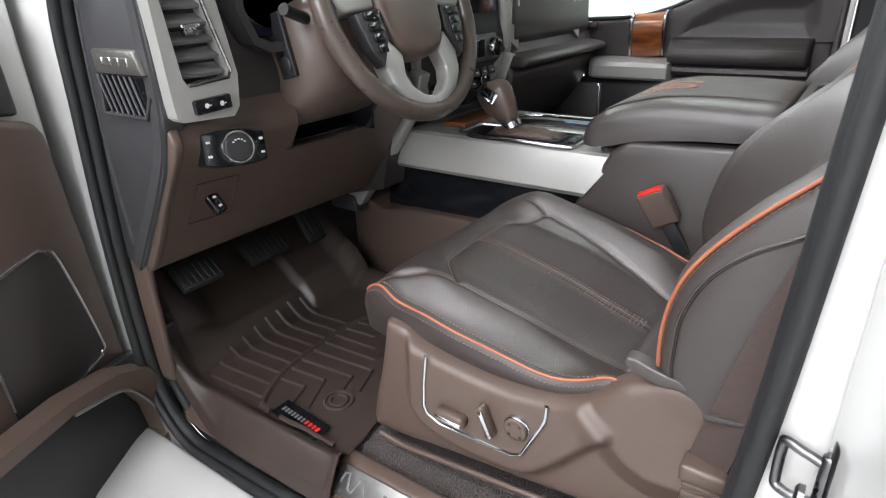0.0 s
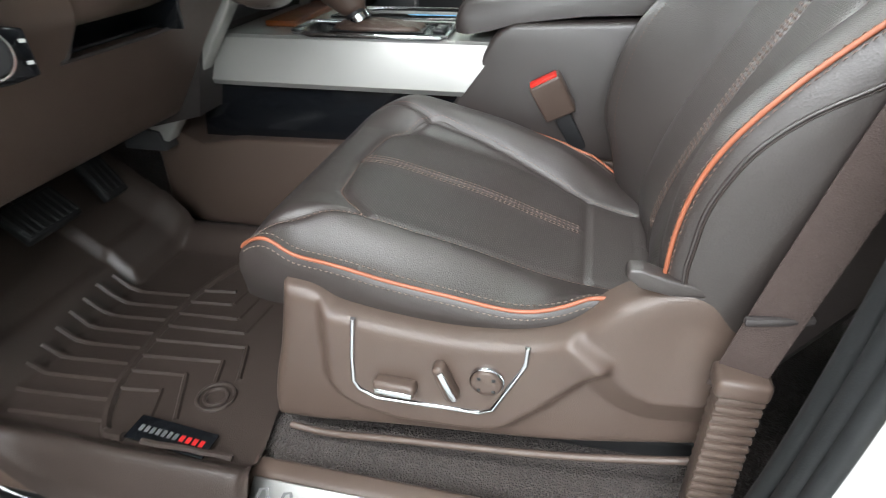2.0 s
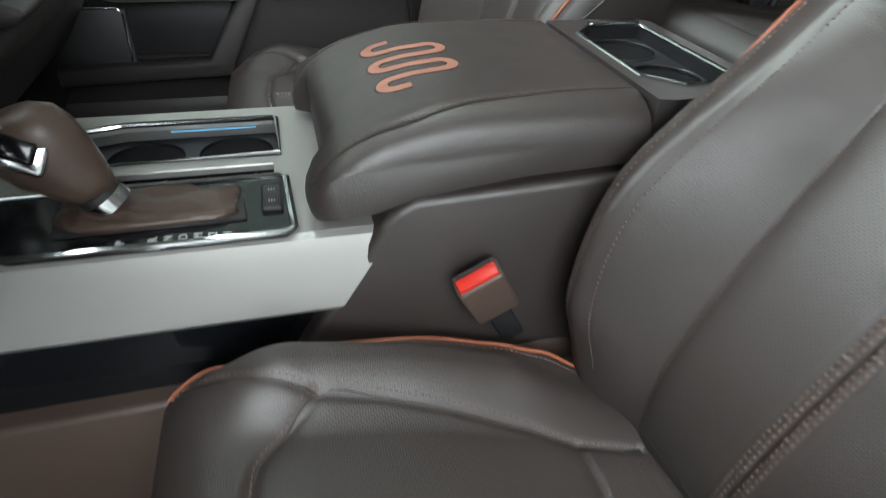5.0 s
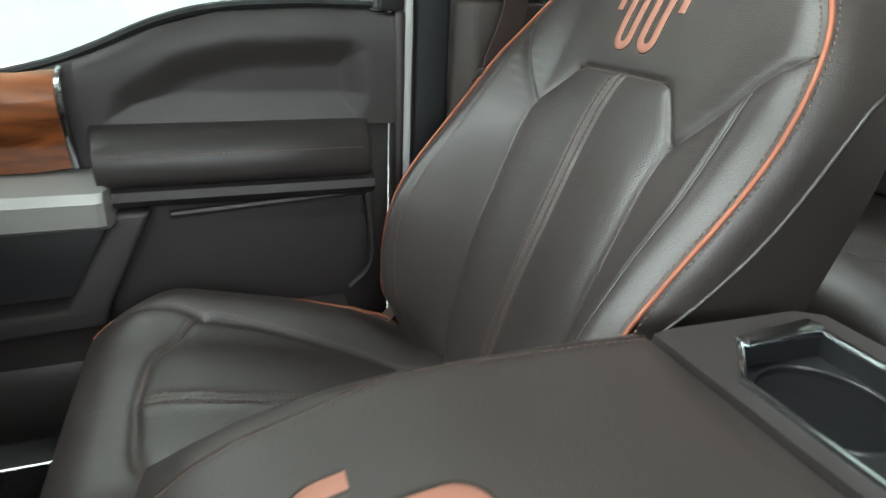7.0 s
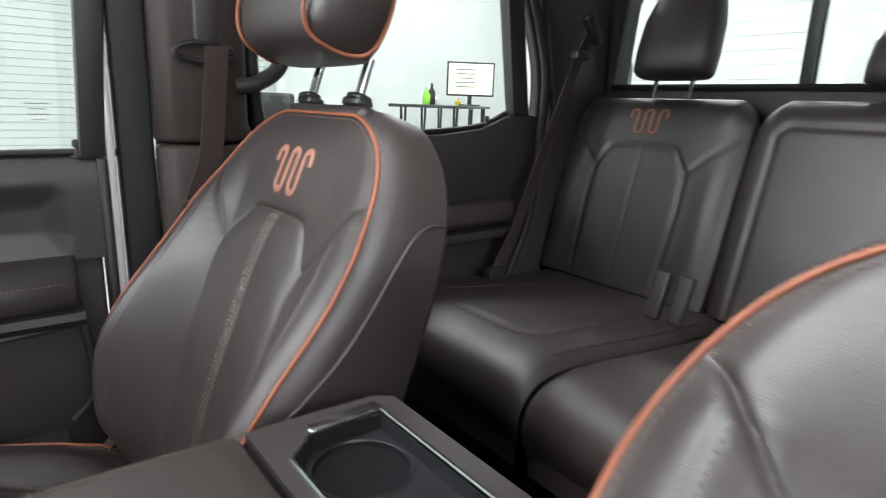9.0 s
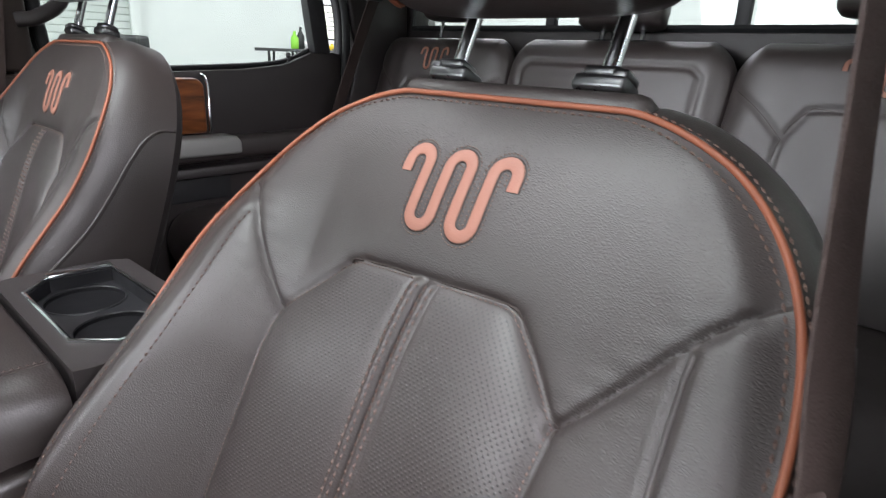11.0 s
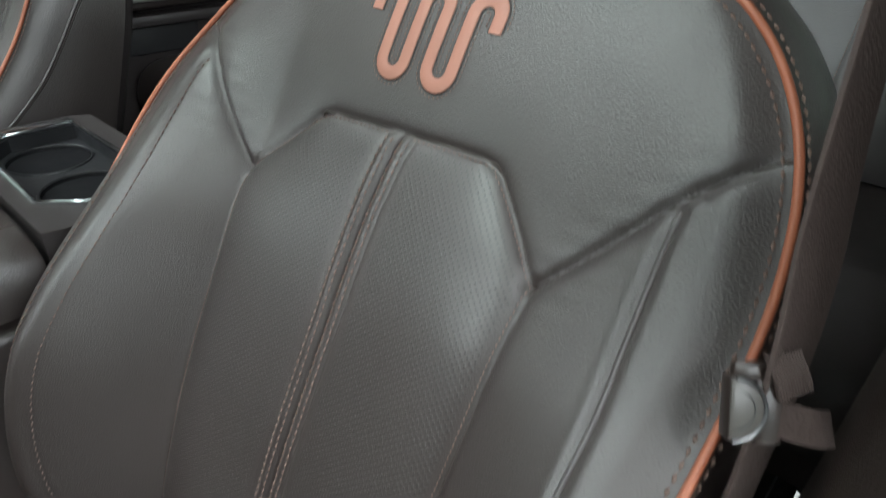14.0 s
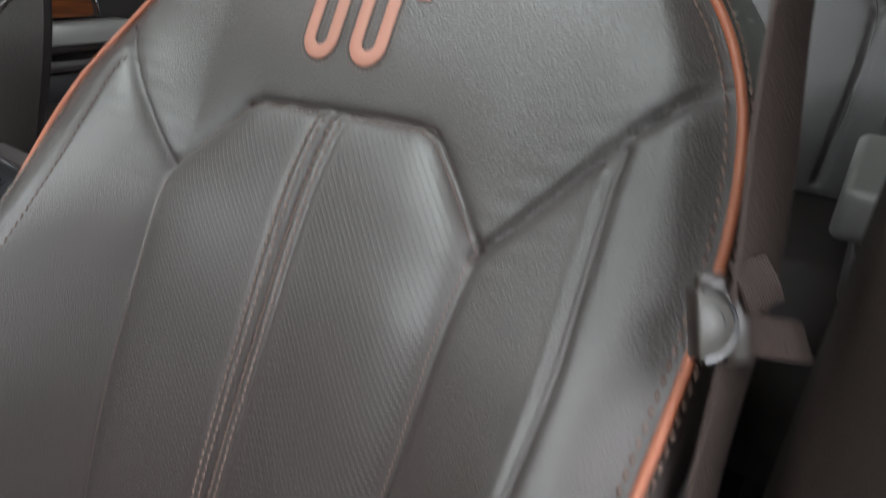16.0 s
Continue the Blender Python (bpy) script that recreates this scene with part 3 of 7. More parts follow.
CUSH_DROP_FULL = curve1([-0.05, 0.02, 0.06, 0.09, 0.13, 0.2, 0.3, 0.37, 0.41, 0.46], [0.0, -0.004, -0.006, 0.006, 0.012, 0.018, 0.034, 0.038, 0.018, 0.002])
CUSH_INSERT = [(0.0, 0.374), (0.075, 0.368), (0.095, 0.362), (0.113, 0.346), (0.146, 0.310), (0.143, 0.25), (0.134, 0.18), (0.122, 0.11), (0.108, 0.066), (0.095, 0.0)]
CUSH_WING = [(0.146, 0.310), (0.158, 0.36), (0.178, 0.41), (0.19, 0.43)]


def cushion_face(U, S):
    a = np.abs(U)
    y = CUSH_Y(S)
    z = CUSH_Z(S)
    r = a / CUSH_HW(S)
    full = smoothstep(-0.02, 0.02, U)
    z = z + (0.010 + 0.026 * full) * smoothstep(0.52, 0.80, r) * smoothstep(0.44, 0.33, y) * smoothstep(0.0, 0.12, y)
    z = z - CUSH_DROP(y) * (1 - full) * smoothstep(0.70, 1.0, r) - CUSH_DROP_FULL(y) * full * smoothstep(0.86, 1.02, r)
    front = smoothstep(0.40, 0.445, y)
    both = CUSH_INSERT
    d = line_distance(a, y, both)
    inside = in_poly(a, y, [(0, 0.374), *CUSH_INSERT[1:], (0, 0.0)]) | (a < 0.001)
    h = np.where(inside, 0.004 * (1 - np.exp(-(d / 0.02) ** 1.5)), 0.005 * (1 - np.exp(-(d / 0.025) ** 1.5)))
    h = h - 0.0055 * np.exp(-(d / 0.0045) ** 2)
    h = h - 0.0045 * np.exp(-(line_distance(a, y, CUSH_WING) / 0.0045) ** 2)
    h = h - np.where(a < 0.112, 0.0034 * np.exp(-((y - 0.066) / 0.004) ** 2), 0)
    mid = (y > 0.07) & (y < 0.374)
    h = h + np.where(mid, -0.0018 * np.exp(-(U / 0.0025) ** 2) + 0.0012 * np.exp(-((a - 0.0085) / 0.006) ** 2), 0)
    z = z + h * (1 - front)
    return y, z, np.where(inside & (d > 0.005) & mid & (a > 0.02), 1.0, 0.0)


SHIELD_TOP = curve1([-0.10, -0.03, 0.036, 0.10, 0.2, 0.33, 0.38, 0.44], [0.345, 0.338, 0.315, 0.266, 0.252, 0.264, 0.282, 0.285])
SHIELD_LOW = curve1([-0.10, -0.069, 0.075, 0.26, 0.36, 0.44], [0.147, 0.141, 0.111, 0.091, 0.078, 0.076])
SHIELD_NOSE = curve1([0.07, 0.10, 0.15, 0.20, 0.29], [0.426, 0.428, 0.418, 0.404, 0.386])
SHIELD_PANEL = [(0.332, 0.30), (0.334, 0.24), (0.335, 0.168), (0.326, 0.150), (0.306, 0.138), (0.258, 0.127), (0.160, 0.131), (0.140, 0.140), (0.105, 0.175), (0.047, 0.244), (0.075, 0.262), (0.10, 0.30)]
SHIELD_RIDGE = [(0.105, 0.262), (0.047, 0.244), (0.012, 0.216), (-0.010, 0.208), (-0.09, 0.217)]


def shield_mesh(out):
    """The seat's moulded side shield: a proud switch panel, and a creased facet behind it."""
    ny, nz = 110, 60
    S, T = np.meshgrid(np.linspace(0, 1, ny), np.linspace(0, 1, nz), indexing="ij")
    y0 = -0.088 + S * 0.50
    Z = SHIELD_LOW(y0) + T * (SHIELD_TOP(y0) - SHIELD_LOW(y0))
    Y = -0.088 + S * (SHIELD_NOSE(Z) + 0.088)
    d = line_distance(Y, Z, SHIELD_PANEL + SHIELD_PANEL[:1])
    d = np.where(in_poly(Y, Z, SHIELD_PANEL), d, -d)
    h = -0.013 * smoothstep(0.002, -0.016, d)
    dr = line_distance(Y, Z, SHIELD_RIDGE)
    above = Z > np.interp(Y, [q[0] for q in SHIELD_RIDGE[::-1]], [q[1] for q in SHIELD_RIDGE[::-1]])
    h = h + 0.013 * np.clip(1 - dr / np.where(above, 0.085, 0.034), 0, 1) * smoothstep(0.11, 0.02, Y)
    edge = np.minimum.reduce([Z - SHIELD_LOW(y0), SHIELD_TOP(y0) - Z, (1 - S) * 0.5, S * 0.5 + 0.004])
    h = h - 0.012 * np.exp(-np.clip(edge, 0, 1) / 0.005)
    P = np.stack([out * (0.2465 + h), Y, Z], -1).reshape(-1, 3)
    idx = np.arange(ny * nz).reshape(ny, nz)
    loop = np.concatenate([idx[:, 0], idx[-1, 1:], idx[-2::-1, -1], idx[0, -2:0:-1]])
    rim = P[loop] * [0, 1, 1] + [out * 0.196, 0, 0]
    faces = np.stack([idx[:-1, :-1], idx[1:, :-1], idx[1:, 1:], idx[:-1, 1:]], -1).reshape(-1, 4).tolist()
    n0, n = ny * nz, len(loop)
    faces += [(int(loop[k]), n0 + k, n0 + (k + 1) % n, int(loop[(k + 1) % n])) for k in range(n)]
    return np.concatenate([P, rim]), faces


def front_seat(cx, angle, out, label, group, slide=0.0, lift=0.0, lean=0.0):
    """A front seat; out is the sign of its door side."""
    seat = thing("front_seat", label, "seat", (cx, slide, 0.06), group)
    base = Matrix.Translation((0, 0, -0.068))
    up = base @ Matrix.Translation((0, 0, 0.26)) @ Matrix.Rotation(radians(angle), 4, "X")

    # backrest
    vs = np.concatenate([np.linspace(-0.02, 0.36, 150), np.linspace(0.362, 0.59, 125)])
    P, faces, flat, loop, U, V = pad(BACK_HW, vs, lambda u, v: back_height(u, v, lean), 241, yz_up, lambda u, v: back_mask(u, v, lean), 1.45)

    def fuller(u, v):
        """The fuller flank is drawn in a little."""
        return u - 0.008 * smoothstep(0.15, 0.235, u) * smoothstep(-0.02, 0.08, v) * smoothstep(0.44, 0.24, v)
    P[:, 0] = fuller(P[:, 0], P[:, 2])
    edge, f2 = P[loop][:, 1], np.stack([P[loop][:, 0], P[loop][:, 2]], -1)
    local_part("backrest", (P, faces, flat), LEATHER, seat, up, "brown perforated leather backrest with seams", 180)
    flank = [(0.0, 1, 0), (0.003, 1, -0.004), (0.008, 1, -0.011), (0.012, 0.75, -0.024), (0.015, 0.35, -0.040), (0.017, 0.1, -0.058), (0.017, 0, -0.095)]
    rings = band(edge, f2, [(o, lambda e, k=k, c=c: k * e + c) for o, k, c in flank], yz_up)
    local_part("side_leather", skin(rings), LEATHER_PLAIN, seat, up, "", 180)
    shell = band(edge, f2, [(o, lambda e, c=c: 0 * e + c) for o, c in ((0.017, -0.095), (0.013, -0.0975), (0.011, -0.103), (0.0, -0.112), (-0.012, -0.117), (-0.03, -0.120), (-0.09, -0.123))], yz_up)
    local_part("back_shell", skin(shell, True), BROWN_DARK, seat, up, "brown hard plastic back shell", 60)
    for k in (-1, 1):
        sl = []
        for v, w in ((0.075, 0.016), (0.095, 0.028), (0.114, 0.036), (0.147, 0.049), (0.177, 0.054), (0.212, 0.053), (0.25, 0.040), (0.29, 0.016), (0.34, -0.010), (0.39, -0.027), (0.44, -0.042), (0.47, -0.056), (0.487, -0.074), (0.492, -0.094)):
            hw = float(BACK_HW(v))
            e = float(back_height(np.array([k * hw]), np.array([v]), lean)[0])
            w = min(w, e - 0.012)
            o = float(np.interp(-w, [-(f * e + c) for _, f, c in flank], [q for q, _, _ in flank]))
            u0 = float(fuller(k * hw, v)) if k > 0 else -hw
            sl.append(Vector((u0 + k * (o + 0.0004), w, v)))
        local_part("side_seam", tube(spline(sl, 5), 0.0013, 6), EMBLEM_EDGE, seat, up)
        local_part("side_welt", tube([q + Vector((k * 0.0004, 0.0028, 0)) for q in spline(sl, 5)], 0.0018, 8), LEATHER_PLAIN, seat, up)
    nv, nu = U.shape
    # the loop runs up one side, across the top and down the other
    rim = [i for i in loop[nu - 1:] if V.ravel()[i] > 0.05]
    pipe = []
    for i in rim[::4]:
        u, w, v = P[i]
        tuck = float(smoothstep(0.42, 0.22, v)) if lean and u > 0 else 0.0
        pipe.append(Vector((u * (1.008 - 0.012 * tuck), w + 0.0012 - 0.012 * tuck, v + (0.0015 if v > 0.58 else 0))))
    pipe = [pipe[i] if i < 3 or i > len(pipe) - 4 else sum((pipe[i + k] for k in range(-3, 4)), Vector()) / 7 for i in range(len(pipe))]
    local_part("piping", tube(spline(pipe, 2), 0.0023, 8), PIPING, seat, up, "orange leather piping")
    inner = [q + Vector((-0.0062 * (q.x / 0.24), 0.0005, -0.0058 * smoothstep(0.45, 0.56, q.z))) for q in pipe]
    outer = [q + Vector((0.0034 * (q.x / 0.24), -0.0044, 0.0038 * smoothstep(0.45, 0.56, q.z))) for q in pipe]

    def on_back(u, v, lift=0.0):
        return Vector((float(fuller(u, v)), float(back_height(np.array([u]), np.array([v]), lean)[0]) + lift, v))

    def seam_line(run, per=5, side=1):
        """Points of a seam given on the right flank, tilted with the lean."""
        return [(side * q.x, q.y - lean * side * q.x) for q in spline([(x, y, 0) for x, y in run], per)]
    inner = [on_back(q.x, q.z) if abs(q.x) < float(BACK_HW(q.z)) * 0.995 else q for q in inner]
    rows = []
    for off in (-0.0098, -0.0042, 0.0042, 0.0098):
        rows.append([on_back(off, v) for v in np.linspace(0.02, 0.446, 90)])
    local_part("centre_stitching", stitches(rows, 0.0003), THREAD, seat, up, "brown double-row thread stitching")
    far_row = [on_back(u - 0.0045, v) for u, v in seam_line(FAR_SEAM, 6)]
    local_part("edge_stitching", stitches([inner, outer], 0.0005), THREAD, seat, up)
    local_part("seam_stitching", stitches([far_row], 0.0002, 0.0038, 0.0024, 0.0007, normal=(-0.5, 0.8, 0)), THREAD_DARK, seat, up)
    welt = [on_back(u, v, 0.0008) for u, v in seam_line(SIDE_SEAM, 6, -1)]
    local_part("seam_welt", tube(welt, 0.0017, 8), LEATHER_PLAIN, seat, up)
    ins_line = seam_line([(x * 0.982, y - (0.0026 if abs(x) < 0.1 else 0.0)) for x, y in INSERT])
    local_part("insert_stitching", stitches([[on_back(u, v) for u, v in ins_line]], 0.0002, 0.0026, 0.0016, 0.0005), THREAD, seat, up)
    for nm, run, k in (("insert_seam", INSERT, 1), ("yoke_seam", YOKE, 1), ("yoke_seam", YOKE, -1)):
        local_part(nm, tube([on_back(u, v, 0.0) for u, v in seam_line(run, 5, k)], 0.0012, 6), EMBLEM_EDGE, seat, up)
    emb = [(u - (0.008 if out > 0 else 0.0), v - (0.007 if out > 0 else 0.0)) for u, v in W_LINE]
    local_part("emblem_edge", ribbon(emb, 0.0122, lambda u, v, h: on_back(u, v, h), 0.0006), EMBLEM_EDGE, seat, up)
    local_part("emblem", ribbon(emb, 0.0098, lambda u, v, h: on_back(u, v, h), 0.0013), EMBLEM, seat, up, "tan leather inlaid winding-line emblem")
    halo = []
    for k in (-1, 1):
        p = spline([(u, v, 0) for u, v in emb], 1)
        row = []
        for i, q in enumerate(p):
            t = (p[min(i + 1, len(p) - 1)] - p[max(i - 1, 0)]).normalized()
            row.append(on_back(q.x + t.y * k * 0.0077, q.y - t.x * k * 0.0077))
        halo.append(row)
    local_part("emblem_stitching", stitches(halo, 0.0003, 0.0022, 0.0013, 0.0005), THREAD, seat, up)

    # headrest on two chrome posts
    def ring(v, hw, wf, wb, r=0.035):
        pts = []
        for k in range(40):
            t = 2 * math.pi * k / 40
            c, s = math.cos(t), math.sin(t)
            e = 0.55
            x = hw * math.copysign(abs(c) ** e, c)
            y = (wf + wb) / 2 + (wf - wb) / 2 * math.copysign(abs(s) ** e, s)
            pts.append((x, y, v))
        return pts
    prof = [(z - 0.004, x * 1.02, f + 0.052, b + 0.058) for z, x, f, b in ((0.655, 0.085, -0.03, -0.05), (0.656, 0.105, -0.002, -0.075), (0.662, 0.118, 0.014, -0.088), (0.680, 0.128, 0.026, -0.094), (0.71, 0.136, 0.032, -0.094), (0.75, 0.140, 0.030, -0.09), (0.79, 0.138, 0.020, -0.082), (0.82, 0.130, 0.006, -0.074), (0.838, 0.115, -0.008, -0.064), (0.845, 0.09, -0.022, -0.052), (0.846, 0.05, -0.03, -0.044))]
    head = local_part("headrest", loft([ring(*r) for r in prof]), LEATHER_PLAIN, seat, up, "brown leather headrest with orange piping", 180)
    for s in (-1, 1):
        hp = [Vector((s * h[1] * 0.80, h[2] - 0.0035, h[0])) for h in prof[9:2:-1]]
        hp += [Vector((s * 0.101, 0.058, 0.657)), Vector((s * 0.106, 0.030, 0.6515)), Vector((s * 0.113, 0.010, 0.6520)), Vector((s * 0.121, -0.006, 0.659)), Vector((s * 0.127, -0.014, 0.678)), Vector((s * 0.131, -0.016, 0.71)), Vector((s * 0.134, -0.012, 0.75))]
        local_part("headrest_piping", tube(spline(hp, 4), 0.0026, 8), PIPING, head, Matrix.Identity(4), "orange piping")
        local_part("headrest_post", tube([(s * 0.068, -0.040, 0.56), (s * 0.068, -0.040, 0.67)], 0.0062, 16), CHROME, seat, up, "chrome post")
        sl = merge(box((0, 0, 0), (0.040, 0.026, 0.012), 0.004, 3), box((0, 0.002, 0.008), (0.028, 0.02, 0.008), 0.003, 2), box((s * 0.014, 0.002, 0.006), (0.012, 0.022, 0.008), 0.003, 2))
        local_part("post_sleeve", sl, DARK_STEEL, seat, up @ Matrix.Translation((s * 0.068, -0.040, 0.612)), "glossy dark grey sleeve")
    local_part("top_panel", box((0, -0.050, 0.596), (0.22, 0.05, 0.022), 0.010, 3), LEATHER_PLAIN, seat, up)

    # cushion
    cush = base @ Matrix.Translation((0, 0, lift))
    ss = np.linspace(0, 1, 150)

    def place(u, s, w):
        y, z, _ = cushion_face(u, s)
        return np.stack([u, y, z], -1)

    def cmask(u, s):
        return cushion_face(u, s)[2]
    Pc, fc, flc, loop, U, S = pad(CUSH_HW, ss, lambda u, v: u * 0, 131, place, cmask)
    flc[:, 1] = Pc[:, 1]
    local_part("cushion", (Pc, fc, flc), LEATHER, seat, cush, "brown perforated leather cushion with seams", 180)
    e3 = Pc[loop]
    cen = np.array([0, 0.2, 0.27])
    outw = e3 - cen
    outw[:, 2] = 0
    outw /= np.linalg.norm(outw, axis=1, keepdims=True)
    low = np.array([0, 0, 1.0])
    r1 = e3 + outw * 0.004 - low * 0.006
    r2 = e3 + outw * 0.006 - low * 0.016
    r3 = np.where(e3[:, 2:3] > 0.25, e3 * [1, 1, 0] + outw * 0.002 + low * 0.242, e3 - low * 0.006)
    r4 = e3 * [1, 1, 0] - outw * 0.02 + low * 0.232
    local_part("cushion_side", skin([e3, r1, r2, r3, r4], True), LEATHER_PLAIN, seat, cush, "", 180)
    for s in (-1, 1):
        col = 0 if s < 0 else 130
        pts = [Vector(Pc.reshape(150, 131, 3)[i, col]) + Vector((s * 0.001, 0, 0.0005)) for i in range(10, 122, 3)]
        local_part("cushion_piping", tube(spline(pts, 2), 0.0023, 8), PIPING, seat, cush, "orange leather piping")
        up_row = [Vector(Pc.reshape(150, 131, 3)[i, col - s * 3]) for i in range(14, 122, 2)]
        low_row = [Vector(Pc.reshape(150, 131, 3)[i, col]) + Vector((s * 0.0052, 0, -0.0065)) for i in range(14, 122, 2)]
        local_part("cushion_edge_stitching", stitches([up_row], 0.0005, normal=(s * 0.7, 0, 0.7)), THREAD_LIGHT, seat, cush)
        local_part("cushion_side_stitching", stitches([low_row], 0.0005, normal=(s, 0, 0.2)), THREAD_LIGHT, seat, cush)
    rows = []
    for off in (-0.0098, -0.0042, 0.0042, 0.0098):
        row = []
        for i in range(30, 118):
            yy, zz, _ = cushion_face(np.array([off]), np.array([ss[i]]))
            if 0.07 < yy[0] < 0.372:
                row.append(Vector((off, yy[0], zz[0])))
        rows.append(row)
    def on_cushion(u, y, lift=0.0):
        sv = np.array([float(np.interp(y, *zip(*sorted((float(CUSH_Y(k)), k) for k in ss if k < 0.86))))])
        yy, zz, _ = cushion_face(np.array([u]), sv)
        return Vector((u, yy[0], zz[0] + lift))
    for k in (-1, 1):
        for run in (CUSH_INSERT, CUSH_WING):
            line3 = spline([(k * x, y, 0) for x, y in run], 5)
            local_part("cushion_seam", tube([on_cushion(q.x, q.y, 0.0002) for q in line3], 0.0008, 6), EMBLEM_EDGE, seat, cush)
            beside = [on_cushion(q.x + k * 0.0042, q.y, 0.0003) for q in line3]
            local_part("cushion_seam_stitching", stitches([beside], 0.0003, normal=(0, 0, 1)), THREAD, seat, cush)
    local_part("cushion_stitching", stitches(rows, 0.0003, normal=(0, 0, 1)), THREAD, seat, cush)

    # base with the moulded side shield
    local_part("seat_frame", box((0, 0.16, 0.16), (0.38, 0.40, 0.15), 0.02, 3), BLACK, seat, base)
    for s in (-1, 1):
        local_part("seat_rail", box((s * 0.17, 0.16, 0.082), (0.045, 0.48, 0.03), 0.006), BLACK, seat, base)
    local_part("side_shield", shield_mesh(out), BROWN, seat, base, "moulded brown plastic side shield", 60)
    lip = [(out * 0.2455, y, z) for y, z in ((-0.078, 0.139), (0.075, 0.109), (0.26, 0.089), (0.35, 0.079), (0.40, 0.083))]
    local_part("shield_lip", tube(spline(lip, 6), 0.0045, 8), BROWN, seat, base)
    flap = [(0.034, 0.352), (0.036, 0.344), (0.022, 0.333), (-0.004, 0.328), (-0.040, 0.330), (-0.037, 0.340), (0.0, 0.346), (0.022, 0.353)]
    local_part("corner_flap", prism(flap, "x", *sorted((out * 0.213, out * 0.233)), 0.003, 3), LEATHER_PLAIN, seat, base, "folded leather corner below the piping")
    inner_x = (-out * 0.225, -out * 0.195)
    local_part("inner_shield", prism([(0.36, 0.25), (0.0, 0.25), (-0.03, 0.12), (0.37, 0.09)], "x", min(inner_x), max(inner_x), 0.006), BROWN_DARK, seat, base)
    # chrome-edged switch panel
    U_line = [(0.300, 0.266), (0.306, 0.215), (0.308, 0.178), (0.302, 0.166), (0.282, 0.156), (0.165, 0.158), (0.150, 0.166), (0.124, 0.222), (0.118, 0.236), (0.117, 0.258)]
    ch = [Vector((out * 0.2475, y, z)) for y, z in U_line]
    local_part("switch_panel_trim", tube(ch, section=[(-0.0028, -0.002), (0.0028, -0.002), (0.0026, 0.0006), (0.0014, 0.0020), (0.0, 0.0024), (-0.0014, 0.0020), (-0.0026, 0.0006)], up=(out, 0, 0)), CHROME, seat, base, "chrome trim line")
    bev = Matrix.Rotation(radians(2), 4, "X")
    sw = local_part("seat_switch", box((out * 0.253, 0.257, 0.184), (0.018, 0.048, 0.017), 0.005, 3, bev), BROWN, seat, base, "brown switch with a chrome face")
    local_part("switch_face", box((out * 0.2625, 0.257, 0.181), (0.003, 0.042, 0.008), 0.0012, 2, bev), CHROME, sw, Matrix.Identity(4))
    tilt = Matrix.Rotation(radians(-22), 4, "X")
    rc = local_part("recline_switch", box((out * 0.253, 0.200, 0.203), (0.018, 0.014, 0.048), 0.005, 3, tilt), BROWN, seat, base)
    local_part("switch_face", box((out * 0.2625, 0.197, 0.203), (0.003, 0.007, 0.040), 0.0012, 2, tilt), CHROME, rc, Matrix.Identity(4))
    turn = Matrix.Translation((out * 0.246, 0.157, 0.207)) @ Matrix.Rotation(radians(90 * out), 4, "Y")
    kn = local_part("lumbar_knob", lathe([(0.0165, 0.0), (0.0165, 0.007), (0.0145, 0.009), (0.008, 0.0085), (0.0, 0.0085)], turn, 32), BROWN, seat, base)
    local_part("knob_ring", lathe([(0.0185, 0), (0.0185, 0.004), (0.0172, 0.0055), (0.0167, 0.003), (0.0167, 0)], turn, 32), CHROME, kn, Matrix.Identity(4))
    for k in range(4):
        a = math.pi / 2 * k + 0.78
        local_part("knob_mark", box((out * 0.2552, 0.157 + 0.011 * math.cos(a), 0.207 + 0.011 * math.sin(a)), (0.001, 0.004, 0.004), 0.0004, 1), BLACK, kn, Matrix.Identity(4))
    return seat


# ---- the workshop round the truck ----
RX0, RX1, RY0, RY1 = -4.6, 6.2, -6.6, 5.6
solid("floor", box((0.8, -0.5, GROUND - 0.05), (11.2, 12.6, 0.1), 0), CONCRETE, "grey epoxy workshop floor", "floor", "structure")
solid("ceiling", box((0.8, -0.5, CEIL + 0.05), (11.2, 12.6, 0.1), 0), WALL, "white workshop ceiling", "ceiling", "structure")
solid("wall_west", box((RX0 - 0.1, -0.5, 1.5), (0.2, 12.2, 4.24), 0), WALL, "white painted workshop wall", "wall", "structure")
solid("wall_east", box((RX1 + 0.1, -0.5, 1.5), (0.2, 12.2, 4.24), 0), WALL, "white painted workshop wall", "wall", "structure")
solid("wall_north", box((0.8, RY1 + 0.1, 1.5), (10.8, 0.2, 4.24), 0), WALL, "white painted workshop wall", "wall", "structure")
solid("wall_south", box((0.8, RY0 - 0.1, 1.5), (10.8, 0.2, 4.24), 0), WALL, "white painted workshop wall", "wall", "structure")
for x, y, sx, sy, power in LAMPS:
    lamp = thing("ceiling_light", "long white ceiling panel light, out of view", "light", (x, y, CEIL), "ceiling lights")
    part("housing", box((x, y, CEIL - 0.035), (sx + 0.06, sy + 0.06, 0.07), 0.01), WALL, lamp)
    part("diffuser", box((x, y, CEIL - 0.074), (sx, sy, 0.008), 0.002), PANEL_GLOW, lamp)

# housings for the two added fill lights, out of view on the walls
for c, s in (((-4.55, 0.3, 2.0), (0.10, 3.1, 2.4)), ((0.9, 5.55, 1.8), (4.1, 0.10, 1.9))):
    lamp = thing("fill_light_panel", "white wall panel added out of view as a fill light", "light", c, "wall lights")
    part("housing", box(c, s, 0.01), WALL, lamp)
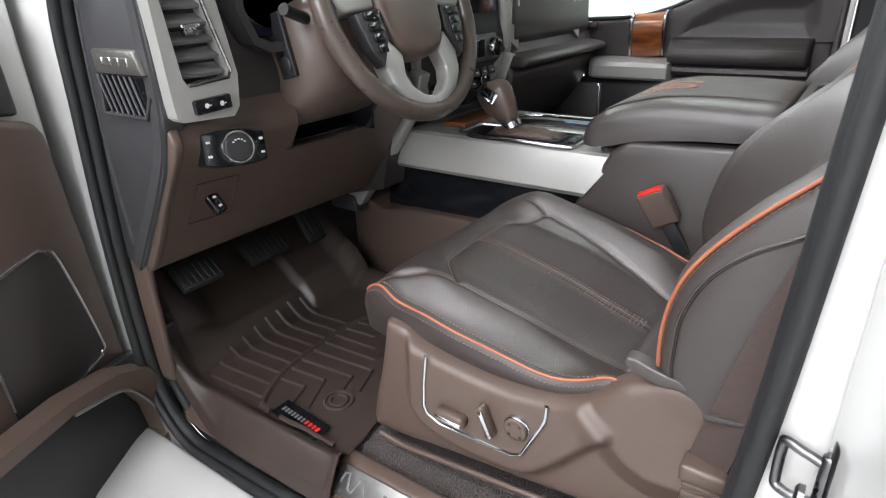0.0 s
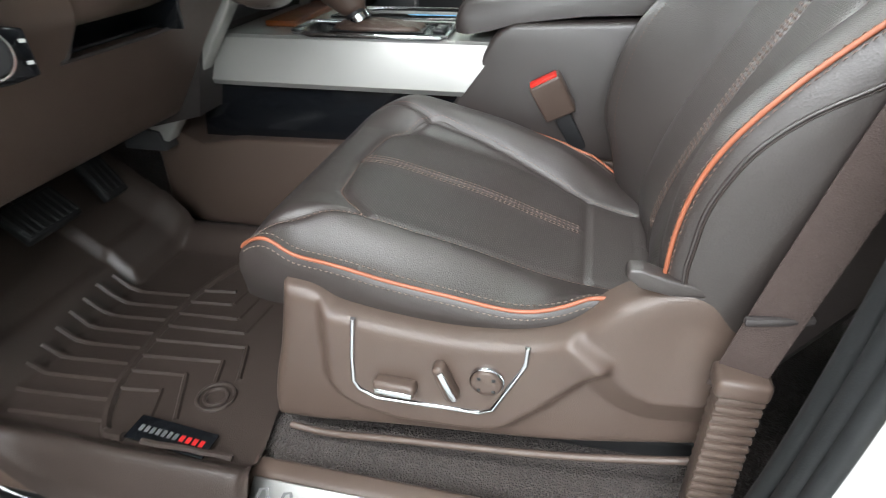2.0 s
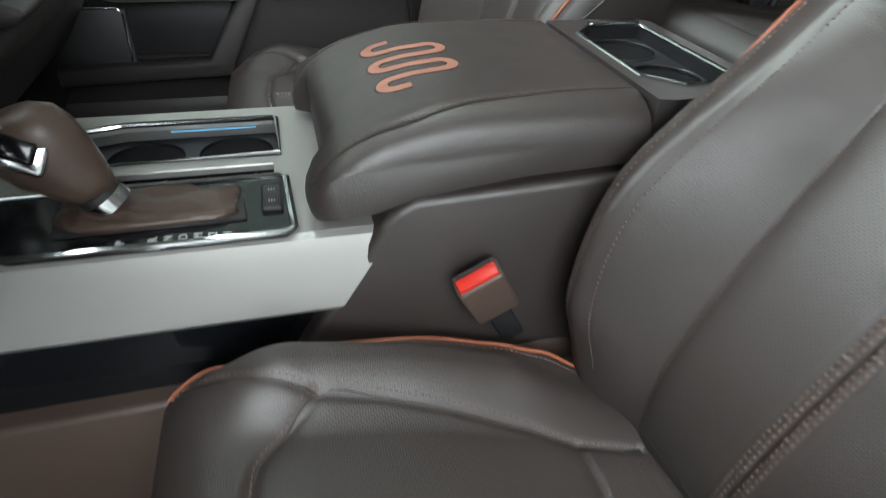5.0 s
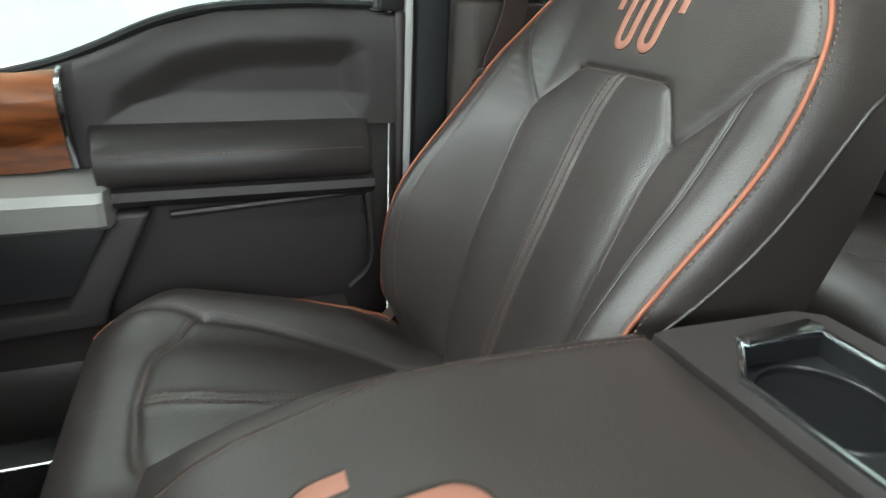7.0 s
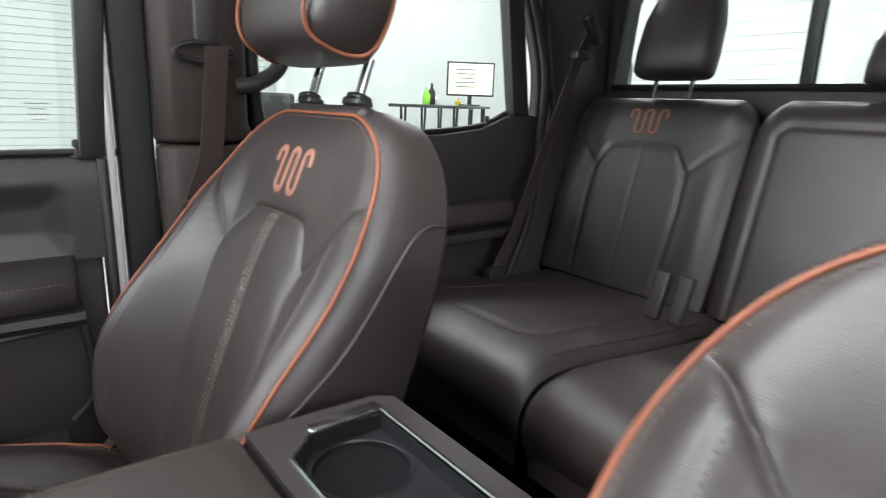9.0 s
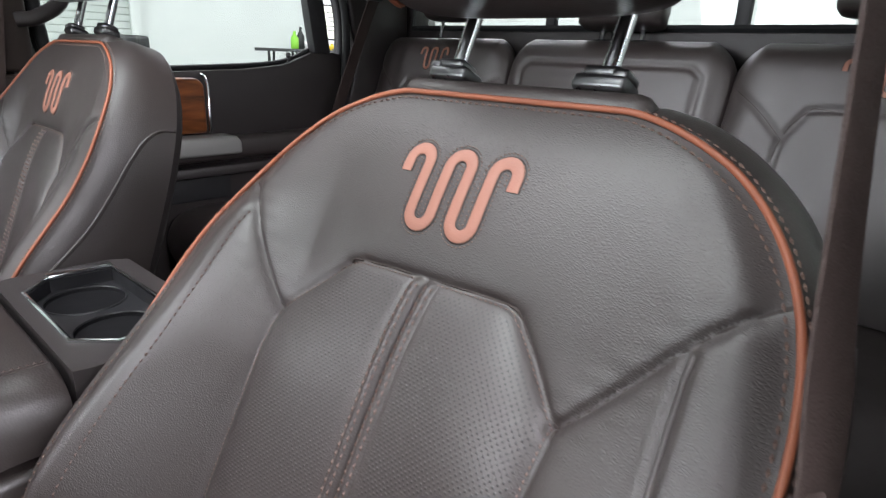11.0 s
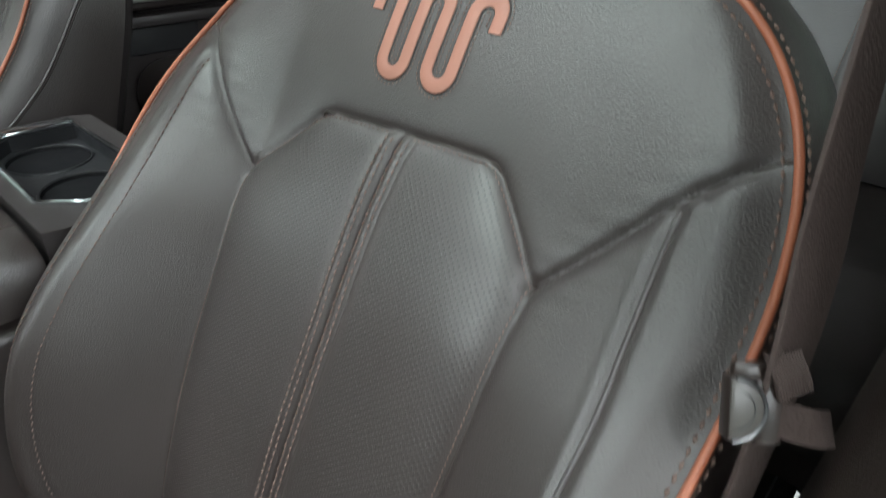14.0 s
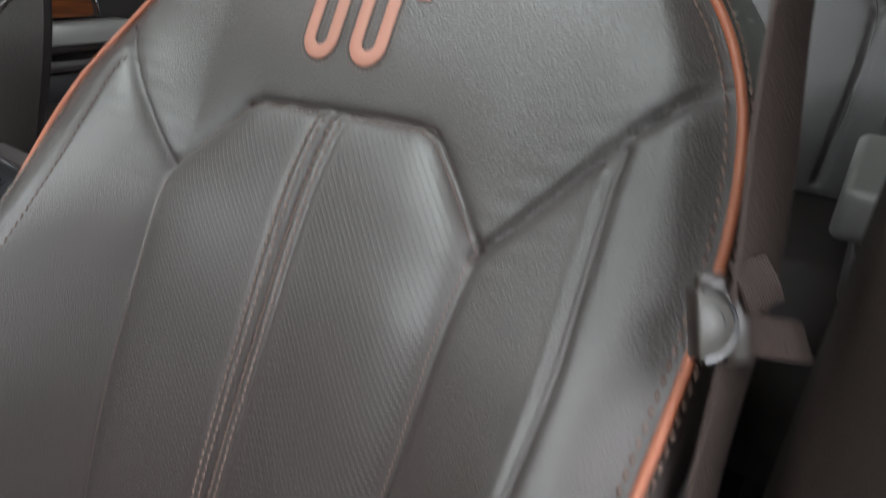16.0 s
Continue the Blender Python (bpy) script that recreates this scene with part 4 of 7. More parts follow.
# ---- the cab: floor, sills, pillars, doors, roof ----
solid("cab_floor", box((0, -0.12, 0.02), (1.44, 2.3, 0.06), 0.004), CARPET, "dark brown carpet of the cab floor", "carpet", "structure")
solid("toe_board", prism([(0.86, 0.05), (1.12, 0.34), (1.12, 0.70), (1.16, 0.70), (1.16, 0.0), (0.86, 0.0)], "x", -0.72, 0.72, 0.004), CARPET, "dark carpeted toe board", "carpet", "structure")
solid("firewall", box((0, 1.19, 0.45), (1.5, 0.04, 1.0), 0.004), BLACK, "black firewall", "wall", "structure")
# roof opening and its pane are added out of sight to light the cab
ROOF_HOLE = [(-0.42, -0.30), (0.42, -0.30), (0.42, 0.36), (-0.42, 0.36)]
solid("roof", sheet_in_wall([(-0.75, -1.30), (0.75, -1.30), (0.75, 0.80), (-0.75, 0.80)], [ROOF_HOLE], "z", 1.29, 1.33), HEADLINER, "grey headliner of the cab roof with an added opening for light", "ceiling", "structure")
gr = thing("added_roof_glass", "glass roof panel, added unseen to let light in", "window", (0, 0.03, 1.33), kind="structure")
roof_pane = part("pane", box((0, 0.03, 1.332), (0.90, 0.72, 0.005), 0), GLASS, gr)
roof_pane.visible_shadow = False

# door openings, seals and body sides
SEAL = [(0.60, 1.16), (0.72, 0.92), (0.805, 0.72), (0.825, 0.58), (0.848, 0.36), (0.850, 0.17), (0.835, 0.06), (0.765, -0.02), (0.64, -0.025), (0.30, -0.012), (0.06, -0.005), (-0.022, 0.03), (-0.066, 0.10), (-0.093, 0.22), (-0.112, 0.40), (-0.124, 0.60), (-0.136, 0.85), (-0.15, 1.10), (-0.12, 1.19), (0.0, 1.215), (0.45, 1.215)]


def seal_line(s, line):
    return [Vector((s, y, z)) for y, z in line]


def body_side(s):
    """The side wall of the cab; s is its sign in x."""
    front = SEAL
    rear = [(-0.95, 1.14), (-1.02, 1.0), (-1.05, 0.85), (-1.02, 0.55), (-0.96, 0.40), (-0.86, 0.18), (-0.70, 0.0), (-0.50, -0.015), (-0.42, 0.02), (-0.405, 0.12), (-0.39, 0.5), (-0.335, 0.72), (-0.288, 0.80), (-0.282, 1.10), (-0.32, 1.20), (-0.55, 1.215), (-0.85, 1.20)]
    hole1 = [(v.y, v.z) for v in spline(seal_line(0, front), 4, True)]
    hole2 = [(v.y, v.z) for v in spline(seal_line(0, rear), 4, True)]
    outer = [(-1.45, -0.28), (1.25, -0.28), (1.25, 0.75), (0.95, 0.80), (0.55, 1.32), (-1.25, 1.32), (-1.45, 0.95)]
    side = sheet_in_wall(outer, [hole1, hole2], "x", min(s * 0.775, s * 0.785), max(s * 0.775, s * 0.785))
    solid("body_side", side, WHITE_PAINT, "white painted steel body side with two door openings", "wall", "structure", angle=30)
    for k, (line, nm) in enumerate(((front, "front"), (rear, "rear"))):
        t = thing("door_seal", "black rubber door opening seal", "seal", (s * 0.775, line[8][0], line[8][1]), "door seals")
        p = spline(seal_line(s * 0.775, line), 6, True)
        part("bulb", tube(p, 0.0125, 12, True), RUBBER, t, "", 180)
        o = spline(seal_line(s * 0.791, line), 6, True)
        part("outer_lip", tube(o, 0.0085, 10, True), RUBBER, t, "", 180)
        q = spline(seal_line(s * 0.748, line), 6, True)
        part("inner_lip", tube(q, 0.0120, 10, True), RUBBER, t)
    return side


body_side(-1)
body_side(1)

# the driver's rear jamb with its striker, and the front jamb
solid("jamb_rear", prism([(-0.786, -0.150), (-0.93, -0.188), (-0.955, -0.21), (-0.96, -0.32), (-0.786, -0.32)], "z", -0.30, 1.30, 0.008, 3), WHITE_PAINT, "white painted door jamb", "jamb", "structure")
solid("jamb_front", prism([(-0.80, 0.925), (-0.86, 0.930), (-0.955, 0.98), (-0.965, 1.25), (-0.80, 1.25)], "z", -0.30, 0.85, 0.012, 3), WHITE_PAINT, "white painted hinge pillar", "jamb", "structure")
solid("rocker", prism([(-0.795, -0.03), (-0.83, -0.035), (-0.93, -0.075), (-0.965, -0.12), (-0.965, -0.26), (-0.92, -0.30), (-0.795, -0.30)], "y", -0.295, 0.915, 0.010, 3), WHITE_PAINT, "white painted rocker panel below the door", "panel", "structure")
solid("running_board", box((-1.03, 0.1, -0.33), (0.16, 2.6, 0.05), 0.015, 3), BLACK, "black running board", "step", "structure")

striker = thing("door_striker", "dark steel door striker loop on its plate", "latch", (-0.79, -0.135, 0.39))
part("plate", merge(box((-0.806, -0.160, 0.392), (0.016, 0.012, 0.098), 0.005, 3, Matrix.Rotation(radians(15), 4, "Z")), box((-0.803, -0.156, 0.402), (0.012, 0.014, 0.050), 0.005, 3)), DARK_STEEL, striker)
lp = [(-0.803, -0.152, 0.417), (-0.800, -0.138, 0.420), (-0.796, -0.128, 0.421), (-0.794, -0.126, 0.415), (-0.795, -0.126, 0.388), (-0.797, -0.128, 0.381), (-0.801, -0.138, 0.380), (-0.803, -0.152, 0.382)]
part("loop", tube(spline(lp, 5), 0.0038, 10), DARK_STEEL, striker)
for z in (0.352, 0.388):
    part("bolt", lathe([(0.009, 0), (0.009, 0.004), (0.006, 0.006), (0, 0.006)], pose(-0.808, -0.145, z, -90, 0, 0), 16), DARK_STEEL, striker)
check = thing("door_check", "dark steel door check arm on the white hinge pillar", "hinge", (-0.815, 0.918, 0.285))
part("bracket", box((-0.822, 0.916, 0.288), (0.034, 0.022, 0.028), 0.005, 3), DARK_STEEL, check)
part("arm", tube([(-0.828, 0.908, 0.284), (-0.868, 0.880, 0.280)], 0.0045, 8), BLACK, check)
part("bolt", lathe([(0.007, 0), (0.007, 0.004), (0.005, 0.006), (0, 0.006)], pose(-0.812, 0.905, 0.295, 90, 0, 0), 14), DARK_STEEL, check)
lab = thing("warning_label", "white and yellow information label with plain text bars", "label", (-0.83, -0.135, 0.28))
lm = Matrix.Translation((-0.826, -0.1598, 0.305)) @ Matrix.Rotation(radians(14.8), 4, "Z")
part("sheet", moved(box((0, 0, 0), (0.075, 0.0008, 0.11), 0.0003, 1), lm), LABEL, lab)
part("yellow_band", moved(box((0.022, 0.0008, 0.03), (0.026, 0.0006, 0.04), 0.0002, 1), lm), YELLOW, lab)
for k in range(7):
    part("text_bar", moved(box((-0.012, 0.0008, 0.045 - 0.014 * k), (0.036 - 0.004 * (k % 3), 0.0005, 0.003), 0.0001, 1), lm), PRINT_GREY, lab)

# sill trim with the bright plate
solid("sill_trim", prism([(-0.69, 0.045), (-0.70, 0.066), (-0.72, 0.062), (-0.765, 0.022), (-0.772, 0.004), (-0.76, -0.01), (-0.69, -0.01)], "y", -0.06, 0.425, 0.004, 2), BROWN, "brown plastic sill trim", "sill", "structure")
solid("sill_trim", prism([(-0.70, 0.02), (-0.745, 0.022), (-0.770, 0.004), (-0.76, -0.01), (-0.70, -0.01)], "y", 0.425, 0.84, 0.004, 2), BROWN, "brown plastic sill trim below the mat", "sill", "structure")
sp = thing("sill_plate", "brushed steel sill plate with dark engraved bars and a winding line", "sill plate", (-0.742, 0.26, 0.045))
sm = Matrix.Translation((-0.7425, 0.245, 0.0475)) @ Matrix.Rotation(radians(-41.6), 4, "Y")
part("plate", moved(box((0, 0, 0), (0.044, 0.34, 0.004), 0.0015, 2), sm), STEEL, sp)
def on_plate(u, v, h):
    return sm @ Vector((u, v, 0.002 + h))
part("winding_line", ribbon([(a, b) for b, a in ((0.16 - 0.00, -0.004), (0.158, 0.010), (0.150, 0.012), (0.146, 0.0), (0.143, -0.010), (0.136, -0.012), (0.131, 0.0), (0.128, 0.010), (0.121, 0.012), (0.116, 0.0), (0.113, -0.010), (0.107, -0.010))], 0.004, on_plate, 0.0006), PRINT_GREY, sp)
for k in range(5):
    part("engraved_bar", moved(box((0, 0.078 - 0.023 * k, 0.0021), (0.017, 0.0065, 0.0005), 0.0002, 1), sm), PRINT_GREY, sp)
for u, v, a, b in ((0.006, -0.052, 0.0018, 0.020), (-0.006, -0.052, 0.0018, 0.020), (0.0, -0.043, 0.012, 0.0018), (0.0, -0.095, 0.0026, 0.066)):
    part("engraved_line", moved(box((u, v, 0.0021), (a, b, 0.0005), 0.0002, 1), sm), PRINT_GREY, sp)

# ---- pillars inside ----
def b_pillar(s):
    back = 0.075 if s < 0 else 0.0
    poly = [(s * 0.705, -0.135 - back), (s * 0.70, -0.20 - back * 0.6), (s * 0.705, -0.285), (s * 0.715, -0.312), (s * 0.775, -0.322), (s * 0.775, -0.115 - back * 0.5), (s * 0.735, -0.110 - back)]
    up = prism([(x, y if y > -0.25 else y + 0.052) for x, y in poly], "z", 0.745, 1.26, 0.008, 3)
    lo = prism([(x - s * 0.008, y - (0.05 if y < -0.3 else 0)) for x, y in poly], "z", 0.02, 0.741, 0.008, 3)
    t = thing("b_pillar_trim", "dark brown plastic centre pillar trim", "trim", (s * 0.74, -0.24, 0.02), "pillar trims", "structure")
    part("upper_panel", up, PILLAR, t)
    part("lower_panel", lo, PILLAR, t)


b_pillar(-1)
b_pillar(1)
solid("pillar_gasket", box((0.757, -0.083, 0.60), (0.034, 0.056, 1.18), 0.008, 3), RUBBER, "black rubber gasket between door and pillar", "seal", "structure")
for s in (-1, 1):
    solid("c_pillar_trim", prism([(-1.00, 1.24), (-1.06, 0.98), (-1.10, 0.80), (-1.03, 0.55), (-0.975, 0.42), (-0.90, 0.30), (-0.90, 0.05), (-1.30, 0.05), (-1.30, 1.24)], "x", min(s * 0.752, s * 0.7745), max(s * 0.752, s * 0.7745), 0.008, 3), BROWN_DARK, "dark brown rear pillar trim", "trim", "structure")

# back wall with the rear window
RW = [(-0.60, 0.885), (0.60, 0.885), (0.585, 1.10), (0.55, 1.20), (-0.55, 1.20), (-0.585, 1.10)]
RW = [(x * 1.22, z) for x, z in RW]
solid("wall_rear", sheet_in_wall([(-0.775, 0.0), (0.775, 0.0), (0.775, 1.30), (-0.775, 1.30)], [RW], "y", -1.37, -1.31), BROWN_DARK, "dark rear wall of the cab", "wall", "structure", angle=30)
rw = thing("window_rear", "sliding rear window with thin heating lines", "window", (0, -1.34, 0.885), kind="structure")
pane = part("pane", box((0, -1.345, 1.04), (1.47, 0.004, 0.33), 0), GLASS, rw)
pane.visible_shadow = False
for x in (0.238, -0.238):
    part("divider", box((x, -1.33, 1.04), (0.030, 0.02, 0.33), 0.004), BLACK, rw)
part("frame", tube([Vector((x, -1.305, z)) for x, z in RW], 0.009, 6, True), RUBBER, rw)
for k in range(9):
    part("heating_line", box((0, -1.341, 0.905 + 0.033 * k), (1.40, 0.0006, 0.0009), 0), GREY, rw)

# windshield with its pillars
ws = thing("windshield", "large clear windshield", "window", (0, 0.95, 0.83), kind="structure")
wp = part("pane", moved(box((0, 0, 0), (1.44, 0.005, 0.72), 0), Matrix.Translation((0, 0.86, 1.06)) @ Matrix.Rotation(radians(48), 4, "X")), GLASS, ws)
wp.visible_shadow = False
for s in (-1, 1):
    part("a_pillar", tube([(s * 0.735, 1.18, 0.78), (s * 0.72, 0.85, 1.06), (s * 0.70, 0.58, 1.29)], 0.035, 10), BROWN_DARK, ws)

# ---- doors ----

def passenger_door():
    d = thing("front_door", "closed front door with dark brown trim, wood inlay and silver pull", "door", (0.76, 0.38, 0.05))
    X0, X1 = 0.735, 0.778
    outline = [(-0.020, 0.02), (0.85, 0.02), (0.86, 0.55), (0.80, 0.60), (0.55, 0.615), (0.45, 0.632), (0.38, 0.655), (0.30, 0.690), (0.22, 0.712), (0.10, 0.721), (-0.020, 0.722)]
    part("door_panel", prism(outline, "x", X0 + 0.020, X1, 0.006, 3), BROWN_DARK, d, "dark brown moulded door panel")
    # soft scooped pad above the armrest
    hole = [(0.035, 0.690), (0.20, 0.684), (0.285, 0.662), (0.362, 0.612), (0.382, 0.566), (0.34, 0.560), (0.03, 0.560), (0.012, 0.60), (0.015, 0.67)]
    ny, nz = 110, 60
    yy = np.linspace(-0.022, 0.40, ny)
    top = np.interp(yy, [-0.02, 0.10, 0.22, 0.30, 0.38, 0.45], [0.719, 0.718, 0.709, 0.687, 0.652, 0.629])
    YY = np.repeat(yy[:, None], nz, 1)
    ZZ = 0.560 + (top[:, None] - 0.560) * np.linspace(0, 1, nz)[None, :]
    dd = line_distance(YY, ZZ, hole + hole[:1])
    XX = 0.7350 + 0.013 * np.where(in_poly(YY, ZZ, hole), smoothstep(0.0, 0.050, dd), 0.0) + 0.013 * np.linspace(0, 1, nz)[None, :] ** 8
    idx = np.arange(ny * nz).reshape(ny, nz)
    faces = np.stack([idx[:-1, :-1], idx[:-1, 1:], idx[1:, 1:], idx[1:, :-1]], -1).reshape(-1, 4).tolist()
    part("upper_pad", (np.stack([XX, YY, ZZ], -1).reshape(-1, 3), faces), BROWN_DARK, d, "soft scooped brown upper pad", 180)
    # armrest
    sec = [(0.745, 0.568), (0.718, 0.566), (0.698, 0.561), (0.682, 0.553), (0.672, 0.541), (0.668, 0.528), (0.668, 0.512), (0.673, 0.500), (0.686, 0.494), (0.745, 0.490)]
    rings = []
    for y, k in ((0.022, 0.35), (0.026, 0.85), (0.034, 1.0), (0.20, 1.0), (0.36, 1.0), (0.385, 0.98), (0.392, 0.6)):
        rings.append([(0.745 + (x - 0.745) * k, y, z + (0.006 * (0.3 - y) if y < 0.3 else 0)) for x, z in sec])
    part("armrest", loft(rings), BROWN_DARK, d, "brown padded armrest with a stitched edge", 60)
    part("armrest_stitching", stitches([[(0.6715, y, 0.5385 + 0.006 * (0.3 - y)) for y in np.linspace(0.04, 0.38, 60)]], 0.0006, normal=(-1, 0, 0.3)), THREAD, d)
    part("lower_ledge", loft([[(0.745, y, 0.496 + k), (0.702, y, 0.4945 + k), (0.688, y, 0.486 + k), (0.686, y, 0.474 + k), (0.698, y, 0.462 + k), (0.745, y, 0.456 + k)] for y, k in ((0.02, 0.0017), (0.10, 0.0012), (0.36, 0.0), (0.375, 0.0))]), BROWN_DARK, d)
    # slanted brace between the pocket and the lower panel
    brace = [(0.378, 0.455), (0.33, 0.455), (0.405, 0.31), (0.41, 0.285), (0.75, 0.275), (0.75, 0.312), (0.455, 0.318)]
    part("brace", prism(brace, "x", 0.698, 0.75, 0.008, 3), BROWN_DARK, d)
    part("lower_rim", tube(spline([(0.738, 0.31, 0.435), (0.738, 0.10, 0.448), (0.738, 0.03, 0.452), (0.738, 0.018, 0.43), (0.738, 0.014, 0.33), (0.738, 0.05, 0.285)], 6), 0.006, 8), BROWN_DARK, d)
    part("pocket_liner", box((0.742, 0.53, 0.385), (0.012, 0.27, 0.12), 0.004), BLACK, d, "dark pocket liner")
    part("lower_pocket", loft([[(0.745, y, 0.27), (0.665, y, 0.255), (0.655, y, 0.235), (0.660, y, 0.14), (0.745, y, 0.12)] for y in (0.06, 0.10, 0.70, 0.74)]), BROWN_DARK, d)
    # silver pull and wood
    pull = [(0.745, 0.507), (0.690, 0.506), (0.655, 0.498), (0.648, 0.486), (0.650, 0.455), (0.662, 0.447), (0.745, 0.447)]
    rings = [[(0.745 + (x - 0.745) * k, y, 0.477 + (z - 0.477) * (0.9 + 0.1 * k)) for x, z in pull] for y, k in ((0.374, 0.80), (0.378, 0.96), (0.386, 1.0), (0.585, 1.0), (0.606, 0.94), (0.625, 0.75), (0.628, 0.4))]
    part("pull_handle", loft(rings), SILVER, d, "satin silver door pull", 25)
    wsec = [(0.745, 0.632), (0.730, 0.634), (0.712, 0.622), (0.704, 0.600), (0.705, 0.575), (0.713, 0.545), (0.720, 0.510), (0.745, 0.508)]
    part("wood_trim", loft([[(x, y + 0.0, z + (0.006 * (0.46 - y) / 0.05 if y < 0.46 else 0)) for x, z in wsec] for y in (0.418, 0.46, 0.505)]), WOOD, d, "glossy burl wood trim", 50)
    for y in (0.412, 0.512):
        part("wood_edge", tube([Vector((x - 0.002, y, z + (0.006 if y < 0.45 else 0))) for x, z in wsec[1:7]], 0.0042, 8), CHROME, d, "chrome edge")
    # speaker field and tweeter side
    part("speaker_cover", prism([(0.60, 0.42), (0.80, 0.42), (0.82, 0.40), (0.82, 0.24), (0.80, 0.22), (0.62, 0.22), (0.60, 0.24)], "x", 0.728, 0.744, 0.004, 2), BLACK, d)
    part("speaker_edge", tube([(0.728, 0.612, 0.235), (0.728, 0.606, 0.41), (0.728, 0.615, 0.422), (0.728, 0.80, 0.425)], 0.0028, 8), CHROME, d)
    part("door_release", tube(spline([(0.722, 0.655, 0.44), (0.722, 0.667, 0.46), (0.722, 0.667, 0.485), (0.722, 0.655, 0.50), (0.722, 0.645, 0.47)], 5, True), 0.004, 8), CHROME, d, "chrome door release")
    part("switch_plate", box((0.725, 0.66, 0.60), (0.02, 0.06, 0.016), 0.005, 3), BLACK, d)
    # rear edge, window frame, lock button
    part("edge_strip", prism([(-0.037, 0.02), (-0.022, 0.02), (-0.022, 0.722), (-0.037, 0.722)], "x", 0.728, 0.77, 0.006, 3), BROWN_DARK, d)
    part("lock_button", lathe([(0.011, 0), (0.011, 0.003), (0.005, 0.005), (0.004, 0.016), (0.007, 0.018), (0.007, 0.026), (0.004, 0.029), (0, 0.029)], pose(0.755, 0.0, 0.72), 16), BLACK, d, "black lock button")
    part("belt_moulding", tube(spline([(0.765, 0.82, 0.612), (0.765, 0.55, 0.620), (0.765, 0.45, 0.636), (0.765, 0.38, 0.660), (0.765, 0.30, 0.695), (0.765, 0.22, 0.716), (0.765, 0.10, 0.726), (0.765, -0.06, 0.727)], 6), 0.007, 8), RUBBER, d)
    part("window_frame", prism([(-0.036, 0.72), (0.0, 0.72), (-0.025, 1.16), (-0.070, 1.16)], "x", 0.735, 0.765, 0.005), BLACK, d)
    part("white_edge", box((0.752, -0.044, 0.50), (0.03, 0.013, 0.95), 0.004), WHITE_PAINT, d, "white painted door edge")
    g = part("window_pane", prism([(-0.04, 0.70), (0.82, 0.60), (0.72, 0.90), (0.56, 1.17), (-0.06, 1.17)], "x", 0.766, 0.770), GLASS, d)
    g.visible_shadow = False
    k = 0
    for row, n in enumerate((3, 5, 4, 6)):
        part("glass_marking", box((0.7655, 0.045, 0.778 + 0.008 * row), (0.0006, 0.0055 * n, 0.0016), 0), PRINT_GREY, d)
    return d


passenger_door()


def rear_door(s):
    d = thing("rear_door", "closed rear door with dark brown trim and wood inlay", "door", (s * 0.76, -0.7, 0.05), "rear doors")
    outline = [(-0.41, 0.02), (-0.72, 0.02), (-0.97, 0.42), (-1.03, 0.60), (-1.03, 0.80), (-0.95, 0.81), (-0.90, 0.79), (-0.84, 0.768), (-0.72, 0.755), (-0.29, 0.738), (-0.30, 0.70), (-0.335, 0.68)]
    a, b = sorted((s * 0.748, s * 0.776))
    part("door_panel", prism(outline, "x", a, b, 0.006, 2), BROWN_DARK, d)
    a, b = sorted((s * 0.70, s * 0.75))
    part("armrest", prism([(-0.46, 0.59), (-0.92, 0.60), (-0.93, 0.545), (-0.46, 0.535)], "x", a, b, 0.014, 3), LEATHER_PLAIN, d)
    part("lower_ledge", prism([(-0.46, 0.525), (-0.93, 0.53), (-0.92, 0.505), (-0.46, 0.50)], "x", a + 0.008 * (s < 0) * 0, b, 0.008, 2), BROWN_DARK, d)
    a, b = sorted((s * 0.68, s * 0.75))
    part("pull_handle", prism([(-0.455, 0.600), (-0.655, 0.600), (-0.668, 0.585), (-0.668, 0.555), (-0.455, 0.555)], "x", a, b, 0.008, 3), SILVER, d, "satin silver pull")
    a, b = sorted((s * 0.715, s * 0.75))
    part("wood_trim", prism([(-0.47, 0.735), (-0.585, 0.735), (-0.60, 0.72), (-0.60, 0.605), (-0.47, 0.605)], "x", a, b, 0.014, 3), WOOD, d)
    for y in (-0.468, -0.604):
        part("wood_edge", tube([(s * 0.714, y, 0.606), (s * 0.711, y, 0.72), (s * 0.726, y, 0.738), (s * 0.745, y, 0.742)], 0.004, 8), CHROME, d)
    part("lock_button", lathe([(0.010, 0), (0.005, 0.004), (0.004, 0.014), (0.007, 0.017), (0.006, 0.026), (0, 0.028)], pose(s * 0.757, -0.86, 0.772), 16), BLACK, d)
    part("pocket_liner", box((s * 0.744, -0.55, 0.47), (0.01, 0.22, 0.07), 0.004), BLACK, d)
    part("belt_moulding", tube(spline([(s * 0.765, -0.335, 0.745), (s * 0.765, -0.72, 0.762), (s * 0.765, -0.85, 0.776), (s * 0.765, -0.93, 0.806)], 5), 0.007, 8), RUBBER, d)
    part("window_frame", prism([(-0.93, 0.80), (-0.985, 0.80), (-0.93, 1.16), (-0.875, 1.16)], "x", min(s * 0.735, s * 0.768), max(s * 0.735, s * 0.768), 0.005), BLACK, d)
    g = part("window_pane", prism([(-0.265, 0.735), (-0.72, 0.75), (-0.93, 0.80), (-0.89, 1.18), (-0.265, 1.18)], "x", min(s * 0.767, s * 0.771), max(s * 0.767, s * 0.771)), GLASS, d)
    g.visible_shadow = False
    part("grab_handle", tube(spline([(s * 0.735, -0.325, 0.97), (s * 0.715, -0.335, 0.93), (s * 0.705, -0.315, 0.875), (s * 0.70, -0.27, 0.845), (s * 0.71, -0.24, 0.84)], 6), 0.014, 10), BROWN_DARK, d)
    return d


rear_door(1)
rear_door(-1)

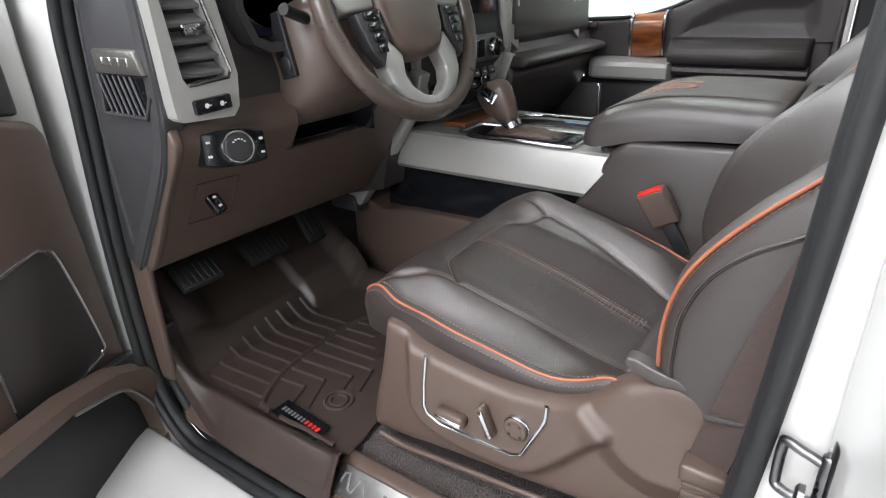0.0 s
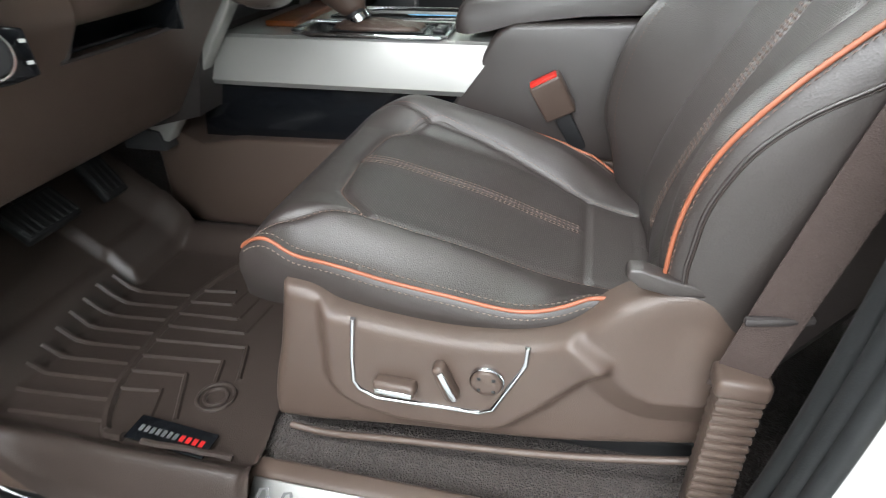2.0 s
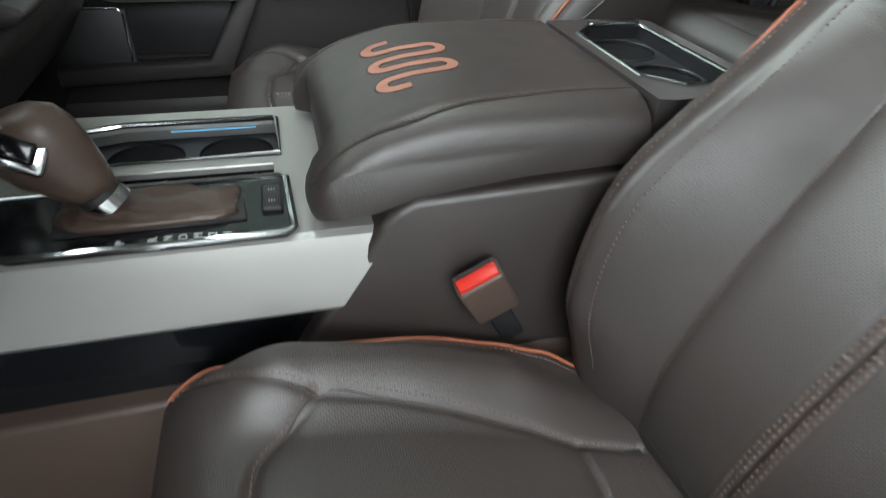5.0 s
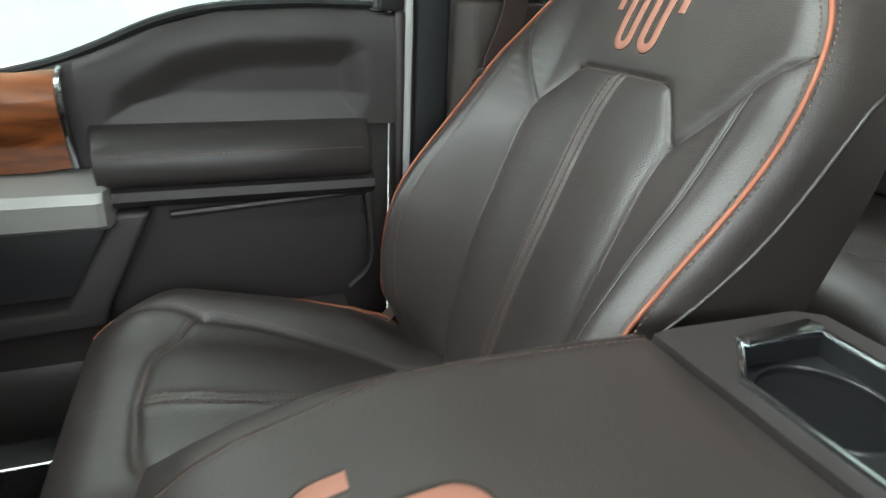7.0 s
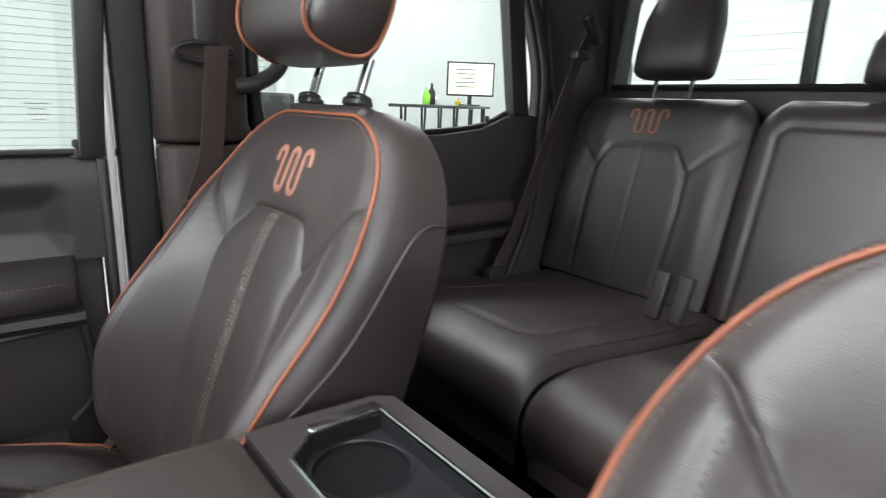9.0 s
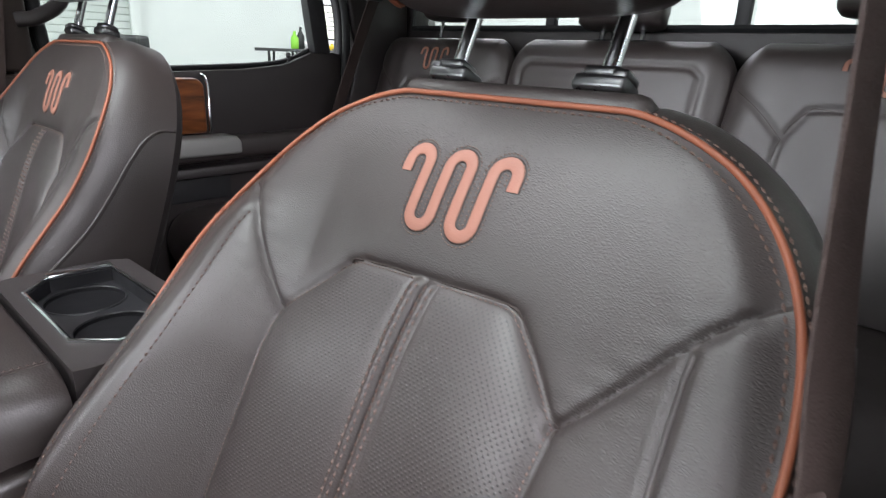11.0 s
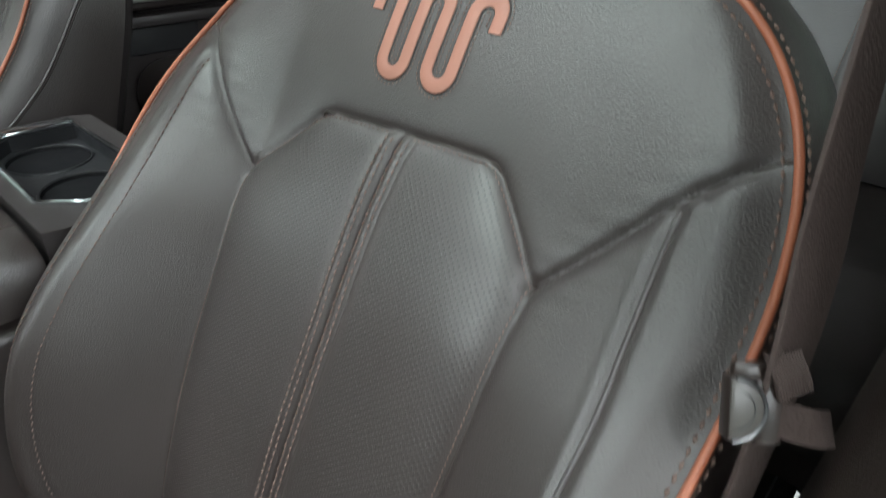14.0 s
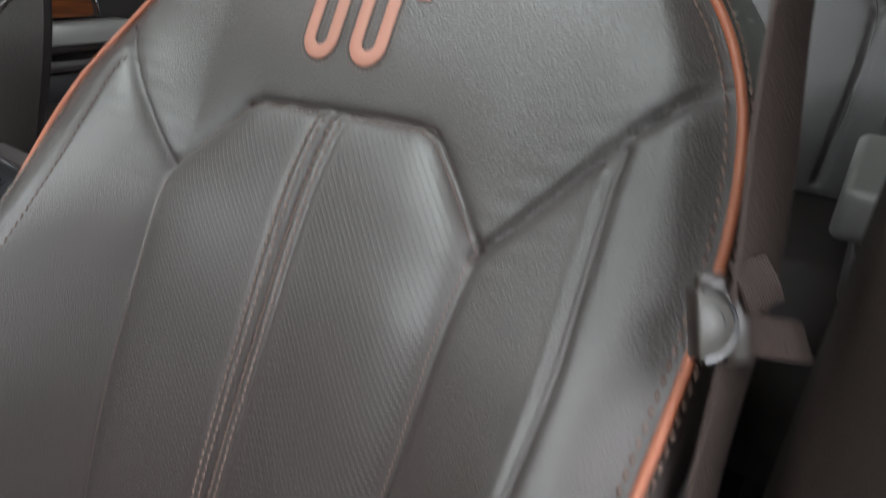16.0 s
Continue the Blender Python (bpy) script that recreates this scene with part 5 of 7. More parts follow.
# the open driver's door, swung out on its front hinges
def open_door():
    d = thing("driver_door", "open brown-trimmed driver's door with a chrome-edged speaker and map pocket", "door", (-0.93, 0.92, 0.0))
    # local: x along the door from the hinge, y its thickness (inside at 0, outside negative), z up
    m = Matrix.Translation((-0.795, 0.894, 0.0)) @ Matrix.Rotation(radians(180 + 15.5), 4, "Z")

    def dp(name, bm, mat, label=""):
        return part(name, moved(bm, m), mat, d, label)
    dp("outer_shell", box((0.62, -0.085, 0.22), (1.10, 0.06, 1.0), 0.02, 3), WHITE_PAINT, "white painted door shell")
    panel = [(-0.02, -0.02), (-0.005, 0.12), (0.012, 0.40), (0.020, 0.535), (0.032, 0.556), (0.09, 0.572), (0.5, 0.61), (1.05, 0.64), (1.05, -0.22), (0.3, -0.22), (0.10, -0.14)]
    dp("inner_panel", prism(panel, "y", -0.050, 0.0, 0.012, 3), BROWN, "brown moulded inner panel")
    dp("upper_panel", prism([(0.045, 0.568), (0.5, 0.614), (1.05, 0.645), (1.05, 0.76), (0.4, 0.75), (0.05, 0.72)], "y", -0.05, -0.008, 0.008, 3), BLACK)
    sp = [(0.105, 0.372), (0.090, 0.370), (0.070, 0.348), (0.040, 0.185), (0.044, 0.160), (0.060, 0.148), (0.190, 0.105), (0.203, 0.118), (0.206, 0.30), (0.19, 0.345)]
    dp("speaker_cover", prism(sp, "y", 0.0, 0.006, 0.003, 2), BROWN_DARK, "dark speaker cover")
    dp("speaker_edge", tube(spline([Vector((x, 0.006, z)) for x, z in sp], 4, True), 0.0030, 8, True), CHROME, "chrome edge")
    rim = [(0.16, 0.150), (0.07, 0.142), (0.01, 0.115), (-0.030, 0.03), (-0.042, -0.04), (0.0, -0.12), (0.08, -0.22), (0.95, -0.20), (0.95, 0.10), (0.4, 0.13)]
    hole = [(0.16, 0.128), (0.08, 0.115), (0.048, 0.09), (0.018, 0.03), (0.010, -0.03), (0.10, -0.10), (0.2, -0.12), (0.90, -0.10), (0.90, 0.06), (0.4, 0.10)]
    dp("map_pocket", sheet_in_wall(rim, [hole], "y", 0.02, 0.065), BROWN)
    dp("pocket_liner", box((0.45, 0.010, 0.0), (0.94, 0.018, 0.26), 0.004), BLACK)
    dp("pocket_edge", tube(spline([(0.16, 0.066, 0.126), (0.08, 0.066, 0.113), (0.048, 0.066, 0.088), (0.018, 0.066, 0.03), (0.010, 0.066, -0.03)], 6), 0.003, 8), PEWTER)
    return d


open_door()
# ---- floor mat with its ribs ----
def floor_mat():
    t = thing("floor_mat", "dark brown moulded rubber floor mat with raised ribs", "mat", (-0.5, 0.62, 0.05))
    nx, ny = 170, 150
    X = np.linspace(-0.765, -0.235, nx)
    Y = np.linspace(0.405, 1.06, ny)
    XX, YY = np.meshgrid(X, Y, indexing="ij")
    left = np.interp(Y, [0.405, 0.60, 0.70, 0.78, 0.84, 0.95, 1.06], [-0.776, -0.779, -0.776, -0.766, -0.752, -0.73, -0.72])
    XX = -0.235 + (XX + 0.235) * ((left + 0.235) / -0.53)[None, :]
    YY = YY + 0.03 * smoothstep(-0.78, -0.60, XX) * (1 - (YY - 0.405) / 0.655)
    edge = XX - left[None, :]
    wall = smoothstep(0.66, 0.84, YY)
    Z = 0.062 + wall * 0.055 * smoothstep(0.050, 0.016, edge) + (1 - wall) * (0.016 * smoothstep(0.062, 0.042, edge) - 0.046 * smoothstep(0.038, 0.0, edge)) - 0.02 * smoothstep(0.008, 0.0, edge)
    toe = smoothstep(0.80, 0.86, YY)
    Z = Z + toe * 0.045 + np.clip(YY - 0.86, 0, 1) * 0.75
    Z = Z + 0.030 * smoothstep(-0.30, -0.245, XX)
    Z = Z + 0.010 * smoothstep(0.425, 0.41, YY)
    # wheel-arch bulge at the outer front
    Z = Z + 0.06 * smoothstep(-0.60, -0.68, XX) * smoothstep(0.80, 0.95, YY)
    # toe-board pad next to the tunnel
    Z = Z + 0.02 * smoothstep(0.80, 0.815, YY) * smoothstep(-0.42, -0.40, XX)
    verts = np.stack([XX, YY, Z], -1).reshape(-1, 3)
    idx = np.arange(nx * ny).reshape(nx, ny)
    faces = np.stack([idx[:-1, :-1], idx[1:, :-1], idx[1:, 1:], idx[:-1, 1:]], -1).reshape(-1, 4).tolist()
    part("tray", (verts, faces), MAT, t, "", 60)

    def z_at(x, y):
        i = min(max(int((x - X[0]) / (X[1] - X[0]) + 0.5), 0), nx - 1)
        j = min(max(int((y - Y[0]) / (Y[1] - Y[0]) + 0.5), 0), ny - 1)
        return Z[i, j]
    def rib(line, r):
        p = []
        for (ax, ay), (bx, by) in zip(line, line[1:]):
            p += [Vector((ax + (bx - ax) * k / 6, ay + (by - ay) * k / 6, 0)) for k in range(6)]
        p.append(Vector((*line[-1], 0)))
        part("rib", tube([Vector((q.x, q.y, z_at(q.x, q.y) + 0.0003)) for q in p], r, 6), MAT, t)
    arc = [(-0.712, 0.600), (-0.708, 0.629), (-0.666, 0.657), (-0.616, 0.675), (-0.554, 0.684), (-0.442, 0.690), (-0.373, 0.678), (-0.313, 0.656)]
    rib([(q.x, q.y) for q in spline([(x, y, 0) for x, y in arc], 4)], 0.0068)
    for k in range(9):
        x = -0.690 + 0.0335 * k
        y0 = float(np.interp(x, [a for a, b in arc], [b for a, b in arc]))
        rib([(x, y0 + 0.004), (x - 0.010, min(y0 + 0.142, 0.805 + 0.004 * k))], 0.0046)
    for x0, x1, y1 in ((-0.601, -0.594, 0.591), (-0.570, -0.558, 0.555), (-0.535, -0.523, 0.536), (-0.501, -0.494, 0.556), (-0.469, -0.464, 0.584), (-0.438, -0.431, 0.612), (-0.405, -0.398, 0.625)):
        rib([(x0, float(np.interp(x0, [a for a, b in arc], [b for a, b in arc])) - 0.004), (x1, y1)], 0.0042)
    for line in ([(-0.635, 0.664), (-0.628, 0.607), (-0.676, 0.590)], [(-0.594, 0.591), (-0.671, 0.556)], [(-0.558, 0.555), (-0.603, 0.541)], [(-0.523, 0.536), (-0.588, 0.513)], [(-0.494, 0.556), (-0.421, 0.549)], [(-0.464, 0.584), (-0.386, 0.577)], [(-0.431, 0.612), (-0.361, 0.606)], [(-0.720, 0.565), (-0.713, 0.45)]):
        rib(line, 0.0040)
    for r in (0.0245, 0.015):
        part("ring_rib", tube([(-0.624 + r * math.cos(k * math.pi / 16), 0.526 + r * math.sin(k * math.pi / 16), 0.0635) for k in range(32)], 0.0028, 8, True), MAT, t)
    bd = thing("mat_badge", "black badge with grey and red plain bars on the mat", "badge", (-0.69, 0.54, 0.07))
    bm = Matrix.Translation((-0.699, 0.541, 0.0675)) @ Matrix.Rotation(radians(-5), 4, "Z") @ Matrix.Rotation(radians(-4), 4, "Y")
    part("plate", moved(box((0, 0, 0), (0.036, 0.115, 0.003), 0.001, 2), bm), GLOSS_BLACK, bd)
    for k in range(7):
        part("grey_bar", moved(box((0, 0.044 - 0.0085 * k, 0.0016), (0.009, 0.0055, 0.0006), 0.0002, 1), bm), PRINT_GREY, bd)
    for k in range(4):
        part("red_bar", moved(box((0, -0.0165 - 0.0095 * k, 0.0016), (0.009, 0.0065, 0.0006), 0.0002, 1), bm), PRINT_RED, bd)
    return t


floor_mat()
solid("kick_panel", prism([(0.80, 0.08), (1.05, 0.05), (1.05, 0.45), (0.86, 0.45), (0.79, 0.335), (0.80, 0.25)], "x", -0.766, -0.752, 0.006, 2), BROWN, "brown kick panel beside the footwell", "panel", "structure")
part_kick = thing("bonnet_release", "black bonnet release lever", "lever", (-0.742, 0.85, 0.14))
part("lever", box((-0.742, 0.85, 0.165), (0.025, 0.060, 0.065), 0.006, 3, Matrix.Rotation(radians(20), 4, "X")), BLACK, part_kick)

# pedals
def pedal(name, x, y, z, sx, sz, label, tilt=40):
    t = thing(name, label, "pedal", (x, y, z))
    m = Matrix.Translation((x, y, z)) @ Matrix.Rotation(radians(tilt), 4, "X")
    part("pad", moved(box((0, 0, 0), (sx, sz, 0.018), 0.005, 3), m), RUBBER, t)
    n = int(sx / 0.012)
    for k in range(n):
        part("tread", moved(box((-sx / 2 + (k + 0.5) * sx / n, -0.0, 0.0105), (0.006, sz * 0.8, 0.004), 0.001, 1), m), RUBBER, t)
    part("arm", tube([Vector((x, y + 0.01, z - 0.005)), Vector((x, y + 0.09, z + 0.10)), Vector((x, y + 0.13, z + 0.30))], 0.009, 8), BLACK, t)
    return t


pedal("brake_pedal", -0.462, 0.895, 0.215, 0.105, 0.065, "black ribbed brake pedal")
pedal("parking_brake_pedal", -0.655, 0.840, 0.245, 0.085, 0.055, "black parking brake pedal")
pedal("accelerator_pedal", -0.300, 0.93, 0.215, 0.055, 0.11, "black rubber accelerator pedal", 55)

# ---- dashboard ----
NAVY = surface("dark_blue_screen", (0.012, 0.017, 0.040), 0.15, mottle=(9, 0.1), grain=(400, 0, 0))
SLAT = surface("grey_vent_plastic", (0.11, 0.11, 0.11), 0.4, mottle=(20, 0.08), grain=(500, 0.1, 0.0003))


def dashboard():
    d = thing("dashboard", "brown and black dashboard with satin silver trim", "dashboard", (0, 0.95, 0.3))
    # lower knee panel, driver's side
    knee = [(0.644, 0.548), (0.640, 0.538), (0.640, 0.528), (0.644, 0.516), (0.70, 0.44), (0.745, 0.37), (0.780, 0.318), (0.788, 0.309), (0.798, 0.302), (0.812, 0.300), (0.95, 0.32), (0.95, 0.60), (0.68, 0.60)]
    part("knee_panel", prism(knee, "x", -0.747, -0.535), BROWN, d, "brown moulded knee panel", 40)
    part("knee_panel", prism(knee, "x", -0.335, -0.215), BROWN, d, "brown moulded knee panel", 40)
    low = [(0.676, 0.473), (0.70, 0.44), *knee[5:12], (0.745, 0.60), (0.735, 0.50), (0.728, 0.482), (0.684, 0.476)]
    part("knee_panel", prism(low, "x", -0.535, -0.335), BROWN, d, "brown moulded knee panel below an open tray", 40)
    part("tray_liner", merge(box((-0.435, 0.708, 0.4815), (0.198, 0.044, 0.006), 0.002), box((-0.435, 0.732, 0.535), (0.198, 0.008, 0.11), 0.002), box((-0.339, 0.69, 0.52), (0.006, 0.08, 0.09), 0.002)), GLOSS_BLACK, d, "black tray liner")
    part("tray_edge", tube(spline([(-0.533, 0.648, 0.518), (-0.533, 0.670, 0.482), (-0.528, 0.675, 0.475), (-0.345, 0.675, 0.475), (-0.337, 0.668, 0.484), (-0.337, 0.645, 0.522)], 4), 0.0028, 8), BROWN_DARK, d)
    part("knee_edge", prism([(y - 0.004, z) for y, z in knee], "x", -0.762, -0.745, 0.008, 3), BROWN, d)
    # upper body of the dash
    body = [(0.665, 0.545), (0.66, 0.60), (0.70, 0.72), (0.75, 0.80), (0.95, 0.84), (1.15, 0.80), (1.15, 0.5), (0.85, 0.5)]
    part("dash_body", prism(body, "x", -0.745, 0.745, 0.012, 3), BROWN_DARK, d)
    # right-hand end: glove box face
    part("glove_box", prism([(0.640, 0.535), (0.625, 0.515), (0.63, 0.49), (0.72, 0.36), (0.76, 0.33), (0.95, 0.33), (0.95, 0.60), (0.66, 0.60)], "x", 0.175, 0.735, 0.012, 3), BROWN_DARK, d)
    part("passenger_shelf", prism([(0.60, 0.555), (0.585, 0.545), (0.60, 0.53), (0.70, 0.53), (0.70, 0.57)], "x", 0.18, 0.72, 0.008, 3), BROWN_DARK, d)
    # side cap
    cap = [(0.640, 0.82), (0.636, 0.671), (0.638, 0.572), (0.668, 0.490), (0.768, 0.352), (0.80, 0.308), (0.845, 0.322), (0.846, 0.409), (0.842, 0.50), (0.832, 0.60), (0.816, 0.67), (0.78, 0.82)]
    part("end_cap", prism(cap, "x", -0.768, -0.735, 0.004, 2), CAP, d, "charcoal dashboard end cap", 30)
    part("cap_border", tube(spline([(-0.768, y + 0.014, z + 0.004) for y, z in cap[:6]], 5), section=[(-0.011, -0.003), (0.011, -0.003), (0.009, 0.003), (-0.009, 0.003)], up=(-1, 0, 0)), CAP, d)
    part("cap_ridge", tube(spline([(-0.768, 0.772, 0.80), (-0.768, 0.800, 0.66), (-0.768, 0.812, 0.493), (-0.768, 0.806, 0.354)], 5), 0.0035, 8), CAP, d)
    plate = [(0.764, 0.660), (0.657, 0.660), (0.645, 0.628), (0.762, 0.628)]
    part("name_plate", prism(plate, "x", -0.780, -0.766, 0.004, 2), PEWTER, d, "pewter plate with plain raised bars")
    for k in range(4):
        y = 0.748 - 0.021 * k
        part("name_bar", prism([(y, 0.650), (y - 0.014, 0.650), (y - 0.014, 0.639), (y, 0.639)], "x", -0.7815, -0.779, 0.001, 1), PEWTER, d)
    part("speaker_well", prism([(0.768, 0.624), (0.650, 0.624), (0.671, 0.573), (0.774, 0.573)], "x", -0.7705, -0.766, 0.001, 1), GLOSS_BLACK, d)
    part("speaker_rim", tube([(-0.7715, 0.770, 0.626), (-0.7715, 0.776, 0.570), (-0.7715, 0.669, 0.570), (-0.7715, 0.650, 0.600)], 0.003, 8), CAP, d)
    for k in range(7):
        y = 0.668 + 0.0145 * k
        part("grille_slat", tube([(-0.7725, y, 0.573), (-0.7725, y + 0.020, 0.625)], 0.0020, 6), CAP, d)
    # silver vent housing, driver's end
    housing = [(-0.776, 0.80), (-0.767, 0.719), (-0.762, 0.590), (-0.760, 0.572), (-0.752, 0.566), (-0.672, 0.562), (-0.661, 0.575), (-0.656, 0.619), (-0.672, 0.716), (-0.688, 0.80)]
    hole = [(-0.764, 0.795), (-0.750, 0.700), (-0.742, 0.622), (-0.736, 0.612), (-0.672, 0.616), (-0.668, 0.624), (-0.690, 0.700), (-0.712, 0.795)]
    part("vent_housing", sheet_in_wall(housing, [hole], "y", 0.615, 0.640), SILVER, d, "satin silver vent housing", 30)
    part("vent_back", box((-0.715, 0.678, 0.70), (0.10, 0.02, 0.19), 0.004), BLACK, d)
    for k in range(8):
        z = 0.628 + 0.0215 * k
        part("vent_slat", box((-0.707 - 0.0045 * k, 0.634, z), (0.074 - 0.001 * k, 0.024, 0.007), 0.002, 2, Matrix.Rotation(radians(28), 4, "X")), SLAT, d)
    part("vent_tab", merge(box((-0.716, 0.620, 0.680), (0.020, 0.012, 0.014), 0.003, 2), box((-0.716, 0.616, 0.686), (0.028, 0.006, 0.004), 0.001, 1)), CHROME, d)
    part("vent_edge", tube([(-0.736, 0.615, 0.612), (-0.672, 0.615, 0.616), (-0.667, 0.615, 0.624), (-0.690, 0.615, 0.700), (-0.712, 0.615, 0.795)], 0.0028, 8), CHROME, d)
    sw = part("dimmer_switch", box((-0.706, 0.613, 0.584), (0.058, 0.01, 0.020), 0.003, 2, Matrix.Rotation(radians(-3), 4, "Y")), GLOSS_BLACK, d, "black switch plate with two white marks")
    for x in (-0.718, -0.694):
        part("switch_mark", merge(lathe([(0.0035, 0), (0.0035, 0.0006), (0, 0.0006)], pose(x, 0.6082, 0.584, 90, 0, 0), 12), box((x + 0.006, 0.6082, 0.584), (0.004, 0.0006, 0.0014), 0)), PRINT_WHITE, sw)
    # headlamp switch
    hp = Matrix.Translation((-0.674, 0.628, 0.514)) @ Matrix.Rotation(radians(-12), 4, "Z") @ Matrix.Rotation(radians(-14), 4, "X") @ Matrix.Rotation(radians(5), 4, "Y")
    bez = part("headlamp_panel", moved(prism([(-0.048, -0.022), (-0.020, -0.027), (0.020, -0.027), (0.048, -0.022), (0.048, 0.022), (0.020, 0.027), (-0.020, 0.027), (-0.048, 0.022)], "y", -0.006, 0.03, 0.003, 2), hp), GLOSS_BLACK, d, "black switch panel with white marks")
    part("headlamp_knob", lathe([(0.0215, 0), (0.0215, 0.012), (0.019, 0.016), (0.016, 0.0165), (0, 0.0155)], hp @ pose(0, -0.006, 0, 90, 0, 0), 36), BLACK, bez)
    part("knob_ring", lathe([(0.0245, 0), (0.0245, 0.008), (0.0235, 0.013), (0.0215, 0.013), (0.0215, 0)], hp @ pose(0, -0.006, 0, 90, 0, 0), 36), CHROME, bez)
    for a in range(5):
        an = radians(40 + 25 * a)
        part("knob_mark", moved(box((0.011 * math.cos(an), -0.0225, 0.011 * math.sin(an)), (0.003, 0.0006, 0.002), 0), hp), PRINT_WHITE, bez)
    for x in (-0.040, 0.040):
        for z in (-0.010, 0.010):
            part("panel_mark", moved(box((x, -0.0086, z), (0.006, 0.0006, 0.0035), 0), hp), PRINT_WHITE, bez)
    fl = Matrix.Translation((-0.674, 0.7095, 0.4205)) @ Matrix.Rotation(radians(-34.5), 4, "X") @ Matrix.Rotation(radians(-8), 4, "Y")
    fs = part("rocker_switch", moved(box((0, 0, 0), (0.023, 0.014, 0.054), 0.004, 3), fl), GLOSS_BLACK, d, "black rocker switch")
    for z in (-0.016, 0.0, 0.016):
        part("switch_mark", moved(box((0, -0.0074, z), (0.006, 0.0006, 0.004), 0), fl), PRINT_WHITE, fs)
    part("access_cover_line", tube([(-0.711, 0.6835, 0.458), (-0.632, 0.6865, 0.454), (-0.627, 0.739, 0.3785), (-0.710, 0.7365, 0.3825)], 0.0011, 6, True), BROWN_DARK, d, "thin joint of an access cover")
    # diagonal silver strip beside the stack
    strip = [(0.838, 0.240), (0.885, 0.252), (0.762, 0.42), (0.70, 0.51), (0.66, 0.57), (0.63, 0.56), (0.655, 0.485), (0.735, 0.372)]
    part("stack_trim", prism(strip, "x", -0.205, -0.172, 0.005, 3), SILVER, d, "satin silver diagonal trim", 30)
    part("stack_trim", prism(strip, "x", 0.172, 0.205, 0.005, 3), SILVER, d, "satin silver diagonal trim", 30)
    part("strip_foot", prism([(0.84, 0.225), (0.93, 0.225), (0.93, 0.275), (0.85, 0.262)], "x", -0.213, -0.172, 0.004, 2), CAP, d)
    part("stack_flank", prism([(0.75, 0.30), (0.95, 0.25), (0.95, 0.60), (0.69, 0.60), (0.70, 0.50)], "x", -0.214, 0.214), BROWN_DARK, d)
    # centre stack
    stack = [(0.735, 0.42), (0.690, 0.47), (0.668, 0.55), (0.664, 0.64), (0.675, 0.85), (0.95, 0.85), (0.95, 0.35), (0.80, 0.36)]
    part("stack_body", prism(stack, "x", -0.165, 0.165), CAP, d, "", 30)
    for x0, x1 in ((-0.175, -0.140), (0.175, 0.135)):
        part("stack_frame", tube(spline([(x0, 0.665, 0.85), (x0, 0.655, 0.70), (x0 * 1.08, 0.652, 0.60), (x0 * 1.06, 0.656, 0.565), (x1, 0.672, 0.51)], 5), section=[(-0.011, -0.006), (0.011, -0.006), (0.008, 0.006), (-0.008, 0.006)], up=(0, -1, 0)), SILVER, d)
    part("screen", box((0.02, 0.666, 0.745), (0.24, 0.012, 0.16), 0.003, 2, Matrix.Rotation(radians(-3), 4, "X")), GLOSS_BLACK, d, "dark glossy screen")
    part("audio_panel", box((0.04, 0.660, 0.588), (0.20, 0.010, 0.062), 0.004, 2), SLAT, d)
    for x in (-0.031, 0.112):
        kb = part("audio_knob", lathe([(0.0195, 0), (0.0195, 0.024), (0.016, 0.026), (0, 0.026)], pose(x, 0.657, 0.588, 90, 0, 0), 28), GLOSS_BLACK, d)
        part("knob_ring", lathe([(0.0225, 0), (0.0225, 0.020), (0.0205, 0.023), (0.0195, 0.0)], pose(x, 0.657, 0.588, 90, 0, 0), 28), CHROME, kb)
    for k in range(3):
        part("stack_button", box((0.015 + 0.026 * k, 0.654, 0.588), (0.022, 0.006, 0.040), 0.002, 2), GLOSS_BLACK, d)
    part("climate_panel", box((0.03, 0.672, 0.505), (0.24, 0.010, 0.085), 0.004, 2, Matrix.Rotation(radians(-17), 4, "X")), GLOSS_BLACK, d)
    for r in range(3):
        for c in range(6):
            bt = part("stack_button", box((-0.065 + 0.036 * c, 0.657 + 0.009 * r, 0.533 - 0.026 * r), (0.030, 0.008, 0.019), 0.003, 2, Matrix.Rotation(radians(-17), 4, "X")), CAP, d)
            part("button_mark", box((-0.065 + 0.036 * c, 0.6522 + 0.009 * r, 0.5335 - 0.026 * r), (0.010, 0.0008, 0.0035), 0, 1, Matrix.Rotation(radians(-17), 4, "X")), PRINT_WHITE, bt)
    for x in (-0.11, 0.085):
        ck = part("climate_knob", lathe([(0.0165, 0), (0.0165, 0.016), (0.013, 0.018), (0, 0.018)], pose(x, 0.666, 0.508, 75, 0, 0), 24), GLOSS_BLACK, d)
        part("knob_ring", lathe([(0.019, 0), (0.019, 0.012), (0.0165, 0.014), (0.0165, 0.0)], pose(x, 0.666, 0.508, 75, 0, 0), 24), CHROME, ck)
    part("switch_box", box((0.212, 0.655, 0.592), (0.030, 0.012, 0.060), 0.003, 2), CAP, d)
    for x in (0.212, 0.60):
        part("vent_housing", sheet_in_wall([(x - 0.028, 0.60), (x + 0.022, 0.57), (x + 0.030, 0.80), (x - 0.020, 0.80)], [[(x - 0.014, 0.635), (x + 0.014, 0.625), (x + 0.018, 0.785), (x - 0.010, 0.785)]], "y", 0.645, 0.70), SILVER, d, "", 30)
        for k in range(7):
            part("vent_slat", box((x, 0.665, 0.645 + 0.02 * k), (0.03, 0.02, 0.005), 0.0015, 2), BLACK, d)
    part("passenger_trim", prism([(0.648, 0.72), (0.640, 0.60), (0.66, 0.58), (0.70, 0.60), (0.70, 0.74)], "x", 0.21, 0.69, 0.006, 3), BROWN_DARK, d)
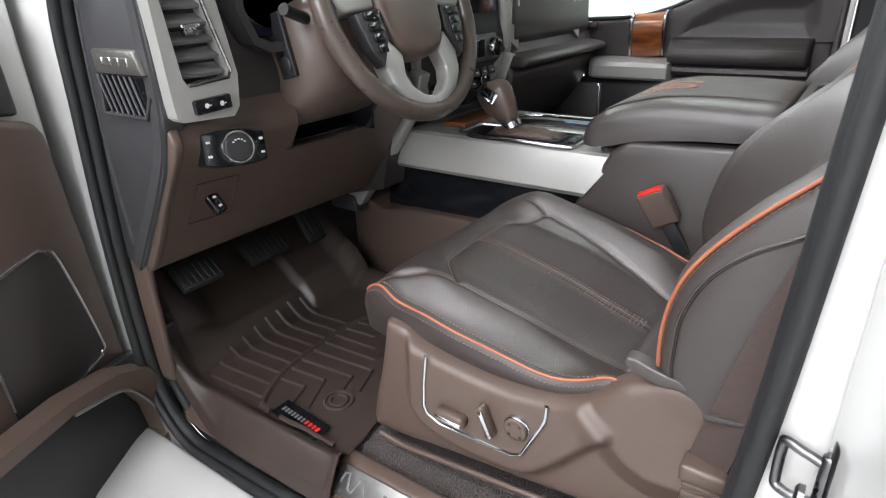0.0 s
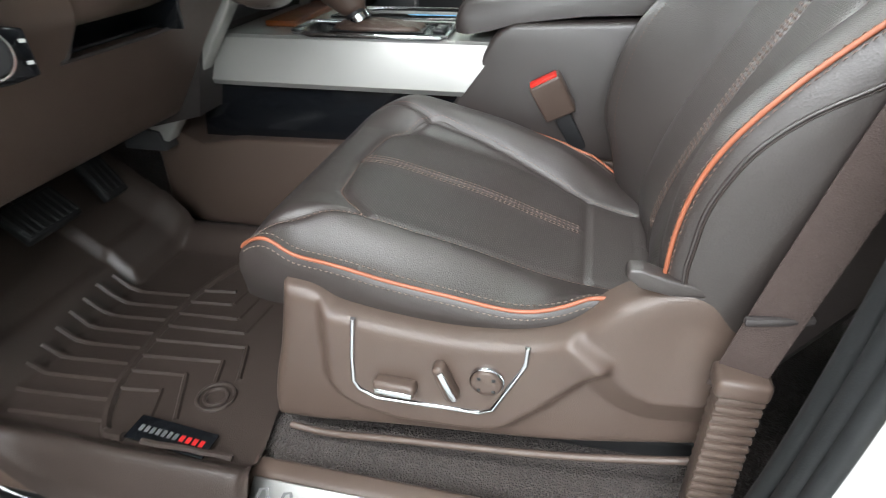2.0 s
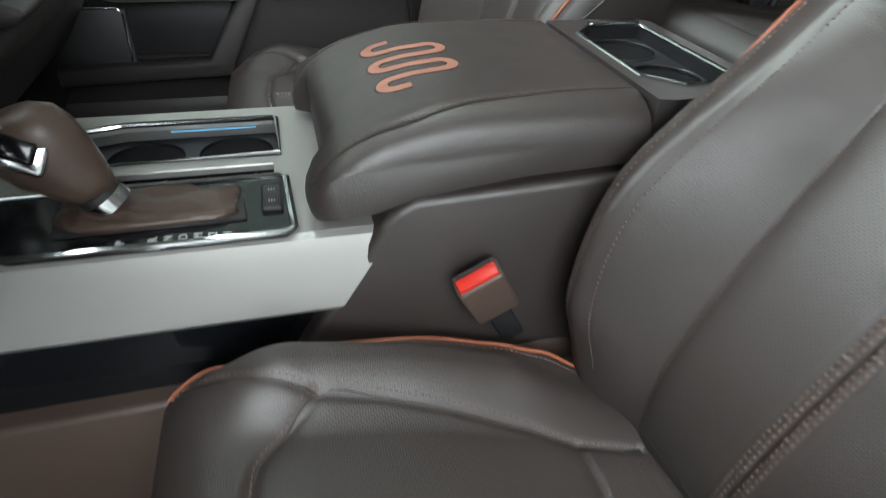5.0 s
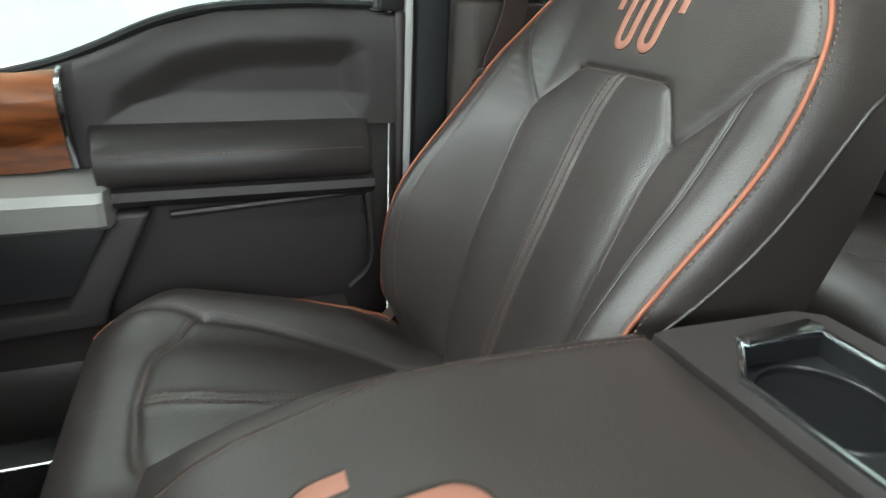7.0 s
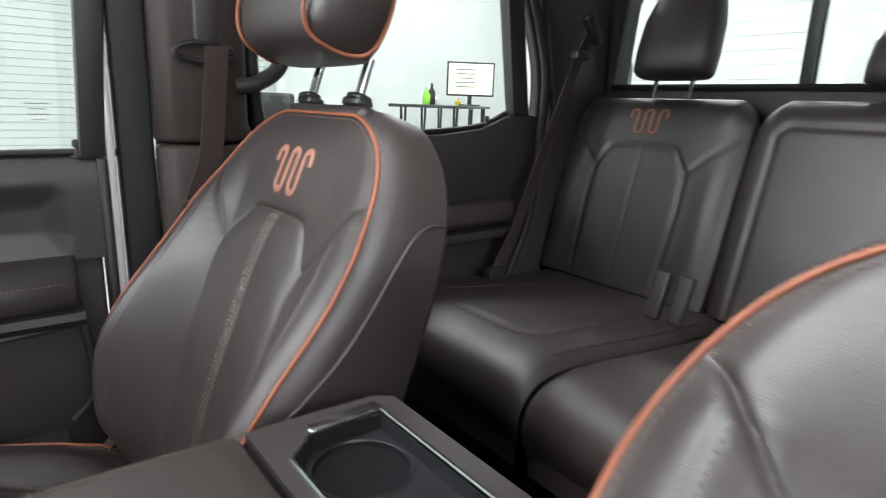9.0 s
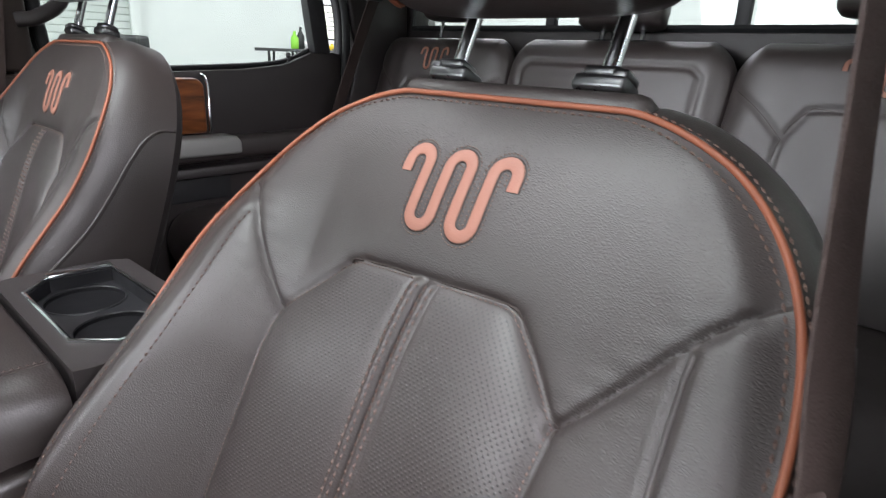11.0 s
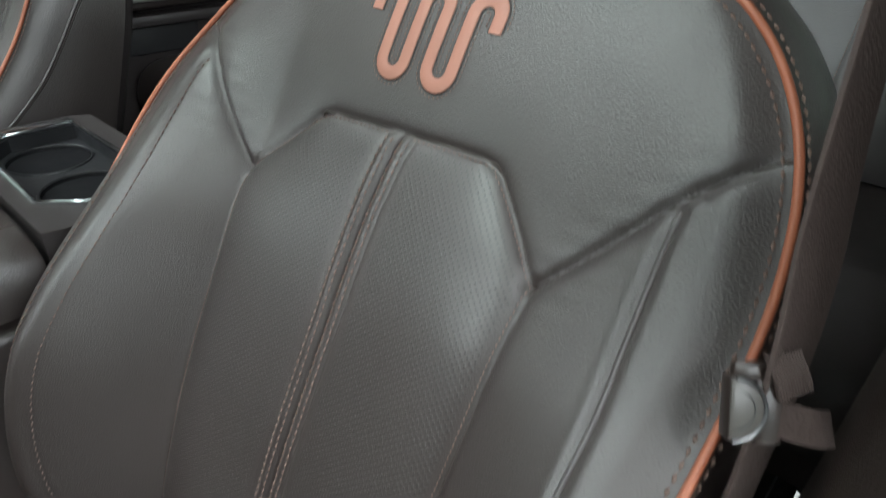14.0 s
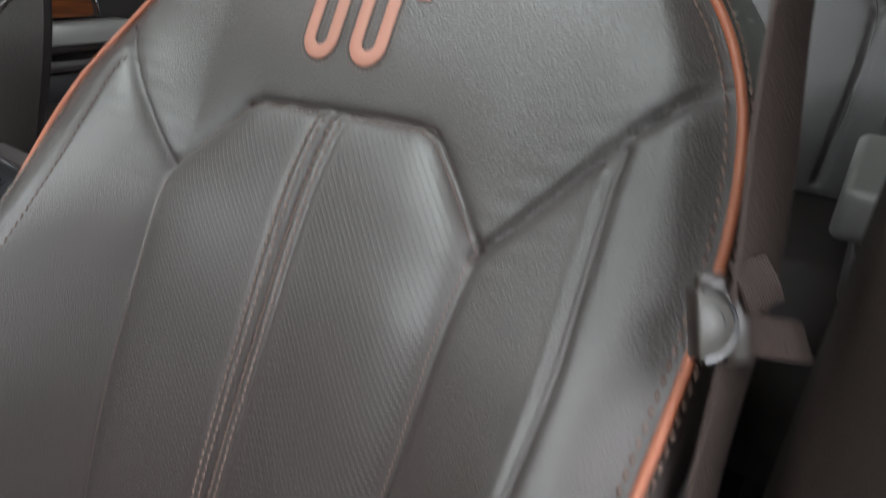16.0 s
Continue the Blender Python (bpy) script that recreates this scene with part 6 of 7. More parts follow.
    # instrument pod
    part("instrument_pod", sheet_in_wall([(-0.63, 0.86), (-0.622, 0.70), (-0.60, 0.652), (-0.57, 0.638), (-0.25, 0.638), (-0.21, 0.66), (-0.20, 0.86)], [[(-0.618, 0.85), (-0.608, 0.70), (-0.59, 0.662), (-0.565, 0.652), (-0.26, 0.652), (-0.235, 0.68), (-0.23, 0.85)]], "y", 0.640, 0.68), CAP, d)
    part("instrument_screen", box((-0.40, 0.668, 0.745), (0.36, 0.01, 0.17), 0.003), NAVY, d, "dark blue instrument screen")
    for k in range(9):
        a = radians(200 - 24 * k)
        part("dial_mark", box((-0.30 + 0.055 * math.cos(a), 0.662, 0.735 + 0.055 * math.sin(a)), (0.002, 0.001, 0.008), 0, 1, Matrix.Rotation(-a + math.pi / 2, 4, "Y")), PRINT_WHITE, d)
    part("dial_ring", lathe([(0.062, 0), (0.064, 0.003), (0.066, 0)], pose(-0.54, 0.663, 0.735, 90, 0, 0), 36), CHROME, d)
    return d


dashboard()


def steering_wheel():
    C = Vector((-0.352, 0.556, 0.698))
    w = thing("steering_wheel", "brown leather steering wheel with silver spokes", "steering wheel", C)
    m = Matrix.Translation(C) @ Matrix.Rotation(radians(90 - 20.5), 4, "X")   # local z towards the driver
    rim = []
    n = 72
    for k in range(n):
        a = 2 * math.pi * k / n
        rim.append((0.184 * math.cos(a), 0.184 * math.sin(a), 0.0))
    part("rim", moved(tube(rim, 0.0165, 14, True), m), surface("rim_leather", (0.082, 0.064, 0.053), 0.30, mottle=(12, 0.2), grain=(500, 0.3, 0.0004), wrinkle=0.05), w, "worn brown leather rim", 180)
    hub = [(-0.078, 0.060), (-0.03, 0.072), (0.03, 0.072), (0.078, 0.060), (0.084, 0.02), (0.074, -0.045), (0.055, -0.080), (0.02, -0.094), (-0.02, -0.094), (-0.055, -0.080), (-0.074, -0.045), (-0.084, 0.02)]
    part("hub_cover", moved(prism(hub, "z", -0.03, 0.024, 0.016, 4), m), BROWN, w, "brown airbag cover", 30)
    part("hub_badge", moved(lathe([(0.001, 0.004), (0.020, 0.003), (0.022, 0.0)], Matrix.Translation((0, 0.018, 0.0245)) @ Matrix.Diagonal((1.35, 0.60, 1, 1)), 32), m), BLUE, w, "blue oval badge")
    part("badge_ring", moved(lathe([(0.022, 0), (0.0225, 0.004), (0.0245, 0.0)], Matrix.Translation((0, 0.018, 0.0245)) @ Matrix.Diagonal((1.35, 0.60, 1, 1)), 32), m), CHROME, w)
    for s in (-1, 1):
        part("spoke", moved(prism([(s * 0.078, 0.062), (s * 0.172, 0.066), (s * 0.178, 0.020), (s * 0.150, -0.012), (s * 0.082, -0.008)], "z", -0.022, 0.012, 0.006, 3), m), SILVER, w, "satin silver spoke")
        part("lower_spoke", moved(prism([(s * 0.050, -0.084), (s * 0.080, -0.052), (s * 0.102, -0.092), (s * 0.094, -0.128), (s * 0.070, -0.156), (s * 0.030, -0.174), (0, -0.178), (0, -0.160), (s * 0.026, -0.154), (s * 0.050, -0.136), (s * 0.058, -0.116)], "z", -0.018, 0.012, 0.005, 3), m), SILVER, w, "satin silver spoke")
        part("switch_pod", moved(prism([(s * 0.092, 0.050), (s * 0.150, 0.052), (s * 0.155, 0.022), (s * 0.096, 0.012)], "z", 0.010, 0.020, 0.004, 3), m), GLOSS_BLACK, w)
        part("switch_pod", moved(prism([(s * 0.084, -0.010), (s * 0.140, -0.016), (s * 0.128, -0.070), (s * 0.110, -0.100), (s * 0.080, -0.058)], "z", -0.004, 0.020, 0.004, 3), m), BLACK, w)
        for k in range(4):
            part("button", moved(box((s * (0.108 - 0.001 * k), -0.022 - 0.017 * k, 0.0215), (0.034 - 0.005 * k, 0.013, 0.006), 0.002, 2), m), GLOSS_BLACK, w)
    col = thing("steering_column", "brown plastic steering column cover with stalks", "steering column", (-0.385, 0.645, 0.56))
    m2 = Matrix.Translation((-0.420, 0.650, 0.645)) @ Matrix.Rotation(radians(-14), 4, "X")
    rings = []
    for y, hx, z0, z1 in ((-0.065, 0.080, -0.06, 0.05), (-0.055, 0.096, -0.078, 0.06), (-0.02, 0.114, -0.100, 0.065), (0.03, 0.126, -0.120, 0.06), (0.08, 0.130, -0.125, 0.05)):
        rings.append([(hx * 0.75, y, z0), (hx, y, z0 + 0.03), (hx, y, z1 - 0.02), (hx * 0.7, y, z1), (-hx * 0.7, y, z1), (-hx, y, z1 - 0.02), (-hx, y, z0 + 0.03), (-hx * 0.75, y, z0)])
    part("shroud", moved(loft(rings), m2), BROWN, col, "", 50)
    part("tilt_control", moved(lathe([(0.0135, 0), (0.0135, 0.006), (0.011, 0.008), (0, 0.008)], Matrix.Translation((-0.119, 0.0, -0.03)) @ Matrix.Rotation(radians(-90), 4, "Y"), 20), m2), BLACK, col)
    part("control_pad", moved(box((-0.119, 0.0, 0.0), (0.010, 0.034, 0.10), 0.003, 3), m2), BLACK, col)
    part("stalk", tube([(-0.48, 0.625, 0.675), (-0.54, 0.605, 0.69), (-0.575, 0.595, 0.70)], 0.009, 10), BLACK, col)
    return w


steering_wheel()
# ---- centre console ----
def console():
    c = thing("centre_console", "centre console with silver deck, brown leather sides and chrome bezels", "console", (0, 0.3, 0.05))
    part("lower_body", prism([(0.90, 0.05), (0.90, 0.245), (0.86, 0.255), (0.80, 0.225), (0.72, 0.240), (0.50, 0.245), (0.30, 0.25), (-0.165, 0.25), (-0.165, 0.05)], "x", -0.165, 0.165, 0.008, 3), BROWN, c, "brown lower console side", 30)
    # solid block, its black standing in for the dark inside of the bin
    part("bin_block", prism([(0.80, 0.235), (0.78, 0.36), (0.25, 0.37), (0.25, 0.24)], "x", -0.140, 0.140, 0.004), GLOSS_BLACK, c, "solid black block in place of the open side bin")
    side = [(0.300, 0.330), (0.236, 0.440), (0.222, 0.452), (0.205, 0.462), (-0.035, 0.472), (-0.165, 0.465), (-0.17, 0.25), (0.345, 0.25)]
    part("side_panel", prism(side, "x", -0.168, 0.168, 0.010, 3), LEATHER_PLAIN, c, "brown grained side panel", 30)
    # silver deck, flared at its sides, with the cup and slot openings
    cb = [(0.012, 0.322), (0.108, 0.324), (0.113, 0.330), (0.115, 0.50), (0.102, 0.545), (0.070, 0.575), (0.012, 0.575)]
    slot = [(-0.010, 0.330), (-0.036, 0.330), (-0.036, 0.56), (-0.010, 0.56)]
    part("deck", sheet_in_wall([(-0.152, 0.205), (0.152, 0.205), (0.152, 0.74), (0.140, 0.755), (-0.140, 0.755), (-0.152, 0.74)], [cb, slot], "z", 0.4235, 0.4305), SILVER, c, "satin silver deck", 28)
    for s in (-1, 1):
        rings = []
        for y in (0.222, 0.25, 0.30, 0.50, 0.69, 0.74, 0.755):
            k = 1.0 if y < 0.70 else (0.985 if y < 0.75 else 0.95)
            sh = 0.062 / 0.085
            front = y < 0.26
            rings.append([(s * x * k, y + (sh * (0.4305 - z) if front else 0), z) for x, z in ((0.1515, 0.4303), (0.159, 0.4265), (0.166, 0.408), (0.1765, 0.356), (0.168, 0.346), (0.1515, 0.40))])
        part("deck_side", loft(rings[:1] + rings[2:]), SILVER, c, "flared satin silver deck side", 35)
    # shifter bezel
    zd = 0.4315
    sb = [(-0.054, 0.318), (-0.150, 0.314), (-0.156, 0.322), (-0.156, 0.545), (-0.135, 0.585), (-0.054, 0.585), (-0.048, 0.578), (-0.048, 0.326)]
    part("shifter_bezel", prism(sb, "z", zd, zd + 0.004, 0.0015, 1), GLOSS_BLACK, c, "dark shifter bezel with white gear letters")
    part("bezel_chrome", tube([Vector((x, y, zd + 0.003)) for x, y in sb], 0.0046, 8, True), CHROME, c, "chrome edge")
    sp = part("boot_recess", prism([(-0.066, 0.362), (-0.130, 0.356), (-0.132, 0.52), (-0.066, 0.525)], "z", zd + 0.004, zd + 0.006, 0.001, 1), BLACK, c)
    swp = part("seat_heat_switch", box((-0.096, 0.333, zd + 0.006), (0.046, 0.020, 0.007), 0.003, 3), BLACK, c, "black switch with white symbols")
    for x in (-0.107, -0.085):
        part("switch_mark", merge(box((x, 0.333, zd + 0.0098), (0.004, 0.0012, 0.0005), 0), box((x, 0.3355, zd + 0.0098), (0.005, 0.0010, 0.0005), 0), box((x, 0.3305, zd + 0.0098), (0.003, 0.0010, 0.0005), 0)), PRINT_LIGHT, swp)
    # cup wells and slot
    def circle(x, y, r, n=28):
        return [(x + r * math.cos(2 * math.pi * k / n), y + r * math.sin(2 * math.pi * k / n)) for k in range(n)]

    def well(x, y, r, top, depth):
        return lathe([(r + 0.003, top - 0.004), (r, top), (r * 0.97, top - 0.004), (r * 0.88, top - depth), (0.0, top - depth), (0.0, top - depth - 0.003), (r * 0.88 + 0.004, top - depth - 0.003)], pose(x, y, 0), 36)
    part("cup_bezel", tube([Vector((x, y, zd + 0.001)) for x, y in cb], 0.0038, 8, True), CHROME, c, "chrome bezel")
    part("cup_tray", sheet_in_wall([(x + (0.003 if x < 0.05 else -0.003), y) for x, y in cb], [circle(0.062, 0.373, 0.0425), circle(0.060, 0.473, 0.0425)], "z", 0.408, 0.413), TRAY, c, "charcoal cup tray", 30)
    for x, y in ((0.062, 0.373), (0.060, 0.473)):
        part("cup_well", well(x, y, 0.0425, 0.4132, 0.080), CUP, c)
        for a in (-2.6, -0.5):
            part("cup_tab", box((x + 0.038 * math.cos(a), y + 0.038 * math.sin(a), 0.392), (0.012, 0.010, 0.024), 0.003, 2, Matrix.Rotation(a, 4, "Z")), CHROME if a < -1 else TRAY, c, "small sprung cup tab")
    part("led_strip", box((0.1105, 0.400, 0.4225), (0.002, 0.10, 0.0018), 0.0005, 1), LED, c, "thin blue light strip")
    part("slot_floor", prism(slot, "z", 0.395, 0.399, 0), BLACK, c)
    part("slot_rim", tube([Vector((x, y, zd - 0.0008)) for x, y in slot], 0.0022, 6, True), SILVER, c)
    part("wood_panel", prism([(-0.085, 0.605), (0.145, 0.605), (0.140, 0.665), (-0.085, 0.665)], "z", zd - 0.001, zd + 0.010, 0.003, 2), WOOD, c, "glossy wood panel")
    # armrest lid, with a rounded front that reaches down to the deck and a finger recess in its middle
    prof = [(-0.028, 0.476), (-0.028, 0.500), (-0.028, 0.535), (-0.023, 0.5405), (0.0, 0.5415), (0.05, 0.5435), (0.11, 0.5435), (0.15, 0.5425), (0.185, 0.5385), (0.212, 0.532), (0.238, 0.5235), (0.261, 0.512), (0.279, 0.498), (0.292, 0.482), (0.299, 0.466), (0.301, 0.452), (0.299, 0.443), (0.284, 0.4405), (0.25, 0.446), (0.20, 0.458), (0.10, 0.470)]
    mid_z = 0.487

    def lid_ring(x):
        left = x < 0
        wide, soft = (0.163, 0.040) if left else (0.152, 0.042)
        t = max(0.0, (abs(x) - (wide - soft)) / soft)
        drop = 1 - math.sqrt(max(0.0, 1 - min(t, 1) ** 2))
        rec = float(smoothstep(0.110, 0.092, abs(x)))
        ring = []
        for y, z in prof:
            if y > 0.24 and z < 0.492:
                y -= 0.020 * rec * float(smoothstep(0.492, 0.472, z))
            if z > mid_z:
                z -= drop * 0.040 * (z - mid_z) / 0.056
            else:
                z += drop * 0.004
            if y > 0.2:
                y -= drop * (0.014 if left else 0.004) * min(1, (y - 0.2) / 0.06)
            ring.append((x, y, z))
        return ring
    xs = sorted({round(v, 5) for v in np.concatenate([np.linspace(-0.163, -0.12, 12), np.linspace(-0.12, -0.085, 9), np.linspace(-0.085, 0.085, 15), np.linspace(0.085, 0.112, 8), np.linspace(0.112, 0.152, 12)])})
    lid = part("armrest_lid", loft([lid_ring(x) for x in xs]), LEATHER_PLAIN, c, "brown leather armrest lid with a stitched edge", 50)
    for x0, x1, x2 in ((-0.121, -0.134, -0.141), (0.117, 0.121, 0.112)):
        run = []
        for y, x in ((-0.024, x0), (0.05, x0 * 0.6 + x1 * 0.4), (0.15, x1), (0.20, x2), (0.235, x2), (0.262, x2), (0.280, x2), (0.289, x2), (0.2945, x2)):
            ring = lid_ring(x)
            top = [q for q in ring[3:15]]
            z = float(np.interp(y, [q[1] for q in top], [q[2] for q in top]))
            run.append(Vector((x, y, z)))
        run = spline(run, 6)
        tagged(part("lid_stitching", stitches([run], 0.0004, 0.0036, 0.0020, 0.0006, normal=(0, 0.3, 1)), THREAD_DARK, lid), kind="stuff")
        part("lid_groove", tube([q + Vector((math.copysign(0.0034, q.x), 0, -0.0004)) for q in run], 0.0010, 6), EMBLEM_EDGE, lid)

    def on_lid(u, v, h):
        x, y = u * 1.34 - 0.017, 0.174 + (v - 0.5105) * 1.34
        return Vector((x, y, float(np.interp(y, [q[0] for q in prof[3:15]], [q[1] for q in prof[3:15]])) + h))
    part("lid_emblem_edge", ribbon(W_LINE, 0.0126, on_lid, 0.0006), EMBLEM_EDGE, lid)
    part("lid_emblem", ribbon(W_LINE, 0.0096, on_lid, 0.0007), EMBLEM, lid, "tan leather inlaid winding-line emblem")
    part("lid_notch", prism([(-0.104, 0.4335), (-0.104, 0.480), (0.104, 0.480), (0.104, 0.4335)], "y", 0.264, 0.279, 0.003), SILVER, lid, "silver plate under the lid's finger notch")
    # rear end with two cup wells
    bz = [(0.062, -0.050), (-0.092, -0.050), (-0.122, -0.082), (-0.122, -0.152), (0.092, -0.152), (0.096, -0.082)]
    part("rear_end", sheet_in_wall([(-0.152, -0.034), (0.124, -0.034), (0.126, -0.05), (0.122, -0.160), (0.110, -0.178), (-0.138, -0.178), (-0.150, -0.165), (-0.156, -0.05)], [bz], "z", 0.474, 0.5385), BROWN_DARK, c, "brown rear console end", 30)
    part("rear_bezel", tube([Vector((x, y, 0.5390)) for x, y in bz], 0.0030, 8, True), CHROME, c, "chrome bezel")
    part("rear_tray", sheet_in_wall([(x * 0.99, y) for x, y in bz], [circle(-0.056, -0.104, 0.0415), circle(0.044, -0.104, 0.0415)], "z", 0.517, 0.522), TRAY, c, "charcoal cup tray", 30)
    for x, y in ((-0.056, -0.104), (0.044, -0.104)):
        part("cup_well", well(x, y, 0.0415, 0.5222, 0.085), CUP, c)
        part("well_rim", tube([(x + 0.0425 * math.cos(k * math.pi / 18), y + 0.0425 * math.sin(k * math.pi / 18), 0.5222) for k in range(36)], 0.0014, 6, True), TRAY, c)
        for a in (0.6, 2.7, -1.6):
            part("cup_tab", box((x + 0.037 * math.cos(a), y + 0.037 * math.sin(a), 0.492), (0.012, 0.012, 0.034), 0.004, 2, Matrix.Rotation(a, 4, "Z")), TRAY, c, "small sprung cup tab")
    part("rear_liner", sheet_in_wall([(x * 0.997, -0.101 + (y + 0.101) * 0.997) for x, y in bz], [[(x * 0.97, -0.101 + (y + 0.101) * 0.96) for x, y in bz]], "z", 0.5205, 0.5375), TRAY, c, "", 30)
    part("bezel_bar", box((0.0955, -0.116, 0.5415), (0.014, 0.072, 0.006), 0.002, 2, Matrix.Rotation(radians(3), 4, "Z")), CHROME, c)
    # gear letters
    for i, ch in enumerate("PRNDM21"):
        cu = bpy.data.curves.new("gear_letter", "FONT")
        cu.body, cu.size, cu.extrude, cu.align_x = ch, 0.011, 0.0003, "CENTER"
        tmp = bpy.data.objects.new("gear_letter", cu)
        me = bpy.data.meshes.new_from_object(tmp)
        bpy.data.objects.remove(tmp)
        me.materials.append(PRINT_WHITE)
        ob = new("gear_letter", me)
        ob.parent = c
        ob.matrix_parent_inverse = c.matrix_basis.inverted()
        y = 0.458 if i == 0 else 0.432 - 0.0125 * (i - 1)
        ob.matrix_basis = pose(-0.1475, y, zd + 0.0045, 0, 0, 0)
    return c


console()


def shifter():
    s = thing("gear_shifter", "brown leather gear shifter with chrome details and a soft boot", "shifter", (-0.092, 0.45, 0.435))
    rings = []
    for k, (y, z, hx, hy) in enumerate(((0.441, 0.4365, 0.0325, 0.081), (0.443, 0.4420, 0.0315, 0.076), (0.450, 0.4440, 0.029, 0.064), (0.460, 0.4455, 0.026, 0.047), (0.469, 0.4480, 0.022, 0.032), (0.474, 0.4510, 0.019, 0.022))):
        ring = []
        for j in range(32):
            a = 2 * math.pi * j / 32
            f = 1 + 0.05 * math.sin(5 * a + k * 1.3) * (1 - k / 6) + (0.03 * math.sin(9 * a - k * 0.9) if 0 < k < 5 else 0)
            ring.append((-0.098 + hx * f * math.copysign(abs(math.cos(a)) ** 0.6, math.cos(a)), y + hy * f * math.copysign(abs(math.sin(a)) ** 0.6, math.sin(a)), z + (0.0032 * math.sin(6 * a + 1.7 * k) if 0 < k < 5 else 0)))
        rings.append(ring)
    part("boot", loft(rings), surface("boot_leather", (0.080, 0.052, 0.041), 0.4, mottle=(15, 0.2), grain=(500, 0.3, 0.0004), wrinkle=0.25), s, "soft brown leather boot", 180)
    part("collar", tube([(-0.099, 0.474, 0.447), (-0.099, 0.480, 0.457)], 0.0210, 22), CHROME, s, "chrome collar")
    part("collar_band", tube([(-0.099, 0.480, 0.457), (-0.099, 0.483, 0.463)], 0.0200, 22), BLACK, s)
    rings = []
    for y, z, hx, hy in ((0.483, 0.461, 0.018, 0.020), (0.491, 0.471, 0.021, 0.026), (0.504, 0.486, 0.0245, 0.035), (0.514, 0.503, 0.027, 0.039), (0.521, 0.520, 0.027, 0.039), (0.525, 0.533, 0.023, 0.033), (0.526, 0.541, 0.013, 0.019)):
        ring = []
        for j in range(28):
            a = 2 * math.pi * j / 28
            ring.append((-0.099 + hx * math.cos(a), y + hy * math.sin(a), z - 0.30 * hy * math.sin(a)))
        rings.append(ring)
    part("grip", loft(rings), surface("grip_leather", (0.085, 0.056, 0.044), 0.36, mottle=(15, 0.15), grain=(500, 0.25, 0.0004)), s, "brown leather grip", 180)
    tilt = Matrix.Rotation(radians(25), 4, "X") @ Matrix.Rotation(radians(-62), 4, "Y")
    part("grip_badge", box((-0.1215, 0.520, 0.516), (0.034, 0.044, 0.012), 0.005, 3, tilt), CHROME, s, "chrome framed button")
    part("grip_button", box((-0.1245, 0.520, 0.5185), (0.020, 0.028, 0.012), 0.004, 3, tilt), GLOSS_BLACK, s)
    return s


shifter()

# ---- front seats ----
front_seat(-0.41, 25, -1, "brown leather driver's seat with orange piping and a tan emblem", "front seats", lean=0.045)
front_seat(0.41, 18.5, 1, "brown leather passenger seat with orange piping and a tan emblem", "front seats", -0.036, 0.020)

# ---- buckles and belts ----
def buckle(x, y, z, group, lean=28):
    b = thing("belt_buckle", "brown seat belt buckle with a red push button", "buckle", (x, y - 0.05, z - 0.12), group)
    m = Matrix.Translation((x, y, z)) @ Matrix.Rotation(radians(-lean), 4, "X") @ Matrix.Rotation(radians(-14 if x < 0 else 14), 4, "Y")
    part("housing", moved(box((0, 0, -0.033), (0.027, 0.050, 0.068), 0.005, 3), m), BROWN, b)
    part("push_button", moved(box((-0.003, 0, 0.0015), (0.015, 0.043, 0.006), 0.002, 2), m), RED, b, "red push button")
    part("slot", moved(box((0.0085, 0, 0.0008), (0.005, 0.038, 0.003), 0.0005, 1), m), BLACK, b)
    part("stalk", moved(box((0, 0.0, -0.12), (0.010, 0.026, 0.12), 0.003, 2), m), BLACK, b)
    return b


buckle(-0.197, 0.150, 0.388, "belt buckles")
buckle(0.197, 0.135, 0.36, "belt buckles")


def strap(pts, width, across, thick=0.0013):
    """A belt: a flat band along a line, its width lying along the given directions."""
    p = spline(pts, 8)
    n = len(p)
    rings = []
    for i, q in enumerate(p):
        f = i / (n - 1) * (len(across) - 1)
        k = min(int(f), len(across) - 2)
        a = (Vector(across[k]).lerp(Vector(across[k + 1]), f - k)).normalized()
        t = (p[min(i + 1, n - 1)] - p[max(i - 1, 0)]).normalized()
        nn = t.cross(a).normalized()
        a = nn.cross(t).normalized()
        xs = [-width / 2 + width * j / 26 for j in range(27)]
        lift = [thick if j % 2 else thick * 0.62 for j in range(27)]
        rings.append([q + a * x - nn * y for x, y in zip(xs, lift)] + [q + a * x + nn * y for x, y in list(zip(xs, lift))[::-1]])
    return loft(rings)


